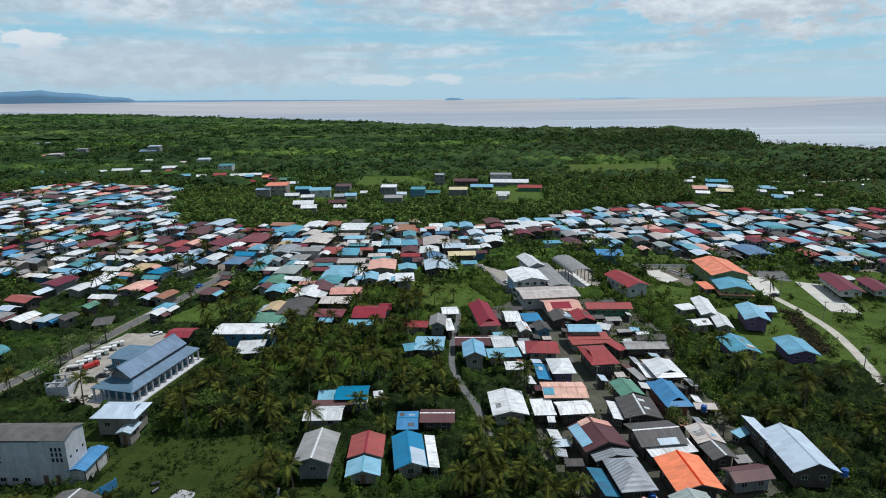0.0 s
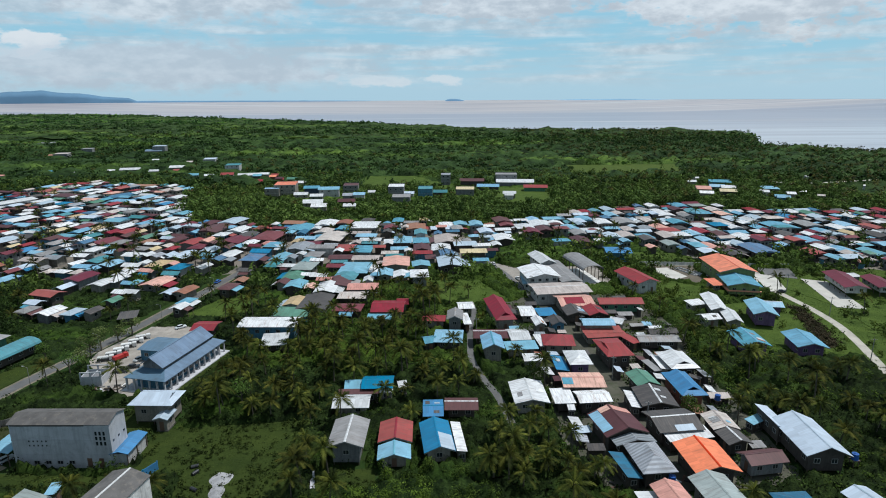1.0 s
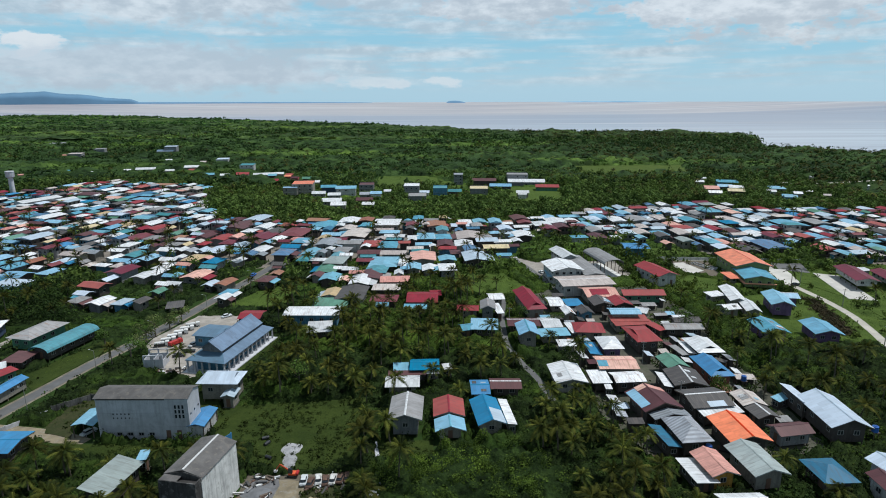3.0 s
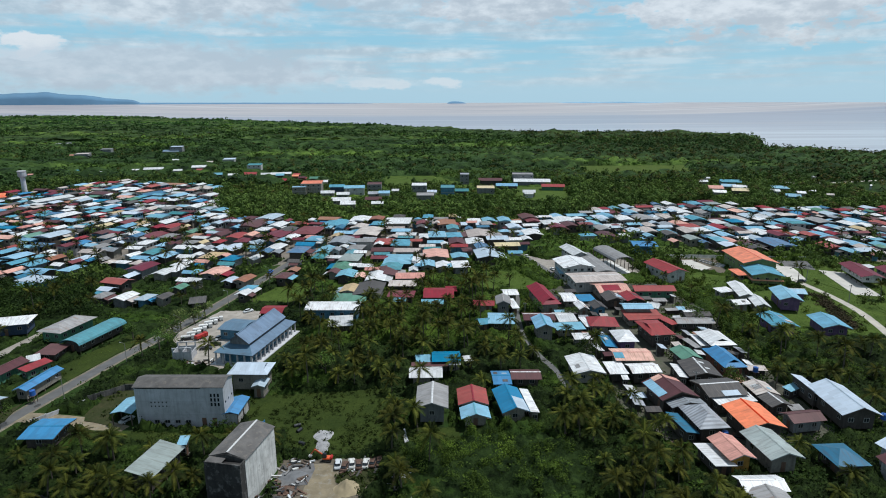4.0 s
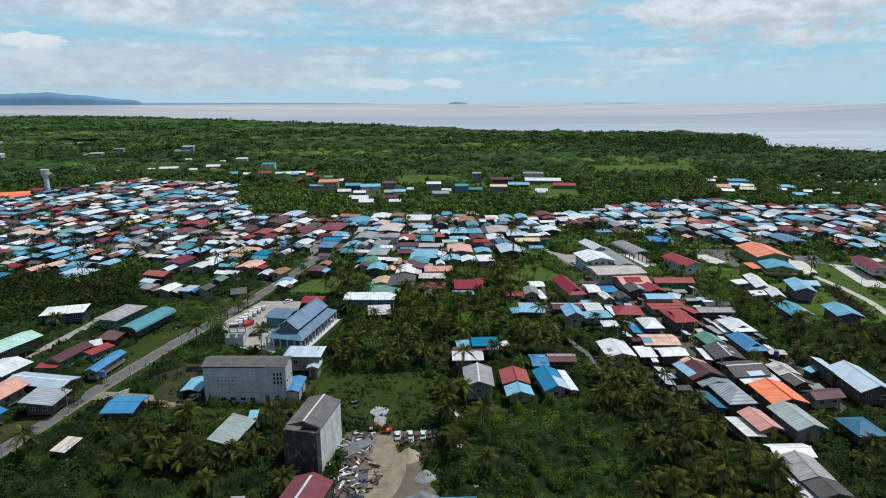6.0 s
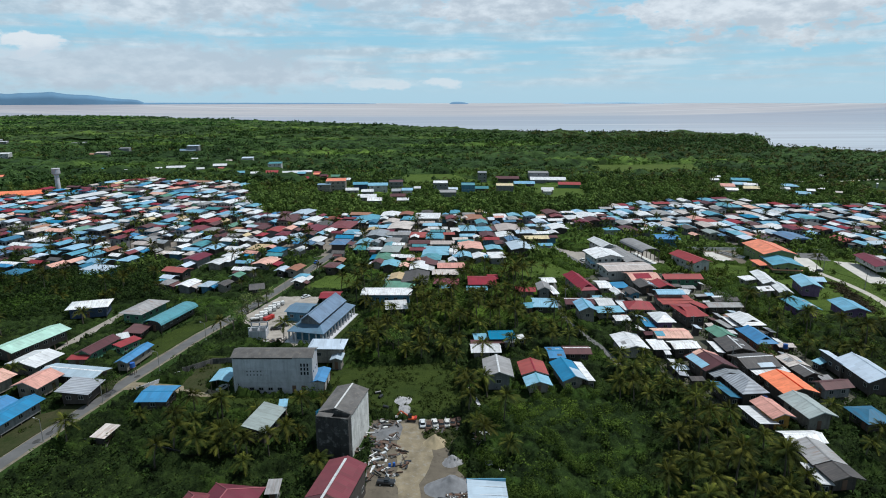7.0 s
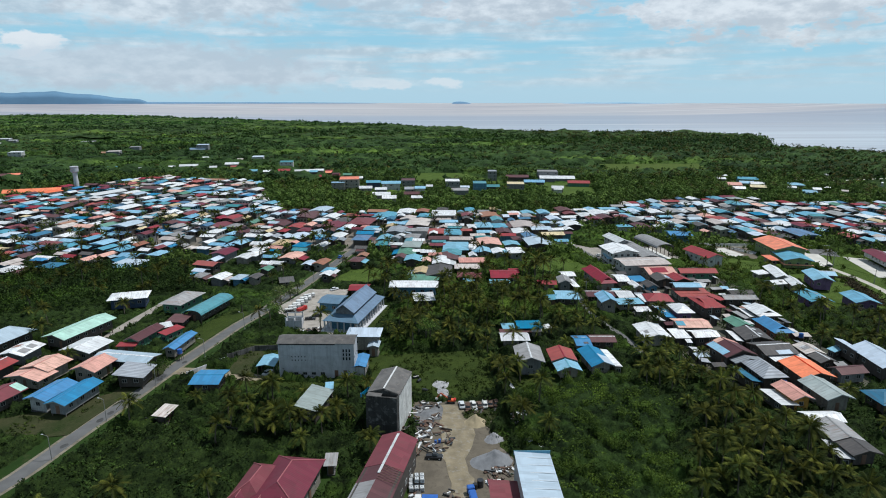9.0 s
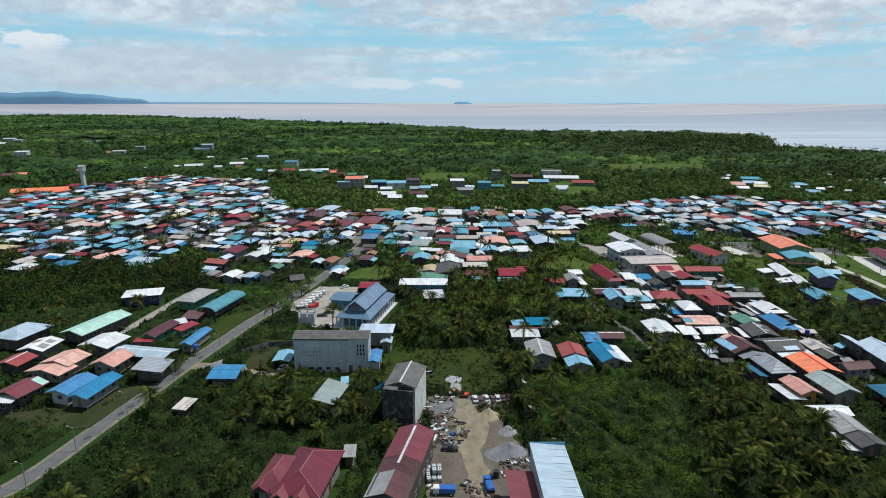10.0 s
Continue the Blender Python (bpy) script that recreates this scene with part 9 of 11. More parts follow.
def outer_house(x, y, rot, L, W, h, rise, code, wall, style):
    """A house or block of the scattered settlement beyond the packed quarters."""
    block = style == "flat"
    kind = "building" if block else "house"
    ob = thing(kind, x, y, 0, rot, f"{WALL_WORD[wall]} {'flat-roofed block' if block else 'house'} with {ROOF_WORD[code]} metal roof among trees", kind, "outlying houses")
    foot(x, y, rot, L, W)
    ov = 0.15 if block else min(0.7, W * 0.1)
    piece("wall", wall_mesh(style, L - 2 * ov, W - 2 * ov, 0.0, h, rise, "wall_" + wall), ob)
    vs, fs = shell(roof_shape(style, L, W, h, rise), 0.12)
    piece("roof", mesh_of("roof", vs, fs, "roof_" + code), ob)
    if block:
        piece("parapet", boxes("parapet", [(-L / 2, L / 2, -W / 2 - 0.12, -W / 2, h - 0.3, h + 0.35), (-L / 2, L / 2, W / 2, W / 2 + 0.12, h - 0.3, h + rise + 0.35)], ["wall_" + wall]), ob)
        for k in range(max(0, int(h / 2.6) - 1)):
            piece("ledge", boxes("ledge", [(-L / 2 + ov - 0.1, L / 2 - ov + 0.1, -W / 2 + ov - 0.25, -W / 2 + ov - 0.004, h / int(h / 2.6) * (k + 1) - 0.1, h / int(h / 2.6) * (k + 1) + 0.1)], ["frame_pale"]), ob)
    if block or y < 420:
        openings(ob, L - 2 * ov, W - 2 * ov, 0.2, h, random.Random(int(x * 31 + y * 17)), False, block)


OUTER = [
    (-109.5, 411.5, 4, 10.0, 6.0, 6.0, 0.3, 'l', 'cream', 'flat'),
    (-101.8, 422.4, 3, 15.0, 17.9, 7.8, 0.3, 'a', 'cream', 'flat'),
    (-83.2, 420.6, 2, 11.4, 6.3, 4.8, 1.6, 'c', 'navy', 'gable'),
    (-69.0, 405.9, 1, 14.8, 8.2, 6.1, 1.6, 'l', 'white', 'gable'),
    (-56.0, 430.0, 0, 10.9, 12.4, 5.3, 0.3, 'm', 'grey', 'flat'),
    (-88.0, 403.2, 2, 10.0, 5.5, 2.9, 1.6, 'w', 'cream', 'gable'),
    (-76.3, 395.9, 1, 9.1, 6.3, 2.9, 1.5, 'w', 'grey', 'gable'),
    (-75.0, 371.8, 1, 13.0, 10.5, 2.9, 1.6, 'w', 'cream', 'gable'),
    (-69.1, 356.7, 1, 9.9, 8.7, 2.9, 1.6, 'w', 'cream', 'gable'),
    (-54.8, 397.9, 0, 8.4, 8.1, 2.9, 1.4, 'q', 'grey', 'gable'),
    (-47.3, 394.7, -1, 8.1, 7.1, 3.8, 1.4, 'l', 'white', 'gable'),
    (-39.8, 411.0, -2, 5.4, 7.1, 2.9, 1.1, 'w', 'cream', 'gable'),
    (-53.8, 372.7, -1, 11.3, 6.2, 2.9, 1.6, 'm', 'timber', 'gable'),
    (-50.4, 355.9, -1, 8.0, 5.3, 2.9, 1.4, 'w', 'grey', 'gable'),
    (-22.3, 408.7, -3, 11.0, 14.2, 7.2, 0.3, 'w', 'grey', 'flat'),
    (-18.8, 382.7, -3, 12.2, 13.2, 4.0, 0.3, 'g', 'grey', 'flat'),
    (-13.3, 402.2, -4, 7.1, 7.1, 2.9, 1.3, 'i', 'white', 'gable'),
    (16.1, 463.1, -5, 7.5, 9.7, 7.9, 0.3, 'q', 'grey', 'flat'),
    (36.2, 454.8, -7, 19.3, 10.6, 4.0, 1.6, 'm', 'timber', 'gable'),
    (-2.1, 402.1, -4, 10.0, 12.9, 6.3, 0.3, 't', 'blue', 'flat'),
    (8.5, 405.0, -5, 10.1, 5.6, 2.9, 1.6, 't', 'timber', 'gable'),
    (26.0, 405.6, -7, 12.9, 13.7, 5.1, 0.3, 'y', 'grey', 'flat'),
    (45.7, 430.6, -8, 16.8, 9.2, 2.9, 1.6, 'c', 'timber', 'gable'),
    (66.2, 472.4, -8, 17.4, 12.1, 6.4, 0.3, 'g', 'grey', 'flat'),
    (70.5, 455.6, -9, 29.7, 16.3, 2.9, 1.6, 'w', 'grey', 'gable'),
    (80.1, 423.4, -10, 17.7, 9.7, 2.9, 1.6, 'r', 'green', 'gable'),
    (55.5, 393.1, -9, 9.2, 6.5, 3.3, 1.5, 'w', 'cream', 'gable'),
    (54.3, 387.3, -9, 6.3, 3.9, 2.9, 1.2, 'w', 'white', 'gable'),
    (-137.8, 511.6, 5, 8.7, 6.0, 4.1, 1.4, 'w', 'cream', 'gable'),
    (-141.5, 502.9, 5, 7.3, 9.5, 4.0, 1.3, 'l', 'timber', 'gable'),
    (-128.9, 512.3, 4, 6.5, 8.5, 3.1, 1.2, 'r', 'timber', 'gable'),
    (-119.4, 483.8, 4, 6.2, 7.2, 3.9, 1.1, 'm', 'brick', 'gable'),
    (-134.6, 478.3, 5, 5.7, 7.5, 2.9, 1.1, 'r', 'cream', 'gable'),
    (-109.4, 486.4, 3, 8.4, 7.0, 2.9, 1.4, 'n', 'timber', 'gable'),
    (-98.8, 462.7, 3, 9.0, 5.0, 2.9, 1.5, 'w', 'cream', 'gable'),
    (-680.8, 929.6, 19, 16.7, 21.7, 8.7, 0.3, 'w', 'grey', 'flat'),
    (-659.9, 915.7, 19, 11.8, 15.3, 7.3, 0.3, 'w', 'grey', 'flat'),
    (-660.4, 886.8, 20, 12.1, 15.7, 4.2, 1.6, 'w', 'white', 'gable'),
    (-510.7, 680.9, 19, 13.6, 17.7, 8.5, 0.3, 'w', 'white', 'flat'),
    (-547.3, 913.5, 16, 18.4, 23.9, 5.2, 0.3, 'g', 'grey', 'flat'),
    (-412.3, 706.3, 15, 14.5, 18.9, 6.8, 0.3, 'd', 'grey', 'flat'),
    (-409.6, 758.6, 14, 12.4, 16.2, 8.0, 0.3, 'g', 'grey', 'flat'),
    (-424.3, 709.5, 15, 8.2, 10.3, 4.8, 1.4, 's', 'brick', 'gable'),
    (-332.1, 765.9, 11, 20.1, 25.1, 4.5, 1.6, 'h', 'grey', 'gable'),
    (-326.9, 770.2, 11, 14.6, 18.9, 9.7, 0.3, 'i', 'grey', 'flat'),
    (-325.2, 540.9, 15, 8.7, 11.3, 2.9, 1.2, 'p', 'cream', 'hip'),
    (-276.1, 570.3, 12, 17.9, 9.8, 2.9, 1.6, 'w', 'cream', 'gable'),
    (-248.2, 553.9, 10, 9.5, 5.2, 2.9, 1.5, 'w', 'cream', 'gable'),
    (-235.5, 577.9, 9, 13.5, 12.1, 3.8, 1.6, 'w', 'cream', 'gable'),
    (-239.6, 624.2, 9, 6.3, 8.2, 3.8, 1.2, 'd', 'timber', 'gable'),
    (-224.9, 643.0, 8, 12.4, 16.1, 5.1, 0.3, 'i', 'white', 'flat'),
    (-175.5, 553.3, 7, 12.7, 16.5, 8.0, 0.3, 't', 'white', 'flat'),
    (-227.1, 554.4, 9, 6.6, 8.6, 3.3, 1.2, 'r', 'timber', 'gable'),
    (-201.1, 520.0, 8, 9.9, 5.4, 2.9, 1.6, 'l', 'timber', 'gable'),
    (-185.7, 515.0, 8, 8.2, 4.5, 2.9, 1.4, 'w', 'cream', 'gable'),
    (-171.5, 520.1, 7, 11.2, 9.0, 3.2, 1.6, 'r', 'cream', 'gable'),
    (-156.2, 514.0, 6, 9.3, 5.8, 3.2, 1.5, 'w', 'white', 'gable'),
    (-145.4, 511.1, 5, 11.5, 8.6, 3.7, 1.6, 'w', 'cream', 'gable'),
    (-151.1, 495.7, 6, 9.1, 5.3, 2.9, 1.5, 'c', 'timber', 'gable'),
    (-128.4, 502.6, 4, 5.9, 7.7, 3.1, 1.1, 'a', 'brick', 'gable'),
    (-119.4, 485.4, 4, 7.0, 8.5, 2.9, 1.2, 'r', 'timber', 'gable'),
    (-134.2, 475.3, 5, 7.1, 6.4, 2.9, 1.2, 'r', 'cream', 'gable'),
    (-343.7, 555.0, 15, 8.9, 4.9, 2.9, 1.5, 'c', 'timber', 'gable'),
    (-289.4, 560.9, 12, 6.4, 6.4, 2.9, 1.2, 'w', 'cream', 'gable'),
    (-311.6, 545.5, 14, 6.5, 5.8, 2.9, 1.2, 'w', 'cream', 'gable'),
    (-403.5, 502.7, 19, 10.2, 13.2, 2.9, 1.6, 'a', 'brick', 'gable'),
    (-407.8, 494.5, 20, 10.9, 8.6, 3.4, 1.6, 'm', 'timber', 'gable'),
    (-418.5, 496.4, 20, 2.9, 3.8, 2.9, 0.8, 's', 'brick', 'gable'),
    (-369.1, 532.2, 17, 4.5, 3.4, 2.9, 0.9, 'p', 'cream', 'gable'),
    (-287.6, 657.2, 11, 7.2, 4.0, 2.9, 1.3, 'w', 'cream', 'gable'),
    (207.1, 440.6, -17, 7.0, 6.6, 2.9, 1.2, 'w', 'cream', 'gable'),
    (220.3, 460.3, -17, 4.4, 5.3, 2.9, 0.9, 'w', 'cream', 'gable'),
    (199.3, 406.6, -18, 10.4, 13.5, 2.9, 1.6, 'p', 'cream', 'gable'),
    (227.8, 437.5, -19, 16.1, 8.9, 2.9, 1.6, 'c', 'blue', 'gable'),
    (213.0, 413.0, -19, 10.6, 6.8, 2.9, 1.6, 'l', 'cream', 'gable'),
    (218.7, 407.4, -19, 10.5, 6.5, 2.9, 1.6, 'w', 'cream', 'gable'),
    (209.5, 390.7, -19, 11.5, 6.3, 2.9, 1.6, 'y', 'timber', 'gable'),
    (190.7, 384.3, -18, 9.3, 5.1, 2.9, 1.5, 'w', 'cream', 'gable'),
    (247.8, 403.8, -21, 11.1, 14.0, 2.9, 1.2, 'l', 'cream', 'hip'),
    (233.3, 386.8, -21, 6.4, 6.1, 2.9, 1.2, 'w', 'white', 'gable'),
    (231.7, 366.2, -21, 7.0, 4.8, 2.9, 1.2, 'c', 'timber', 'gable'),
    (245.1, 375.3, -22, 5.8, 7.5, 3.2, 1.1, 'w', 'cream', 'gable'),
    (231.2, 361.9, -21, 8.2, 4.5, 2.9, 1.4, 'c', 'blue', 'gable'),
    (259.4, 384.0, -22, 4.5, 3.0, 2.9, 0.9, 'w', 'cream', 'gable'),
    (313.3, 459.7, -22, 3.3, 1.8, 2.9, 0.8, 'w', 'white', 'gable'),
    (259.7, 365.8, -23, 4.7, 2.6, 2.9, 1.0, 'd', 'cream', 'gable'),
    (322.0, 407.1, -24, 1.5, 1.9, 2.9, 0.6, 'w', 'white', 'gable'),
]
for row in OUTER:
    outer_house(*row)


def market():
    """Long open market under one orange roof."""
    ob = thing("market_hall", -326, 398, 0, 19, "long open market hall with an orange metal roof on posts", "market")
    foot(-326, 398, 19, 36, 12)
    roof_on(ob, "gable", 36, 11, 3.4, 2.0, "roof_o")
    piece("floor_slab", boxes("floor_slab", [(-17.6, 17.6, -5.2, 5.2, 0, 0.15)], ["concrete_pale"]), ob)
    piece("back_wall", boxes("back_wall", [(-17.4, 17.4, 4.6, 4.8, 0.15, 3.5)], ["wall_timber"]), ob)
    for i in range(9):
        for sd in (-1, 1):
            piece("post", POST, ob, pose((i / 8 - 0.5) * 34.6, sd * 4.9, 0.1) @ Matrix.Diagonal((0.22, 0.22, 3.35, 1)))


market()

lean_to(46.6, 103.1, 94, 3.8, 2.3, 2.5, 's')
lean_to(36.7, 123.2, 91, 3.2, 1.8, 2.6, 'i')
lean_to(29.0, 148.1, -2, 2.5, 1.6, 2.5, 'd')
lean_to(52.6, 161.9, -3, 4.8, 2.6, 2.1, 'g')
lean_to(57.1, 149.3, 2, 4.1, 2.5, 2.3, 'w')
lean_to(19.1, 123.1, 96, 4.3, 2.1, 2.8, 'w')
lean_to(44.8, 129.4, 95, 2.7, 2.2, 2.4, 'm')
lean_to(19.4, 100.0, 93, 3.4, 2.3, 2.7, 'w')
lean_to(56.5, 119.4, 93, 4.0, 2.0, 2.6, 'q')
lean_to(17.6, 171.0, 92, 4.7, 1.9, 2.0, 'm')
lean_to(56.0, 153.3, -6, 2.7, 2.3, 2.1, 'l')
lean_to(50.8, 144.8, 3, 2.4, 1.7, 2.4, 'w')
lean_to(54.1, 111.9, 85, 3.3, 1.8, 2.6, 'w')
lean_to(30.3, 134.0, 3, 4.8, 2.4, 2.3, 'k')
lean_to(35.7, 154.3, 85, 2.8, 1.9, 2.1, 'k')
lean_to(22.8, 133.0, 95, 2.3, 2.6, 2.8, 'i')
lean_to(26.4, 149.4, 87, 3.2, 2.0, 2.5, 'k')
lean_to(41.5, 124.7, 5, 2.4, 2.0, 2.5, 'd')
lean_to(24.9, 171.8, -2, 3.9, 2.4, 2.7, 'k')
lean_to(56.0, 177.1, 1, 4.5, 1.8, 2.2, 'k')
lean_to(52.2, 89.9, 3, 3.0, 2.0, 2.3, 'g')
lean_to(50.2, 103.3, 93, 2.2, 1.7, 2.6, 'q')
lean_to(52.6, 152.5, 2, 4.1, 1.6, 2.1, 'g')
lean_to(41.2, 120.4, 0, 3.4, 2.5, 2.6, 'i')
lean_to(19.8, 97.2, 3, 4.0, 2.0, 2.4, 'i')
lean_to(28.0, 103.3, 89, 4.3, 2.1, 2.0, 'd')
lean_to(19.1, 133.6, 94, 3.0, 1.9, 2.4, 's')
lean_to(45.2, 119.1, 85, 3.1, 2.1, 2.4, 'w')
lean_to(61.4, 152.0, 96, 2.9, 1.8, 2.5, 'k')
lean_to(48.3, 163.5, -2, 4.1, 2.4, 2.3, 'k')
lean_to(27.1, 144.8, 1, 3.8, 2.2, 2.2, 'w')
lean_to(20.5, 152.0, 96, 3.7, 2.5, 2.2, 'k')
lean_to(21.8, 120.1, 2, 4.3, 2.0, 2.2, 'm')
lean_to(54.7, 108.9, -6, 4.7, 2.3, 2.4, 'd')
lean_to(58.1, 164.1, 88, 2.3, 1.6, 2.7, 'w')
lean_to(39.3, 140.8, 87, 2.6, 2.5, 2.1, 'k')
lean_to(16.1, 151.6, -0, 3.4, 2.2, 2.6, 'l')
lean_to(22.4, 147.2, -3, 3.0, 2.0, 2.4, 'q')
lean_to(47.9, 131.9, 91, 4.3, 1.7, 2.6, 'q')
lean_to(18.5, 166.1, 87, 3.7, 2.6, 2.2, 'k')
lean_to(50.9, 131.2, 4, 3.3, 1.8, 2.6, 's')
lean_to(20.7, 90.3, -3, 3.4, 1.9, 2.8, 'k')
lean_to(50.0, 158.5, 91, 3.0, 2.6, 2.3, 'k')
lean_to(54.1, 135.1, 95, 2.2, 2.5, 2.5, 'i')
lean_to(28.4, 158.1, -0, 4.6, 1.9, 2.1, 'k')
lean_to(19.3, 94.8, 84, 2.7, 2.5, 2.0, 'q')

# ---- vehicles ----
def wheel(ob, x, y, r=0.33, w=0.22):
    t = part("wheel", tube(r, r, -w / 2, w / 2, 14, "y"), "rubber", ob, m=pose(x, y, r))
    part("rim", tube(r * 0.55, r * 0.55, -w / 2 - 0.01, w / 2 + 0.01, 10, "y"), "plastic_pale", t)


def car(x, y, rot, paint="white_paint", word="white", pick=False):
    ob = thing("pickup" if pick else "car", x, y, 0.05, rot, f"parked {word} {'pickup truck' if pick else 'car'} on dusty ground", "car", size=1.0)
    part("body", bevelled(-2.15, 2.15, -0.85, 0.85, 0.35, 0.95, 0.16, 3), paint, ob)
    bm = bevelled(-0.5 if pick else -1.5, 0.9, -0.74, 0.74, 0.93, 1.5, 0.2, 3)
    for vert in bm.verts:
        if vert.co.z > 1.2:
            vert.co.x *= 0.8
            vert.co.y *= 0.86
    part("cabin", bm, "glass_dark", ob, "dark tinted windows")
    part("roof_panel", bevelled(-0.35 if pick else -1.1, 0.62, -0.58, 0.58, 1.46, 1.53, 0.03, 1), paint, ob)
    if pick:
        for s in (-1, 1):
            part("bed_side", bevelled(-2.1, -0.55, s * 0.8 - 0.05, s * 0.8 + 0.05, 0.95, 1.2, 0.02, 1), paint, ob)
    for wx in (-1.3, 1.35):
        for wy in (-0.8, 0.8):
            wheel(ob, wx, wy)
    for s in (-0.6, 0.6):
        part("headlight", bevelled(2.1, 2.17, s - 0.18, s + 0.18, 0.65, 0.8, 0.02, 1), "plastic_pale", ob)
    return ob


def lorry(x, y, rot, cab="white_paint", tray="dark_paint", word="white"):
    ob = thing("lorry", x, y, 0.05, rot, f"parked {word} small lorry in the hall's car park", "truck", "parked lorries", size=0.9)
    part("chassis", bevelled(-2.8, 2.7, -0.45, 0.45, 0.5, 0.75, 0.03, 1), "dark_paint", ob)
    part("cab", bevelled(1.2, 2.8, -0.95, 0.95, 0.55, 2.25, 0.14, 3), cab, ob)
    part("windscreen", bevelled(2.74, 2.83, -0.8, 0.8, 1.4, 2.05, 0.03, 1), "glass_dark", ob)
    part("tray", bevelled(-2.9, 1.05, -1.0, 1.0, 0.8, 2.1 if tray != "dark_paint" else 1.4, 0.06, 2), tray, ob)
    if tray == "dark_paint":
        part("cover", bevelled(-2.85, 1.0, -0.95, 0.95, 1.4, 2.1, 0.2, 2), cab, ob)
    for wx in (-1.8, 2.0):
        for wy in (-0.85, 0.85):
            wheel(ob, wx, wy, 0.42, 0.28)
    return ob


for i in range(6):
    lorry(-95.0 + i * 0.74, 142.0 + i * 2.85, 20 + (i % 3) * 2, "white_paint")
lorry(-91.5, 142.8, 58, "red_paint", "red_paint", "red")
car(-87.6, 134.6, 8, "dark_paint", "black", True)
car(-85.9, 137.2, 12, "dark_paint", "dark grey")
car(-86.2, 141.8, 60, "plastic_pale", "silver")
car(-83.6, 164.2, 40, "plastic_pale", "silver")
car(20.6, 226.5, 104, "white_paint", "white")
car(14.5, 244, 96, "blue_paint", "blue", True)
car(27.0, 205.6, 102, "white_paint", "white")
car(116.5, 183.0, 10, "dark_paint", "dark")
car(-86.5, 210.0, 76, "blue_paint", "green-blue")
car(-92.3, 97.0, 60, "plastic_pale", "silver")


def blob(rx, ry, h, seed, rings=7, segs=22):
    """A heap of loose material with an uneven foot."""
    vs, fs = [(0, 0, h)], []
    for r in range(1, rings + 1):
        u = r / rings
        for s in range(segs):
            a = 2 * math.pi * s / segs
            k = 1 + 0.26 * noise.noise((math.cos(a) * 1.3 + seed, math.sin(a) * 1.3, u * 1.5)) + 0.12 * u * noise.noise((math.cos(a) * 4.1, math.sin(a) * 4.1, seed))
            z = h * (1 - u) ** 1.15 * (1 + 0.4 * noise.noise((math.cos(a) * 2 * u, math.sin(a) * 2 * u, seed)) + 0.3 * noise.noise((math.cos(a) * 5 * u, math.sin(a) * 5 * u, seed + 3))) if r < rings else 0.0
            vs.append((math.cos(a) * rx * u * k, math.sin(a) * ry * u * k, max(z, 0)))
    fs = [(0, 1 + s, 1 + (s + 1) % segs) for s in range(segs)]
    for r in range(rings - 1):
        for s in range(segs):
            a, b = 1 + r * segs + s, 1 + r * segs + (s + 1) % segs
            fs.append((a, a + segs, b + segs, b))
    return vs, fs


def heap(x, y, rx, ry, h, mat, label, name="heap"):
    v, f = blob(rx, ry, h, x)
    ob = tagged(new(name, mesh_of(name, v, f, mat, smooth=True)), label, "heap")
    ob.matrix_basis = pose(x * PLAN, y * PLAN, 0.03, 0, 0, 10) @ Matrix.Scale(PLAN, 4)


heap(-42.8, 71.1, 2.4, 2.4, 1.7, "sand_heap", "heap of yellow building sand in the yard", "sand_heap")
heap(-39.8, 64.4, 2.0, 1.8, 1.5, "rubble_pale", "small heap of pale grey gravel in the yard", "gravel_heap")
heap(-41.0, 57.0, 4.1, 3.0, 2.4, "gravel", "wide heap of blue-grey gravel in the yard", "gravel_heap")
heap(-49.2, 88.6, 2.5, 2.6, 0.45, "rubble_pale", "spread of pale rubble on the grass", "rubble_heap")
heap(-48.9, 84.6, 1.7, 3.4, 0.4, "rubble_pale", "tongue of pale rubble running towards the yard", "rubble_heap")
heap(-52.8, 75.4, 2.8, 2.0, 0.5, "gravel", "low heap of grey rubble by the wall", "rubble_heap")
heap(-53.4, 71.4, 2.2, 1.6, 0.45, "rust_iron", "low heap of rusty scrap", "scrap_heap")


def excavator(x, y, rot):
    ob = thing("excavator", x, y, 0.04, rot, "small red excavator with a raised arm in the yard", "excavator", size=0.85)
    for s in (-0.95, 0.95):
        part("track", bevelled(-1.5, 1.5, s - 0.22, s + 0.22, 0, 0.7, 0.2, 3), "rubber", ob)
    part("turntable", bevelled(-1.2, 1.1, -0.9, 0.9, 0.75, 1.3, 0.08, 2), "orange_paint", ob)
    part("counterweight", bevelled(-1.7, -0.9, -0.95, 0.95, 0.8, 1.6, 0.2, 3), "red_paint", ob)
    part("cab", bevelled(-0.1, 1.1, 0.05, 0.9, 1.3, 2.7, 0.1, 2), "glass_dark", ob)
    part("boom", bevelled(-0.2, 3.3, -0.15, 0.15, -0.2, 0.2, 0.05, 1), "orange_paint", ob, m=pose(0.9, -0.3, 1.4, 0, -35, 0))
    part("arm", bevelled(-0.1, 2.4, -0.12, 0.12, -0.15, 0.15, 0.05, 1), "orange_paint", ob, m=pose(3.7, -0.3, 3.3, 0, 55, 0))
    part("bucket", bevelled(-0.5, 0.4, -0.45, 0.45, -0.4, 0.35, 0.12, 2), "white_paint", ob, m=pose(5.1, -0.3, 1.2, 0, 20, 0))


excavator(-47.4, 79.9, 172)


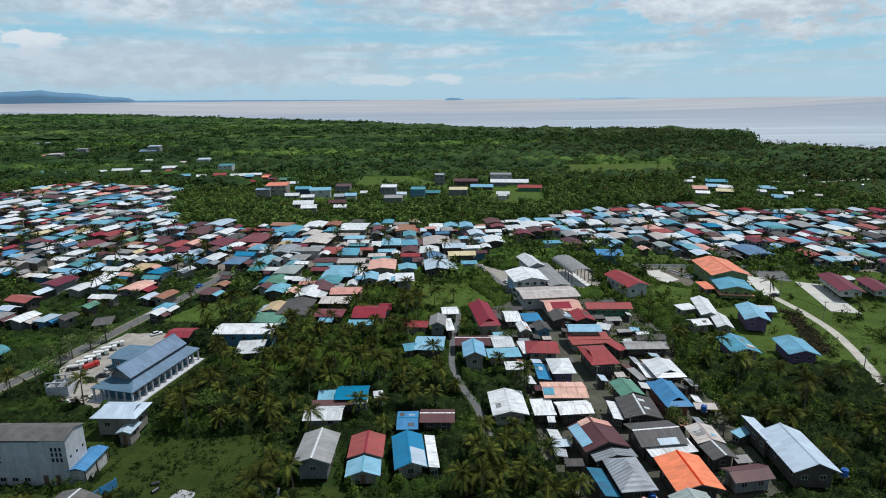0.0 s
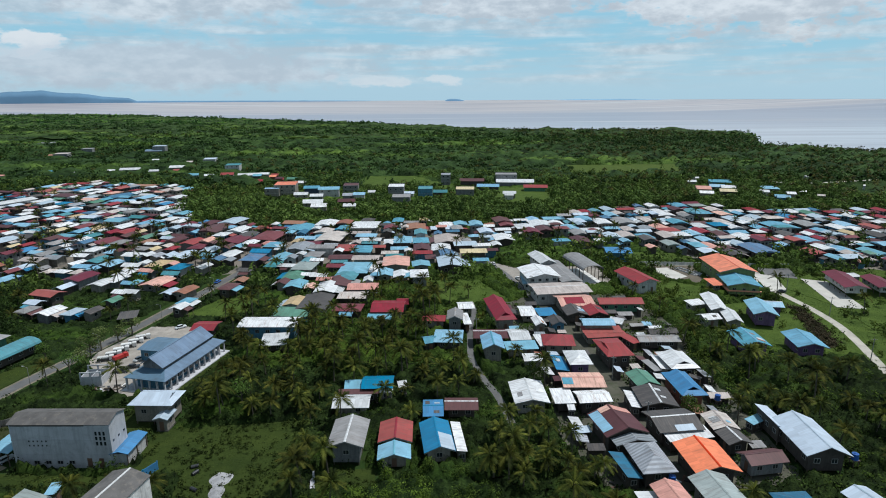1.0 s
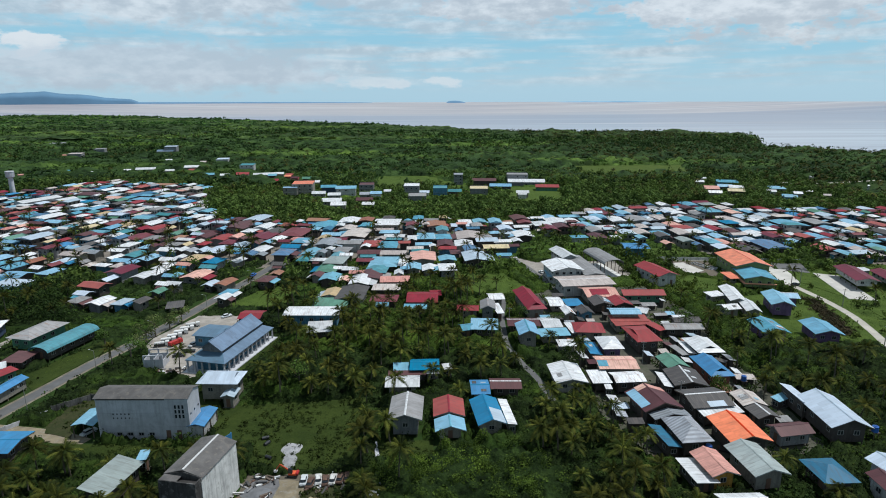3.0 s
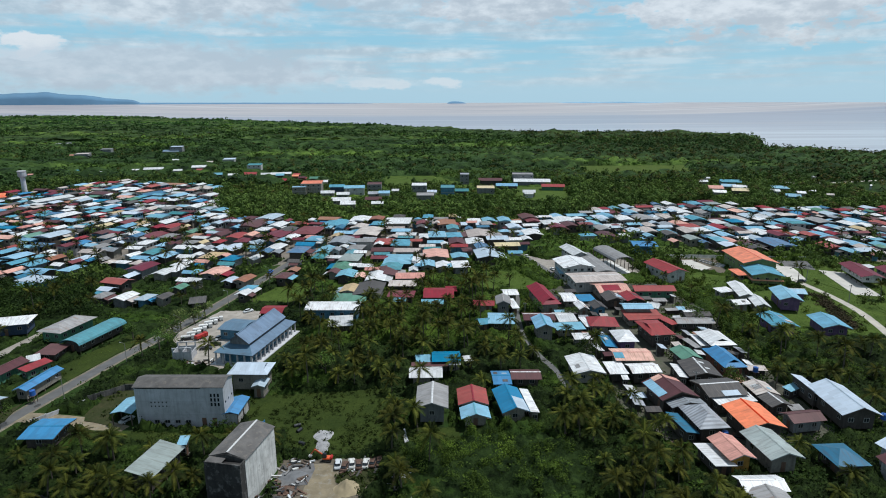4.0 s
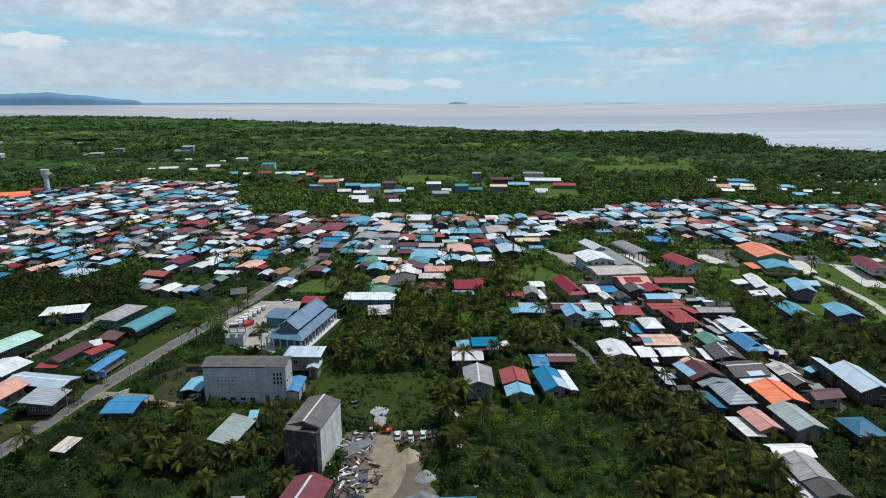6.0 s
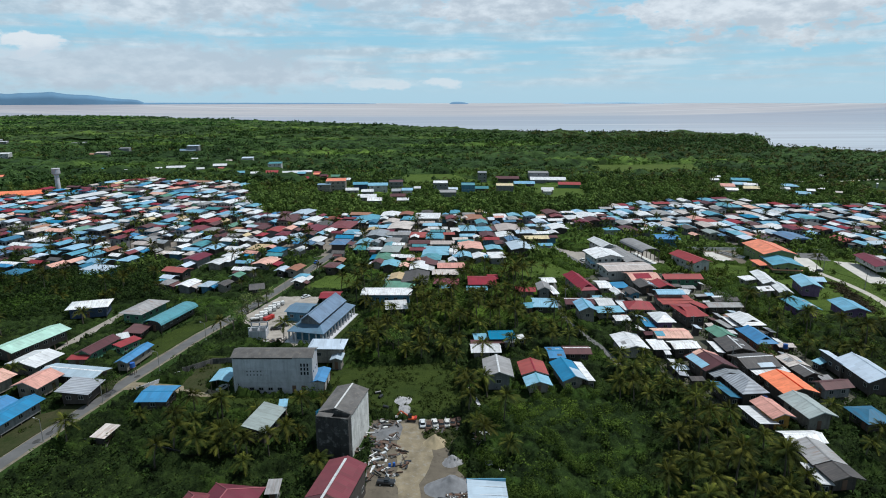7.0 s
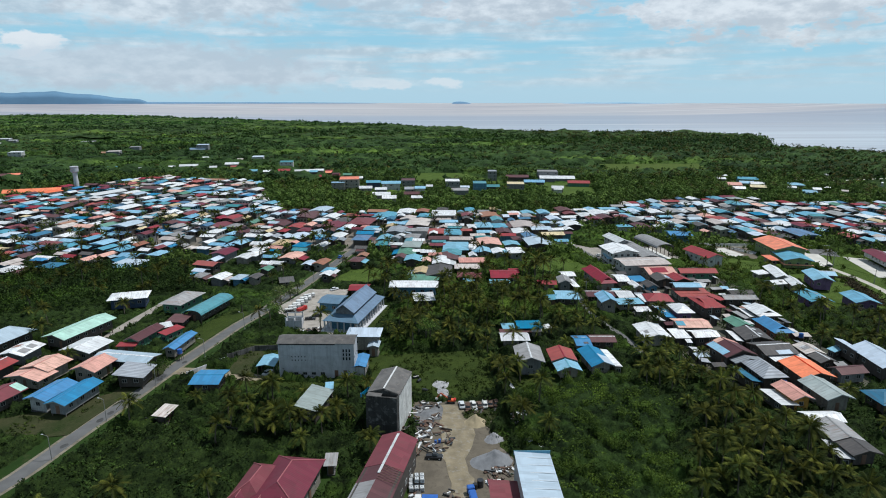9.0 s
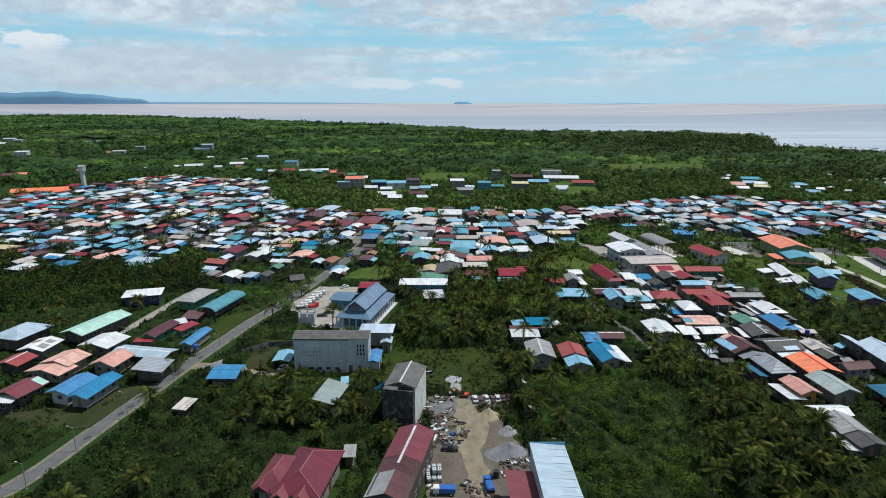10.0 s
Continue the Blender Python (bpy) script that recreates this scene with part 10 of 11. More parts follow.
def drum(x, y, paint, word, r=0.3, h=0.9):
    ob = thing("drum", x, y, 0.04, 0, f"{word} plastic drum standing in the yard", "drum", size=1.1)
    part("barrel", tube(r, r, 0, h, 16), paint, ob)
    for z in (0.3, 0.6):
        part("hoop", tube(r * 1.05, r * 1.05, h * z, h * z + 0.05, 16), paint, ob)
    part("lid", tube(r * 0.9, r * 0.9, h, h + 0.03, 16), paint, ob)


def tote(x, y, z, rot=0):
    ob = thing("tank", x, y, z, rot, "pale caged plastic liquid tank in a stack", "tank", "caged tanks", size=1.05)
    part("pallet", bevelled(-0.5, 0.5, -0.6, 0.6, 0, 0.14, 0.01, 1), "post_wood", ob)
    part("vessel", bevelled(-0.48, 0.48, -0.58, 0.58, 0.14, 1.1, 0.1, 3), "plastic_pale", ob)
    for k in range(4):
        part("cage_bar", bevelled(-0.52, 0.52, -0.62, 0.62, 0.25 + k * 0.24, 0.28 + k * 0.24, 0.005, 1), "pole_grey", ob)
    part("cap", tube(0.12, 0.12, 1.1, 1.16, 12), "dark_paint", ob)


for i in range(3):
    for j in range(4):
        tote(-56.7 + i * 0.95, 48.9 + j * 1.1, 0.04, 4)
for i in range(2):
    for j in range(2):
        tote(-55.7 + i * 0.95, 50.0 + j * 1.1, 1.30, 2)
drum(-51.7, 63.5, "blue_paint", "blue")
drum(-50.9, 63.8, "blue_paint", "blue")
drum(-44.4, 49.5, "dark_paint", "black", 0.7, 1.6)
drum(-45.4, 48.9, "dark_paint", "dark green", 0.5, 1.2)
car(-52.2, 58.5, -8, "dark_paint", "dark grey", True)
lorry(-46.2, 46.2, 95, "blue_paint", "dark_paint", "blue")
lorry(-54.2, 45.3, 175, "white_paint", "blue_paint", "white and blue")
rnd = random.Random(5)
for i in range(8):
    # stripped vans and cars in a row
    c = car(-45.1 + i * 1.3, 77.7 + rnd.uniform(-0.7, 0.7), 84 + rnd.uniform(-16, 16), rnd.choice(("concrete_white", "rust_iron", "dark_paint", "rust_iron", "plastic_pale")), "scrapped")
    c["label"] = "scrapped car hulk in a row of wrecks"
    c.scale = (0.95, 0.95, 0.95)


for x, y, a in ((-54.5, 90.6, 60), (-53.1, 85.7, 150), (-55.2, 92.6, 20)):
    ob = thing("barrel", x, y, 0.45, a, "black plastic barrel lying in the grass", "barrel", size=1.1)
    part("shell", tube(0.42, 0.42, -0.8, 0.8, 16, "x"), "dark_paint", ob)
    for e in (-0.4, 0.4):
        part("hoop", tube(0.45, 0.45, e - 0.04, e + 0.04, 16, "x"), "dark_paint", ob)
skip = thing("bin", -33.1, 62.3, 0, 20, "white plastic bin tipped on the weeds by the wall", "bin")
part("body", bevelled(-0.7, 0.7, -0.5, 0.5, 0, 1.1, 0.08, 2), "white_paint", skip)
part("lid", bevelled(-0.75, 0.75, -0.55, 0.55, 1.1, 1.2, 0.04, 1), "dark_paint", skip)


def scrap(name, x, y, rot, bits, label):
    ob = thing(name, x, y, 0.04, rot, label, "scrap", size=1.2)
    r = random.Random(int(x * 7 + y))
    for k in range(bits):
        l, w, h = r.uniform(0.5, 2.4), r.uniform(0.1, 0.6), r.uniform(0.05, 0.35)
        part("plank" if k % 2 else "panel", bevelled(-l / 2, l / 2, -w / 2, w / 2, 0, h, 0.02, 1), r.choice(("rust_iron", "rust_iron", "dark_paint", "plastic_pale", "post_wood", "post_wood", "concrete_old", "roof_g", "white_paint", "dark_paint")), ob, m=pose(r.uniform(-1.3, 1.3), r.uniform(-1.3, 1.3), k * 0.05, r.uniform(-6, 6), r.uniform(-6, 6), r.uniform(0, 360)))


for x, y in ((-55.8, 72.9), (-54.8, 70.4), (-54.0, 67.7), (-52.3, 66.5), (-54.3, 64.3), (-53.0, 62.1), (-51.0, 61.5), (-49.3, 67.4), (-49.0, 64.1), (-55.3, 60.9), (-36.3, 73.9), (-35.4, 70.9), (-35.8, 67.9), (-37.0, 75.9), (-54.3, 77.4), (-51.3, 78.9), (-40.3, 52.4), (-41.8, 53.2), (-55.8, 47.1), (-48.3, 44.4), (-45.3, 43.4), (-34.3, 67.4), (-39.4, 53.7), (-40.6, 54.1), (-38.2, 53.5), (-57.2, 68.9), (-57.0, 75.4), (-33.7, 73.4), (-34.0, 70.1), (-43.8, 76.1), (-41.8, 75.3), (-53.2, 63.1), (-49.6, 46.9), (-42.8, 50.7), (-84, 127), (-86, 125.5), (-89, 126), (-55.8, 66.9), (-55.8, 64.4), (-51.8, 69.9), (-51.3, 73.4), (-35.6, 77.9), (-39.3, 79.2), (-53.8, 79.9)):
    scrap("scrap_pile", x, y, (x * 37) % 360, 8, "pile of scrap boards, pipes and sheet metal")

r2 = random.Random(8)
for cx, cy, cc, cs, ha, hb in [q for q in FOOT if -15 < q[0] < 70 and 60 < q[1] < 170 and q[4] > 2.5][::2]:
    a_ = r2.uniform(-0.8, 0.8) * ha
    sd = r2.choice((-1, 1)) * (hb + 0.5)
    scrap("clutter_pile", cx + cc * a_ - cs * sd, cy + cs * a_ + cc * sd, r2.uniform(0, 360), 4, "clutter of boards, basins and sheets beside a house")

for x, y, a in ((-118.2, 95.5, 74), (-121.1, 84.1, 70), (-122.6, 79.8, 75), (-123.4, 76.8, 80), (-115.8, 105.4, 75), (-125.7, 67.1, 75)):
    v, f = blob(0.75, 0.55, 0.05, x, 2, 16)
    ob = tagged(new("road_patch", mesh_of("road_patch", [(p, q, 0.004 + 0.012 * (r > 0.02)) for p, q, r in v], f, "asphalt_dark")), "dark tar patch on the worn asphalt road", "patch", kind="structure")
    ob.matrix_basis = pose(x * PLAN, y * PLAN, 0.062, 0, 0, a) @ Matrix.Scale(1.5, 4)

# poles along the road and lanes
def utility_pole(x, y, h=7.5):
    ob = thing("utility_pole", x, y, 0, 74, "grey utility pole with a short cross-arm by the road", "pole", "utility poles", size=1.1)
    part("shaft", tube(0.14, 0.10, 0, h, 10), "pole_grey", ob)
    part("cross_arm", bevelled(-0.06, 0.06, -0.8, 0.8, h - 0.5, h - 0.38, 0.01, 1), "pole_grey", ob)
    for s in (-0.7, 0.0, 0.7):
        part("insulator", tube(0.05, 0.04, 0, 0.18, 8), "white_paint", ob, m=pose(0, s, h - 0.38))


def street_lamp(x, y, h=6.0):
    ob = thing("street_lamp", x, y, 0, 164, "slim grey street lamp leaning over the asphalt road", "street lamp", "street lamps", size=1.1)
    part("shaft", tube(0.10, 0.06, 0, h, 10), "pole_grey", ob)
    rod("arm", (0, 0, h - 0.05), (1.3, 0, h + 0.25), 0.04, "pole_grey", ob)
    part("lamp_head", bevelled(1.2, 1.8, -0.11, 0.11, h + 0.18, h + 0.30, 0.04, 2), "plastic_pale", ob)
    part("base_plate", bevelled(-0.2, 0.2, -0.2, 0.2, 0, 0.08, 0.02, 1), "pole_grey", ob)


for x, y in ((-127.4, 51.4), (-124.9, 62.9), (-121.4, 76.9), (-117.4, 92.9), (-111.0, 108.9), (-105.8, 128.9), (-99.3, 148.9), (-91.5, 172), (-84, 200)):
    street_lamp(x - 0.5, y - 0.4)
for x, y in ((28.6, 190), (35.2, 150), (34.8, 122), (34.6, 100), (4.6, 150), (105.8, 128), (117.6, 160), (119, 184)):
    utility_pole(x, y)


def wall_run(name, x0, y0, x1, y1, h, t, mat, label):
    L, a = math.hypot(x1 - x0, y1 - y0), math.degrees(math.atan2(y1 - y0, x1 - x0))
    ob = thing(name, x0, y0, 0, a, label, "wall")
    n = max(1, round(L / 3))
    for i in range(n):
        piece("panel", boxes("panel", [(i * L / n + 0.06, (i + 1) * L / n - 0.06, -t / 2, t / 2, 0, h)], [mat]), ob)
    for i in range(n + 1):
        piece("post", boxes("post", [(i * L / n - 0.1, i * L / n + 0.1, -t / 2 - 0.04, t / 2 + 0.04, 0, h + 0.12)], [mat]), ob)


wall_run("boundary_wall", 81, 222.5, 139, 214, 1.3, 0.15, "concrete_white", "long pale concrete boundary wall")
wall_run("drain", -33.4, 93.1, -31.4, 79.4, 0.5, 0.75, "concrete_pale", "long pale concrete drain beside the yard")
wall_run("drain", -31.4, 79.2, -30.9, 60.0, 0.5, 0.75, "concrete_pale", "long pale concrete drain beside the yard")
wall_run("boundary_wall", -62, 92.5, -68, 82, 1.8, 0.1, "roof_b", "blue sheet fence beside the concrete block")
wall_run("boundary_wall", -104.9, 106.4, -99, 111.5, 1.6, 0.12, "concrete_old", "dark unfinished boundary wall")
wall_run("boundary_wall", -113.2, 75.6, -108.6, 74.6, 0.9, 0.1, "dark_paint", "low dark sheet fence in the scrub")
wall_run("boundary_wall", -100.0, 73.4, -92.6, 70.2, 0.9, 0.1, "dark_paint", "low dark sheet fence in the scrub")
wall_run("boundary_wall", -99, 111.5, -89, 112, 1.6, 0.12, "concrete_old", "dark unfinished boundary wall")
wall_run("boundary_wall", -112.4, 97.4, -104.9, 106.4, 1.0, 0.12, "concrete_pale", "low pale unfinished wall")


def tank_stand(x, y):
    ob = thing("water_tank", x, y, 0, 0, "blue plastic water tank on a timber stand", "tank", size=1.1)
    for px in (-0.6, 0.6):
        for py in (-0.6, 0.6):
            piece("post", POST, ob, pose(px, py, 0) @ Matrix.Diagonal((0.14, 0.14, 2.2, 1)))
    piece("platform", boxes("platform", [(-0.8, 0.8, -0.8, 0.8, 2.2, 2.32)], ["post_wood"]), ob)
    part("tank", tube(0.75, 0.7, 2.32, 3.7, 18), "blue_paint", ob)
    part("lid", tube(0.4, 0.3, 3.7, 3.85, 14), "blue_paint", ob)


for x, y in ((67.6, 84.2), (53.6, 107.5), (-151.8, 77.4), (-150.4, 78.4), (-117.3, 106.9), (31, 80), (-59, 160)):
    tank_stand(x, y)
dome = thing("water_tank", -125.8, 93.9, 0, 0, "round salmon-pink water tank by a house", "tank")
part("tank", tube(1.3, 1.2, 0, 2.2, 20), "roof_p", dome)
part("dome", tube(1.2, 0.4, 2.2, 2.8, 20), "roof_p", dome)


def foundation(x, y, rot, L, W):
    """Low blockwork footings of a house that is just begun."""
    ob = thing("foundation", x, y, 0, rot, "low unfinished blockwork footings on bare sand", "foundation")
    for r in ((-L / 2, L / 2, -W / 2, -W / 2 + 0.25, 0, 0.45), (-L / 2, L / 2, W / 2 - 0.25, W / 2, 0, 0.4), (-L / 2, -L / 2 + 0.25, -W / 2 + 0.25, W / 2 - 0.25, 0, 0.42), (L / 2 - 0.25, L / 2, -W / 2 + 0.25, W / 2 - 0.25, 0, 0.45), (-0.12, 0.12, -W / 2 + 0.25, W / 2 - 0.25, 0, 0.35)):
        piece("footing", boxes("footing", [r], ["concrete_pale"]), ob)


foundation(95.5, 210.5, 110, 11.0, 2.6)
foundation(98.6, 206.5, 110, 7.0, 2.2)

# ---- plants ----
for poly in VILLAGES:
    patch("village_ground", [tuple(p) for p in poly], 0.01, "village_soil", "trodden grey soil between the packed houses", clear=False, rough=3.0)
FT = np.array(FOOT)


def near_house(x, y, margin):
    """Which of the points lie within margin of a footprint."""
    hit = np.zeros(len(x), bool)
    for cx, cy, c, s, a, b in FT:
        ux, uy = (x - cx) * c + (y - cy) * s, -(x - cx) * s + (y - cy) * c
        hit |= (np.abs(ux) < a + margin) & (np.abs(uy) < b + margin)
    return hit


def near_road(x, y, margin):
    hit = np.zeros(len(x), bool)
    for pts, w in ROADS:
        for px, py in pts:
            hit |= (x - px) ** 2 + (y - py) ** 2 < (w / 2 + margin + (2.2 if w > 4.5 else 0.0)) ** 2
    return hit


def inside(x, y, poly):
    hit, n = np.zeros(len(x), bool), len(poly)
    for i in range(n):
        (x0, y0), (x1, y1) = poly[i], poly[(i + 1) % n]
        if y0 != y1:
            hit ^= ((y0 > y) != (y1 > y)) & (x < (x1 - x0) * (y - y0) / (y1 - y0) + x0)
    return hit


def cleared(x, y):
    hit = np.zeros(len(x), bool)
    for poly in CLEAR:
        hit |= inside(x, y, poly)
    return hit


def in_village(x, y):
    hit = np.zeros(len(x), bool)
    for poly in VILLAGES:
        hit |= inside(x, y, poly)
    return hit


def land(x, y, margin):
    return (y < coast(x) - margin) | inside(x, y, CAPE)


gen = np.random.default_rng(11)


def scatter(x0, x1, y0, y1, step):
    xs, ys = np.meshgrid(np.arange(x0, x1, step), np.arange(y0, y1, step))
    xs, ys = xs.ravel(), ys.ravel()
    return xs + gen.uniform(-0.48, 0.48, len(xs)) * step, ys + gen.uniform(-0.48, 0.48, len(ys)) * step


def in_view(x, y, slack=0.0):
    """The wide stretch of country that the valley of the walk opens on."""
    a = np.degrees(np.arctan2(x + 35, y + 60))
    return (a > -46 - slack) & (a < 50 + slack)


def quads(name, centres, normals, size, mat, label, cat, aspect=1.0, unit=PLAN):
    """Many small leaves in one mesh: flat rhombs at centres, facing normals."""
    n = len(centres)
    normals = normals / np.linalg.norm(normals, axis=1, keepdims=True)
    ref = gen.normal(size=(n, 3))
    u = np.cross(normals, ref)
    u /= np.linalg.norm(u, axis=1, keepdims=True) + 1e-9
    w = np.cross(normals, u)
    s = size[:, None] if hasattr(size, "__len__") else size
    co = np.stack([centres - u * s, centres + w * s * 0.55 * aspect, centres + u * s, centres - w * s * 0.55 * aspect], 1).reshape(-1, 3)
    return raw_mesh(name, co, np.arange(4 * n).reshape(-1, 4), mat, label, cat, unit)


def raw_mesh(name, co, faces, mat, label, cat, unit=PLAN):
    me = bpy.data.meshes.new(name)
    k, n = faces.shape[1], len(faces)
    me.vertices.add(len(co))
    me.vertices.foreach_set("co", np.ascontiguousarray(co * unit, np.float32).ravel())
    me.loops.add(n * k)
    me.loops.foreach_set("vertex_index", faces.astype(np.int32).ravel())
    me.polygons.add(n)
    me.polygons.foreach_set("loop_start", np.arange(0, n * k, k, dtype=np.int32))
    me.materials.append(MATS[mat])
    me.update(calc_edges=True)
    return tagged(new(name, me), label, cat, kind="stuff")


def crowns(x, y, radius, height, base, leaves, leaf, up=0.0, flutter=0.45):
    """Leaf places and normals for broad crowns, several lobes each, hollow inside."""
    n = len(x)
    lobes = gen.normal(size=(n, 5, 3)) * np.array([0.45, 0.45, 0.22])
    pick = gen.integers(0, 5, (n, leaves))
    d = gen.normal(size=(n, leaves, 3))
    d /= np.linalg.norm(d, axis=2, keepdims=True)
    d[..., 2] = np.abs(d[..., 2]) * 0.9 - 0.15
    off = np.take_along_axis(lobes, pick[..., None].repeat(3, 2), 1) + d * gen.uniform(0.42, 0.66, (n, leaves, 1))
    r = radius[:, None]
    p = np.stack([x[:, None] + off[..., 0] * r, y[:, None] + off[..., 1] * r, np.maximum(base[:, None] + (off[..., 2] + 0.35) * height[:, None], 0.15)], -1)
    nrm = d + gen.normal(size=d.shape) * flutter + np.array([0, 0, up])
    return p.reshape(-1, 3), nrm.reshape(-1, 3), gen.uniform(0.6, 1.3, n * leaves) * np.repeat(leaf, leaves)


def frond_mesh(seed, fronds=17, length=3.1, leaflets=12, fine=1.0):
    """Palm crown: arching ribs with narrow leaflets on both sides, the low ones hanging and browner with age."""
    r = random.Random(seed)
    vs, fs = [], []
    for k in range(fronds):
        a = k * 2.399 + r.uniform(-0.3, 0.3)
        rise = 1.15 - 1.5 * k / fronds + r.uniform(-0.15, 0.15)
        ln = length * r.uniform(0.82, 1.1)
        sag = r.uniform(0.30, 0.52)
        ca, sa = math.cos(a), math.sin(a)
        rib = [(ln * (math.cos(rise) * t - 0.08 * t * t), ln * (math.sin(rise) * t - sag * t * t)) for t in (i / leaflets for i in range(leaflets + 1))]
        for i in range(leaflets):
            (o0, z0), (o1, z1) = rib[i], rib[i + 1]
            k1 = len(vs)
            if i == 0:
                vs += [(ca * o0 - sa * 0.05, sa * o0 + ca * 0.05, z0), (ca * o0 + sa * 0.05, sa * o0 - ca * 0.05, z0)]
                last, k1 = (k1, k1 + 1), k1 + 2
            vs += [(ca * o1 - sa * 0.03, sa * o1 + ca * 0.03, z1), (ca * o1 + sa * 0.03, sa * o1 - ca * 0.03, z1)]
            here = (k1, k1 + 1)
            fs.append((last[0], last[1], here[1], here[0]))
            before, last = last, here
            t = (i + 0.5) / leaflets
            if t < 0.12:
                continue
            leaf = ln * 0.24 * fine * math.sin(math.pi * min(0.15 + t * 0.82, 1)) ** 0.6
            for sd in (-1, 1):
                # the leaflet grows out of the rib, so that a whole frond is one piece
                o, w, z = o1 + leaf * 0.75, sd * leaf * 0.75, z1 - leaf * r.uniform(0.15, 0.45)
                vs.append((ca * o - sa * w, sa * o + ca * w, z))
                e = 0 if sd > 0 else 1
                fs.append((before[e], last[e], len(vs) - 1))
    return mesh_of("crown", vs, fs, "leaf_palm")


def trunk_mesh(seed, h):
    r = random.Random(seed)
    bend, vs, fs, n = r.uniform(0.2, 0.9), [], [], 7
    for i in range(7):
        t = i / 6
        rad = 0.17 * (1 - 0.45 * t) + (0.1 if i == 0 else 0)
        for s in range(n):
            a = 2 * math.pi * s / n
            vs.append((bend * t * t + math.cos(a) * rad, math.sin(a) * rad, t * h))
    fs = [(i * n + s, i * n + (s + 1) % n, (i + 1) * n + (s + 1) % n, (i + 1) * n + s) for i in range(6) for s in range(n)]
    return mesh_of("trunk", vs, fs, "bark", smooth=True), bend


PALMS = []
for i in range(6):
    h = 3.8 + i * 0.8
    tm, bend = trunk_mesh(20 + i, h)
    PALMS.append((tm, frond_mesh(40 + i, 21 + i % 4, 2.9 + 0.12 * i, 16, 1.05), bend, h, frond_mesh(60 + i, 15 + i % 4, 2.9 + 0.12 * i)))


def palm(x, y, kind, turn, scale):
    tm, cm, bend, h, _ = PALMS[kind]
    ob = thing("palm_tree", x, y, 0, turn, "coconut palm with slim trunk and drooping fronds", "palm tree", "coconut palms")
    ob.scale = (PLAN * scale, PLAN * scale, PLAN * scale)
    piece("trunk", tm, ob)
    piece("crown", cm, ob, pose(bend, 0, h))


def lump(x, y, scale, seed):
    return np.array([noise.noise((a * scale, b * scale, seed)) for a, b in zip(x.tolist(), y.tolist())])


GROVES = [[(-71, 162), (-20, 160), (2, 147), (2, 118), (-8, 112), (-14, 116), (-33, 101), (-58, 101), (-64, 118), (-60, 140)],
          [(-12, 92), (18, 104), (22, 84), (20, 70), (22, 55), (20, 20), (-22, 20), (-12, 60), (-2, 76)],
          [(56, 112), (72, 128), (100, 118), (110, 132), (118, 120), (110, 70), (72, 70), (72, 96)],
          [(-260, 205), (-150, 200), (-128.8, 160.9), (-148.8, 152.9), (-195, 140), (-260, 150)],
          [(-98.8, 84.9), (-70, 86), (-66, 66), (-70.8, 58.9), (-98.8, 62.9)],
          [(-76, 186), (-44, 176), (-44, 160), (-62, 158), (-70, 166)],
          [(-28, 200), (0, 180), (0, 160), (-14, 150), (-40, 160)]]


# an open hollow of shrubs among the palms
GLADE = [(-32, 86), (-7, 89), (-2, 82), (4, 74), (-6, 59), (-7, 40), (-36.8, 40.9)]


def grove(x, y):
    hit = np.zeros(len(x), bool)
    for poly in GROVES:
        hit |= inside(x, y, poly)
    return hit


# coconut palms, each a tree of its own
x, y = scatter(-230, 150, 22, 300, 4.5)
ok = ~near_house(x, y, 1.5) & ~near_road(x, y, 1.2) & ~cleared(x, y) & in_view(x, y)
g = grove(x, y)
west = inside(x, y, GROVES[3])
open_grove = inside(x, y, GROVES[2])
keep = ok & ~inside(x, y, GLADE) & (gen.random(len(x)) < np.where(west, 0.2, np.where(open_grove, 0.42, np.where(g, 0.72, np.where(in_village(x, y), 0.30, 0.09)))))
x, y = x[keep], y[keep]
order = np.argsort(y + np.abs(x + 30) * 0.2)[:300]
for i in order:
    palm(float(x[i]), float(y[i]), int(gen.integers(0, 6)), float(gen.uniform(0, 360)), float(gen.uniform(0.75, 1.15)))
rest = np.ones(len(x), bool)
rest[order] = False
far_palm = []


def joined(name, mesh_list, places, mat, label, cat):
    """Many copies of a few plants in one mesh; places holds x, y, z, turn, size and kind."""
    co, fa, base = [], [], 0
    data = []
    for me in mesh_list:
        me.calc_loop_triangles()
        v, t = np.zeros(len(me.vertices) * 3), np.zeros(len(me.loop_triangles) * 3, np.int32)
        me.vertices.foreach_get("co", v)
        me.loop_triangles.foreach_get("vertices", t)
        data.append((v.reshape(-1, 3), t.reshape(-1, 3)))
    for x, y, z, a, s, k in places:
        v, t = data[int(k)]
        c, sn = math.cos(a), math.sin(a)
        co.append(v @ np.array([[c, sn, 0], [-sn, c, 0], [0, 0, 1]]) * s + (x, y, z))
        fa.append(t + base)
        base += len(v)
    return raw_mesh(name, np.concatenate(co), np.concatenate(fa), mat, label, cat)


others = [(float(a), float(b), 0.0, float(gen.uniform(0, 6.28)), float(gen.uniform(0.75, 1.15)), i % 6) for i, (a, b) in enumerate(zip(x[rest], y[rest]))]
joined("palm_crowns", [k[4] for k in PALMS], [(a, b, PALMS[k][3] * s, t, s, k) for a, b, z, t, s, k in others], "leaf_palm", "crowns of coconut palms in the groves behind the houses", "palms")
joined("palm_trunks", [k[0] for k in PALMS], [(a - PALMS[k][2] * s * math.cos(t), b - PALMS[k][2] * s * math.sin(t), z, t, s, k) for a, b, z, t, s, k in others], "bark", "slim trunks of coconut palms in the groves behind the houses", "palms")
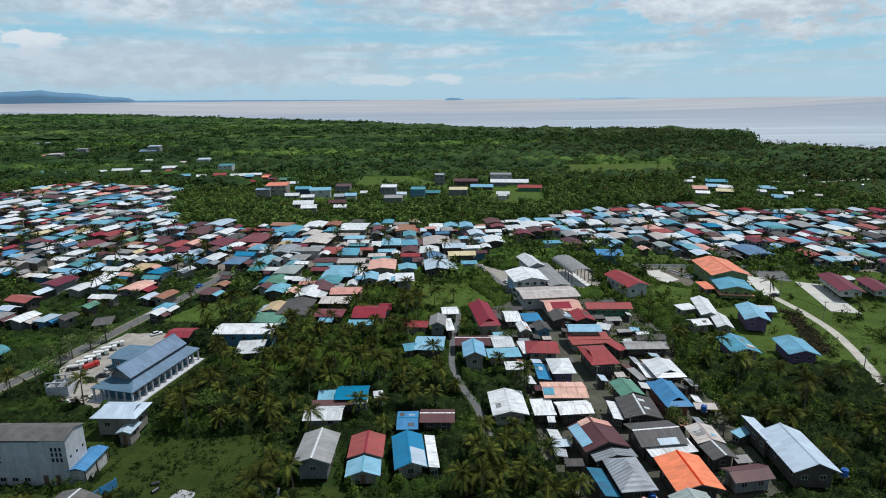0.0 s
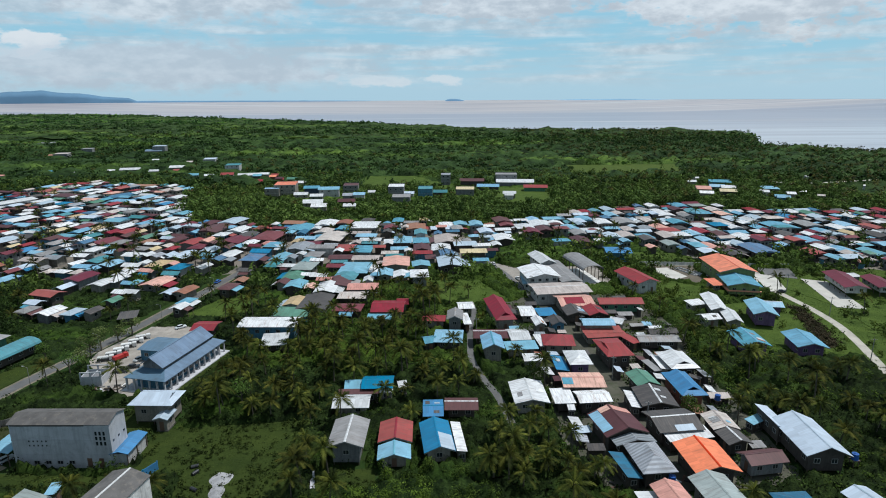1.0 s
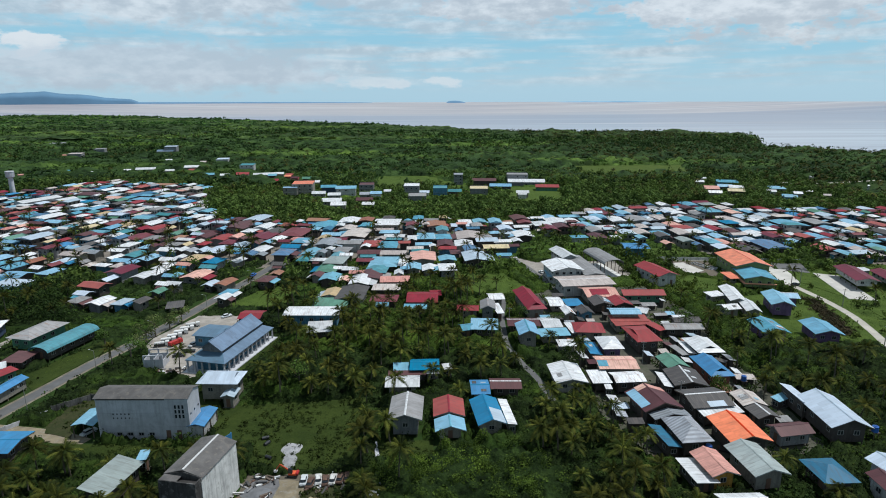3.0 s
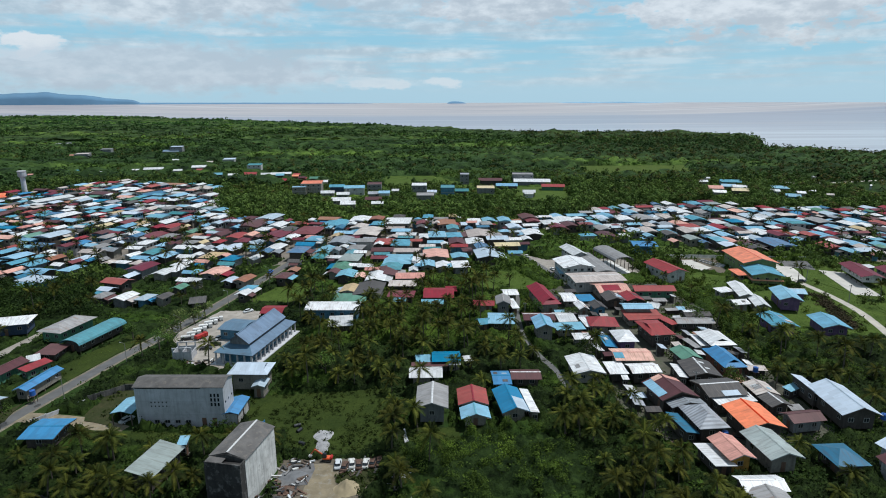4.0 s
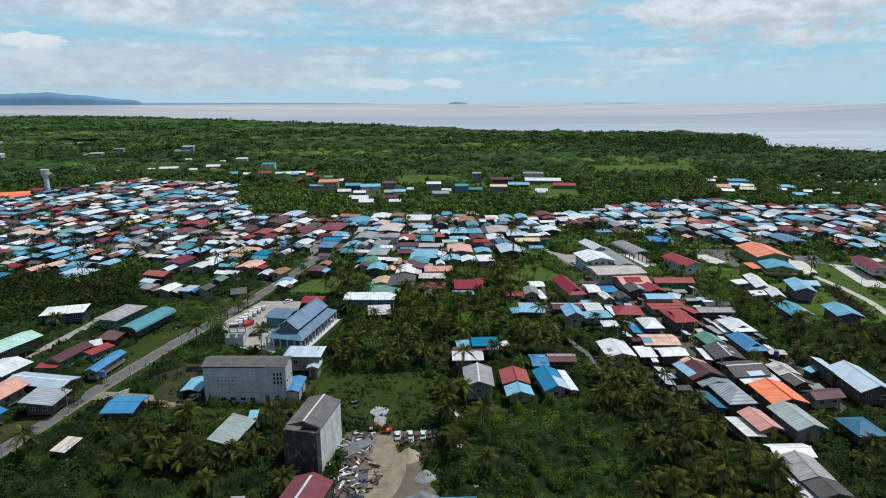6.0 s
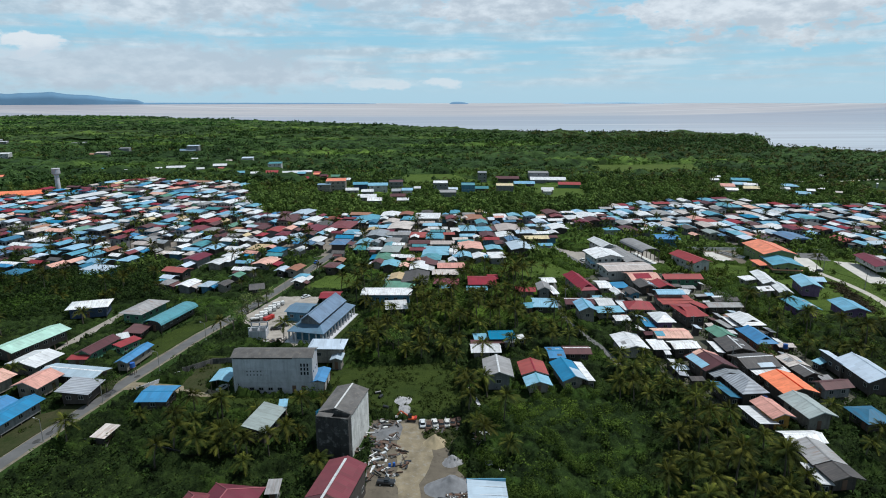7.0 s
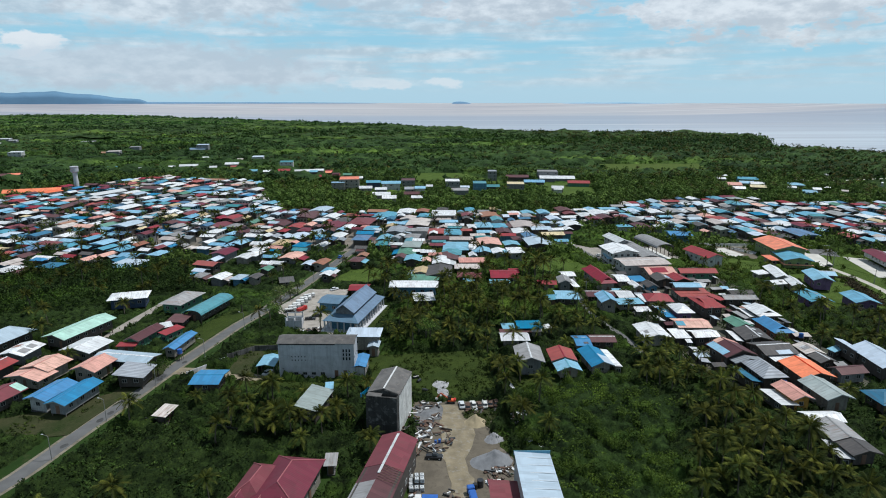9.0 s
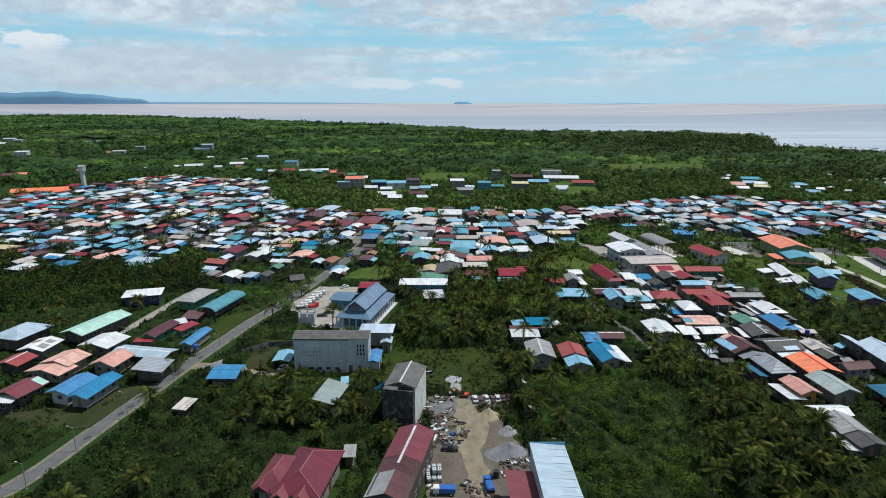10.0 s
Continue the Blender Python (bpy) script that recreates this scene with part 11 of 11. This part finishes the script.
# palms and small trees that stand in the gaps between the packed houses
x, y = scatter(-335, 280, 185, 485, 5.0)
ok = in_village(x, y) & ~near_house(x, y, 0.1) & ~near_road(x, y, 0.8) & in_view(x, y)
thick = lump(x, y, 0.03, 7.0)
keep = ok & (gen.random(len(x)) < np.clip(0.22 + 0.8 * thick, 0.02, 0.9))
x, y = x[keep], y[keep]
yard_palm = [(float(a), float(b), float(gen.uniform(0, 6.28)), float(gen.uniform(0.75, 1.1)), int(gen.integers(2, 6))) for a, b in zip(x[::4], y[::4])]
joined("yard_palm_crowns", [k[4] for k in PALMS], [(a, b, PALMS[k][3] * s, t, s, k) for a, b, t, s, k in yard_palm], "leaf_palm", "crowns of coconut palms between the packed houses", "palms")
joined("yard_palm_trunks", [k[0] for k in PALMS], [(a - PALMS[k][2] * s * math.cos(t), b - PALMS[k][2] * s * math.sin(t), 0.0, t, s, k) for a, b, t, s, k in yard_palm], "bark", "slim trunks of coconut palms between the packed houses", "palms")
x, y = np.concatenate([x[1::3], x[2::3]]), np.concatenate([y[1::3], y[2::3]])
p, nn, s = crowns(x, y, gen.uniform(1.0, 2.2, len(x)), gen.uniform(2.0, 3.6, len(x)), gen.uniform(0.4, 2.0, len(x)), 80, np.full(len(x), 0.34), 0.3, 0.3)
quads("yard_trees", p, nn, s, "leaf_mangrove", "small leafy trees in the yards between the houses", "trees")
# dark mixed trees of the western wood
x, y = scatter(-262, -125, 138, 208, 3.6)
ok = inside(x, y, GROVES[3]) & ~near_house(x, y, 2.0) & ~near_road(x, y, 2.0) & ~cleared(x, y)
x, y = x[ok], y[ok]
p, nn, s = crowns(x, y, gen.uniform(1.6, 3.2, len(x)), gen.uniform(2.2, 4.2, len(x)), gen.uniform(0.8, 2.6, len(x)), 80, np.full(len(x), 0.36), 0.3)
quads("western_wood", p, nn, s, "leaf_bush", "dense dark mixed trees behind the long sheds", "woods")

for k in range(9):
    # a row of palms by the yard wall
    palm(-36.0 + k * 0.25 + (k % 2) * 1.2 + (5.6 if k % 3 == 2 else 0.0), 97 - k * 4.1, k % 6, k * 73.0, 0.85 + (k % 4) * 0.1)

def before_house(x, y, depth):
    """Open ground on the landward side of the outlying houses."""
    hit = np.zeros(len(x), bool)
    for cx, cy, _, length, width, *_ in OUTER:
        hit |= (np.abs(x - cx + (cy - y) * cx / max(cy, 1.0) * 0.9) < length / 2 + 2.0) & (y < cy) & (y > cy - width / 2 - depth)
    return hit


# the palms of the country further off, joined
x, y = scatter(-900, 700, 230, 1300, 9.0)
ok = ~near_house(x, y, 2.5) & ~near_road(x, y, 1.5) & ~cleared(x, y) & in_view(x, y) & land(x, y, 12) & ~(before_house(x, y, 40.0) & (gen.random(len(x)) < 0.75))
wood = np.array([noise.noise((float(a) * 0.006, float(b) * 0.006, 4.0)) for a, b in zip(x, y)])
keep = ok & (gen.random(len(x)) < np.clip(0.22 + wood * 0.7 + np.where(x > 180, 0.35, 0.0), 0.05, 0.8) * np.where(in_village(x, y), 0.35, np.where(x < 140, 0.35, 0.9)))
far_palm.append((x[keep], y[keep]))
px, py = np.concatenate([a for a, _ in far_palm]), np.concatenate([b for _, b in far_palm])
n = len(px)
FR = 13
ang = (np.arange(FR)[None] * 2.399 + gen.uniform(0, 6.28, (n, 1)))
ln = gen.uniform(2.4, 3.8, (n, FR))
el = gen.uniform(-0.2, 1.0, (n, FR))
top = gen.uniform(4.5, 8.5, (n, 1))
ca, sa = np.cos(ang), np.sin(ang)
pts = []
for t, drop in ((0.0, 0.0), (0.5, 0.10), (1.0, 0.5)):
    o, z = ln * np.cos(el) * t, top + ln * (np.sin(el) * t - drop)
    w = 0.42 * ln * (0.15 if t == 0 else 0.34 if t == 0.5 else 0.06)
    for s in (-1, 1):
        pts.append(np.stack([px[:, None] + ca * o - sa * w * s, py[:, None] + sa * o + ca * w * s, z - 0.25 * w], -1))
co = np.stack(pts, 2).reshape(-1, 3)
base = np.arange(n * FR)[:, None] * 6
faces = np.concatenate([base + np.array([[0, 1, 3, 2]]), base + np.array([[2, 3, 5, 4]])])
raw_mesh("far_palms", co, faces, "leaf_palm", "countless coconut palms in the country beyond the houses", "palms")

# broad-leaved trees and scrub of the near and middle ground
x, y = scatter(-330, 260, 200, 520, 6.0)
ok = ~near_house(x, y, 2.0) & ~near_road(x, y, 1.5) & ~cleared(x, y) & in_view(x, y)
keep = ok & (gen.random(len(x)) < np.where(in_village(x, y), np.where(x > -70, 0.07, 0.20), 0.8))
x, y = x[keep], y[keep]
low = np.where(before_house(x, y, 45.0), 0.35, 1.0)
p, nn, s = crowns(x, y, gen.uniform(2.0, 4.2, len(x)) * np.sqrt(low), low * gen.uniform(3.0, 5.5, len(x)), low * gen.uniform(0.3, 2.6, len(x)), 46, np.full(len(x), 0.73), 0.1, 0.18)
quads("woods_middle", p, nn, s, "leaf_tree", "dense mixed trees and mangrove between the quarters", "woods")

# the tall mangrove and mixed trees that close the quarters off from the country behind
x, y = scatter(-330, 300, 285, 480, 5.4)
ok = ~near_house(x, y, 2.6) & ~near_road(x, y, 2.0) & ~cleared(x, y) & in_view(x, y) & ~in_village(x, y)
belt = lump(x, y, 0.012, 6.0) + np.where(y < 372, 0.5, np.where(y < 410, 0.15, -0.12))
keep = ok & (gen.random(len(x)) < np.clip(0.45 + belt, 0.05, 0.95))
x, y = x[keep], y[keep]
grown = np.clip(1.0 + 0.5 * lump(x, y, 0.03, 2.5), 0.6, 1.4) * np.where(before_house(x, y, 45.0), 0.4, 1.0)
p, nn, s = crowns(x, y, gen.uniform(2.6, 5.8, len(x)) * np.sqrt(np.minimum(grown, 1.0)), grown * gen.uniform(3.8, 6.2, len(x)), grown * gen.uniform(1.2, 3.0, len(x)), 88, np.full(len(x), 0.78), 0.1, 0.16)
quads("mangrove_belt", p, nn, s, "leaf_mangrove", "tall dense mangrove trees behind the packed quarters", "woods")

def lawned(x, y):
    hit = np.zeros(len(x), bool)
    for poly in LAWNS:
        hit |= inside(x, y, poly)
    return hit


LAWNS, GRASSED, PLOTS = [], [], []
for ob in list(scene.objects):
    if ob.name.startswith(("lawn", "verge_plot", "yard_grass", "yard_weeds", "house_plot")):
        LAWNS.append([(vv.co[0] / PLAN, vv.co[1] / PLAN) for vv in ob.data.vertices[: len(ob.data.vertices) // 2]])
        (PLOTS if ob.name.startswith("house_plot") else GRASSED).append(LAWNS[-1])


def canopy(name, x0, x1, y0, y1, step, height, rough, mat, label, mask):
    """A closed, lumpy roof of leaves that hides the soil between single plants."""
    xs, ys = np.arange(x0, x1, step), np.arange(y0, y1, step)
    gx_, gy_ = np.meshgrid(xs, ys)
    x, y = gx_.ravel() + gen.uniform(-0.3, 0.3, gx_.size) * step, gy_.ravel() + gen.uniform(-0.3, 0.3, gx_.size) * step
    off = mask(x, y)
    z = height * (0.6 + 0.7 * lump(x, y, 0.13 / rough, 1.0) + 0.95 * lump(x, y, 0.42 / rough, 5.0) + gen.uniform(-0.35, 0.35, len(x)))
    z = np.where(off, -0.4, np.maximum(z, 0.05))
    k = len(xs)
    i = (np.arange(len(ys) - 1)[:, None] * k + np.arange(k - 1)[None]).ravel()
    faces = np.stack([i, i + 1, i + 1 + k, i + k], 1)
    faces = faces[~off[faces].all(1)]
    ob = raw_mesh(name, np.stack([x, y, z], 1), faces, mat, label, "scrub")
    return ob


# shaded leaf colour near, westward and in the hollow; sunlit colour beyond
low = canopy("undergrowth", -225, 150, 22, 134, 0.6, 1.7, 1.2, "leaf_under_shade", "closed low undergrowth between the plots", lambda x, y: inside(x, y, GLADE) | near_house(x, y, 0.1) | near_road(x, y, 0.7) | cleared(x, y) | lawned(x, y) | ~in_view(x, y))
canopy("undergrowth", -225, -58, 133, 232, 0.75, 1.3, 1.2, "leaf_under_shade", "closed low undergrowth along the road", lambda x, y: near_house(x, y, 0.1) | near_road(x, y, 0.7) | cleared(x, y) | lawned(x, y) | ~in_view(x, y))
canopy("undergrowth", -58.7, 150, 133, 232, 0.75, 1.7, 1.2, "leaf_under_sun", "closed undergrowth between the houses, sunlight put into its green", lambda x, y: near_house(x, y, 0.1) | near_road(x, y, 0.7) | cleared(x, y) | lawned(x, y) | ~in_view(x, y))
canopy("undergrowth", -40, 6, 36, 92, 0.6, 1.7, 1.2, "leaf_under_shade", "closed low undergrowth of the hollow", lambda x, y: ~inside(x, y, GLADE) | near_house(x, y, 0.1) | cleared(x, y) | lawned(x, y))
# single leaves all over the nearest undergrowth
tops = np.zeros(len(low.data.vertices) * 3)
low.data.vertices.foreach_get("co", tops)
tops = tops.reshape(-1, 3) / PLAN
tops = tops[(tops[:, 2] > 0.1) & (tops[:, 1] < 112) & (tops[:, 0] > -150) & (tops[:, 0] < 90)]
tops = np.repeat(tops, 2, 0) + gen.normal(size=(2 * len(tops), 3)) * (0.25, 0.25, 0.10) + (0, 0, 0.10)
quads("undergrowth_leaves", tops, gen.normal(size=tops.shape) * 0.6 + (0, 0, 0.8), gen.uniform(0.10, 0.24, len(tops)), "leaf_bush", "small leaves of the low undergrowth", "scrub", 1.3)
canopy("thicket", -340, 270, 228, 470, 2.2, 1.3, 2.2, "leaf_under_sun", "closed thicket between the quarters", lambda x, y: near_house(x, y, 0.8) | near_road(x, y, 1.0) | cleared(x, y) | in_village(x, y) | ~in_view(x, y))
canopy("forest_floor", -1000, 900, 462, 1000, 5.0, 5.0, 5.0, "leaf_far", "closed forest canopy", lambda x, y: near_house(x, y, 2.0) | near_road(x, y, 2.0) | cleared(x, y) | ~in_view(x, y) | ~land(x, y, 8))
canopy("forest_floor", -3200, 900, 990, 3080, 15.5, 6.5, 12.0, "leaf_far", "closed forest canopy", lambda x, y: ~in_view(x, y) | ~land(x, y, 12))

x, y = scatter(-225, 150, 22, 230, 2.3)
plot = inside(x, y, PLOTS[0])
ok = ~near_house(x, y, 0.2) & ~near_road(x, y, 0.9) & ~cleared(x, y) & in_view(x, y) & ~(lawned(x, y) & (gen.random(len(x)) < np.where(plot, 0.22, np.where(x > 60, 0.8, 0.9))))
keep = ok & (gen.random(len(x)) < np.where(inside(x, y, GLADE), 0.4, 0.85))
x, y = x[keep], y[keep]
plot = inside(x, y, PLOTS[0])
tall = np.where(plot, 0.8, 1.0) * np.clip(lump(x, y, 0.05, 2.0) * 0.6 + lump(x, y, 0.16, 3.0) * 0.8 + 0.65, 0.25, 1.6)
p, nn, s = crowns(x, y, gen.uniform(0.9, 1.8, len(x)), tall * gen.uniform(0.9, 2.8, len(x)), np.full(len(x), 0.3), 32, np.full(len(x), 0.27), 0.5)
# scrub in the sunny stretches takes the lighter, sunlit leaf colour
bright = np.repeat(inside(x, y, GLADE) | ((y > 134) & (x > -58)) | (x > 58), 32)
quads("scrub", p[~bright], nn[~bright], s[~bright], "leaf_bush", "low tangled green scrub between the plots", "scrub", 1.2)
quads("shrubs", p[bright], nn[bright], s[bright], "leaf_mound_sun", "mounded green shrubs in the open, coloured as sunlit", "scrub", 1.2)
# rounded bushes that stand above the rest of the hollow
x, y = scatter(-40, 6, 38, 92, 3.3)
ok = inside(x, y, GLADE) & ~near_house(x, y, 1.0) & ~cleared(x, y) & ~lawned(x, y) & (gen.random(len(x)) < 0.6)
x, y = x[ok], y[ok]
p, nn, s = crowns(x, y, gen.uniform(1.4, 3.2, len(x)), gen.uniform(1.4, 4.0, len(x)), np.full(len(x), 0.4), 480, np.full(len(x), 0.15), 0.15, 0.22)
quads("bushes", p, nn, s, "leaf_mound_sun", "rounded leafy bushes growing through the hollow", "bushes", 1.2)

# larger single trees near by
def broad_tree(x, y, h, r, seed, leaf="leaf_tree"):
    ob = thing("tree", x, y, 0, seed * 40 % 360, "leafy broad-crowned tree with dark trunk", "tree")
    tk = tube(0.22, 0.10, 0, h * 0.7, 8)
    part("trunk", tk, "bark", ob)
    for k in range(3):
        part("limb", tube(0.09, 0.04, 0, r * 0.9, 6), "bark", ob, m=pose(0, 0, h * (0.4 + 0.1 * k), 48, 0, k * 125 + seed))
    p, nn, s = crowns(np.zeros(1), np.zeros(1), np.array([r]), np.array([h * 0.62]), np.array([h * 0.42]), 600, np.array([0.22 if r < 4 else 0.8]))
    c = quads("crown", p, nn, s, leaf, "", "", unit=1.0)
    del c["kind"]
    c.parent = ob


for i, (tx, ty) in enumerate(((-99.5, 139), (-100.3, 144.9), (-99.5, 149), (-97.5, 154.5), (-96, 160), (-119.3, 97.4), (-99.8, 133.9), (66, 135), (58, 118), (56, 143), (46, 104), (15, 120), (8, 152), (-58, 168), (-10, 176), (70, 150), (-110.8, 142.9), (-52, 114), (18, 148), (112, 112), (94, 104))):
    broad_tree(tx, ty, 4.2 + (i * 7 % 5) * 0.7, 1.9 + (i * 3 % 4) * 0.35, i, "leaf_pale" if i < 5 else "leaf_tree")

# bushes and dry brush on the rough meadow
BANK = [(110.2, 169.9), (103.6, 149.6), (100.0, 136.5), (103.6, 136), (109.5, 150.7), (113.4, 167.6)]
HARD = [[(133.6, 198), (125.3, 167.3), (133.5, 164.5), (141, 193.7)], [(113, 184), (120.5, 186), (126, 203), (117.5, 206)], [(124.5, 214), (138, 211.5), (132.5, 198), (123.5, 203)]]


def cleared_hard(x, y):
    hit = np.zeros(len(x), bool)
    for poly in HARD:
        hit |= inside(x, y, poly)
    return hit


x, y = scatter(60, 190, 118, 240, 2.1)
ok = ~near_house(x, y, 0.7) & ~near_road(x, y, 0.9) & in_view(x, y) & ~cleared_hard(x, y) & ~inside(x, y, BANK)
thick = lump(x, y, 0.06, 9.0) + 0.6 * lump(x, y, 0.2, 4.0)
dense = np.where(x < 80, 0.34, np.where(x > 118, 0.08, 0.02)) + np.where((x > 84) & (x < 104) & (y > 138) & (y < 182), -0.22, 0.0)
keep = ok & (gen.random(len(x)) < np.clip(dense + 0.75 * thick, 0.015, 0.9))
x, y = x[keep], y[keep]
p, nn, s = crowns(x, y, gen.uniform(0.8, 2.1, len(x)), gen.uniform(0.8, 2.8, len(x)), np.full(len(x), 0.25), 70, np.full(len(x), 0.26), 0.3, 0.3)
quads("meadow_bushes", p, nn, s, "leaf_mound_sun", "rough green bushes dotted over the meadow", "bushes", 1.2)
x, y = scatter(98, 116, 134, 172, 0.8)
ok = inside(x + gen.normal(size=len(x)) * 0.8, y, BANK) & ~near_road(x, y, 0.5)
x, y = x[ok], y[ok]
p, nn, s = crowns(x, y, gen.uniform(0.4, 1.0, len(x)), gen.uniform(0.3, 1.0, len(x)), np.full(len(x), 0.15), 20, np.full(len(x), 0.22), 0.4)
quads("dry_brush", p, nn, s, "leaf_dry", "cut brown brush along the bank of the track", "scrub", 1.2)

# weeds and tussocks in the unmown plots
x, y = scatter(-140, 0, 60, 125, 1.3)
soft = np.zeros(len(x), bool)
for poly in GRASSED:
    soft |= inside(x, y, poly)
ok = soft & ~near_house(x, y, 0.6) & ~near_road(x, y, 0.8) & (gen.random(len(x)) < np.clip(0.45 + 1.2 * lump(x, y, 0.12, 6.5), 0.05, 0.95))
x, y = x[ok], y[ok]
p, nn, s = crowns(x, y, gen.uniform(0.4, 1.0, len(x)), gen.uniform(0.25, 0.8, len(x)), np.full(len(x), 0.1), 22, np.full(len(x), 0.2), 0.5)
quads("weeds", p, nn, s, "leaf_grass", "dark tussocks and weeds in the rough grass plots", "weeds", 1.1)

# grass tufts on the open plots
x, y = scatter(-130, 190, 60, 240, 0.9)
soft = np.zeros(len(x), bool)
for poly in GRASSED:
    soft |= inside(x, y, poly)
ok = soft & ~near_house(x, y, 0.2) & ~near_road(x, y, 0.4) & ~cleared_hard(x, y) & (gen.random(len(x)) < np.where(x > 60, 0.9, 0.75))
x, y = x[ok], y[ok]
p = np.repeat(np.stack([x, y, np.full(len(x), 0.12)], -1), 4, 0) + gen.uniform(-0.35, 0.35, (4 * len(x), 3)) * (1, 1, 0.25)
nn = gen.normal(size=p.shape) * 0.5 + (0, 0, 1.5)
# far tufts take the leaf colour that has sunlight painted in
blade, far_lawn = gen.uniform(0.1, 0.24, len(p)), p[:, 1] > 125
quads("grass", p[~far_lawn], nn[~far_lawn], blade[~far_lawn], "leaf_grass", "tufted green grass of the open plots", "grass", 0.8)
quads("grass", p[far_lawn], nn[far_lawn], blade[far_lawn], "leaf_mound_sun", "tufted grass of the far plots, sunlight put into its green", "grass", 0.8)

# the forest out to the coast
for name, y0, y1, step, leaves, rad, leaf in (("forest_near", 440, 900, 9.5, 20, (3.0, 7.0), 1.62), ("forest_far", 860, 1600, 16.0, 19, (6.0, 10.5), 2.7), ("forest_distant", 1560, 3080, 29.0, 15, (10, 17), 5.4)):
    x, y = scatter(-y1 * 1.05, y1 * 0.9, y0, y1, step)
    ok = in_view(x, y) & land(x, y, 6) & ~cleared(x, y)
    if y0 < 600:
        ok &= ~in_village(x, y) & ~near_house(x, y, 3.0) & ~near_road(x, y, 2.0) & ~before_house(x, y, 40.0)
    x, y = x[ok], y[ok]
    hgt = np.clip(5.5 + 5.0 * lump(x, y, 0.004, 8.0), 3.0, 11.0) * gen.uniform(0.7, 1.3, len(x))
    p, nn, s = crowns(x, y, gen.uniform(*rad, len(x)), hgt, np.full(len(x), 0.5), leaves, np.full(len(x), leaf), 0.05, 0.14)
    quads(name, p, nn, s, "leaf_far", "unbroken forest and plantation running out to the coast", "forest")
# tall lone trees along the shore
for i, (tx, ty) in enumerate(((583, 1016), (578, 1028), (587, 1022), (560, 1050))):
    broad_tree(tx, ty, 8 + i % 3 * 1.5, 3.4, i + 50)
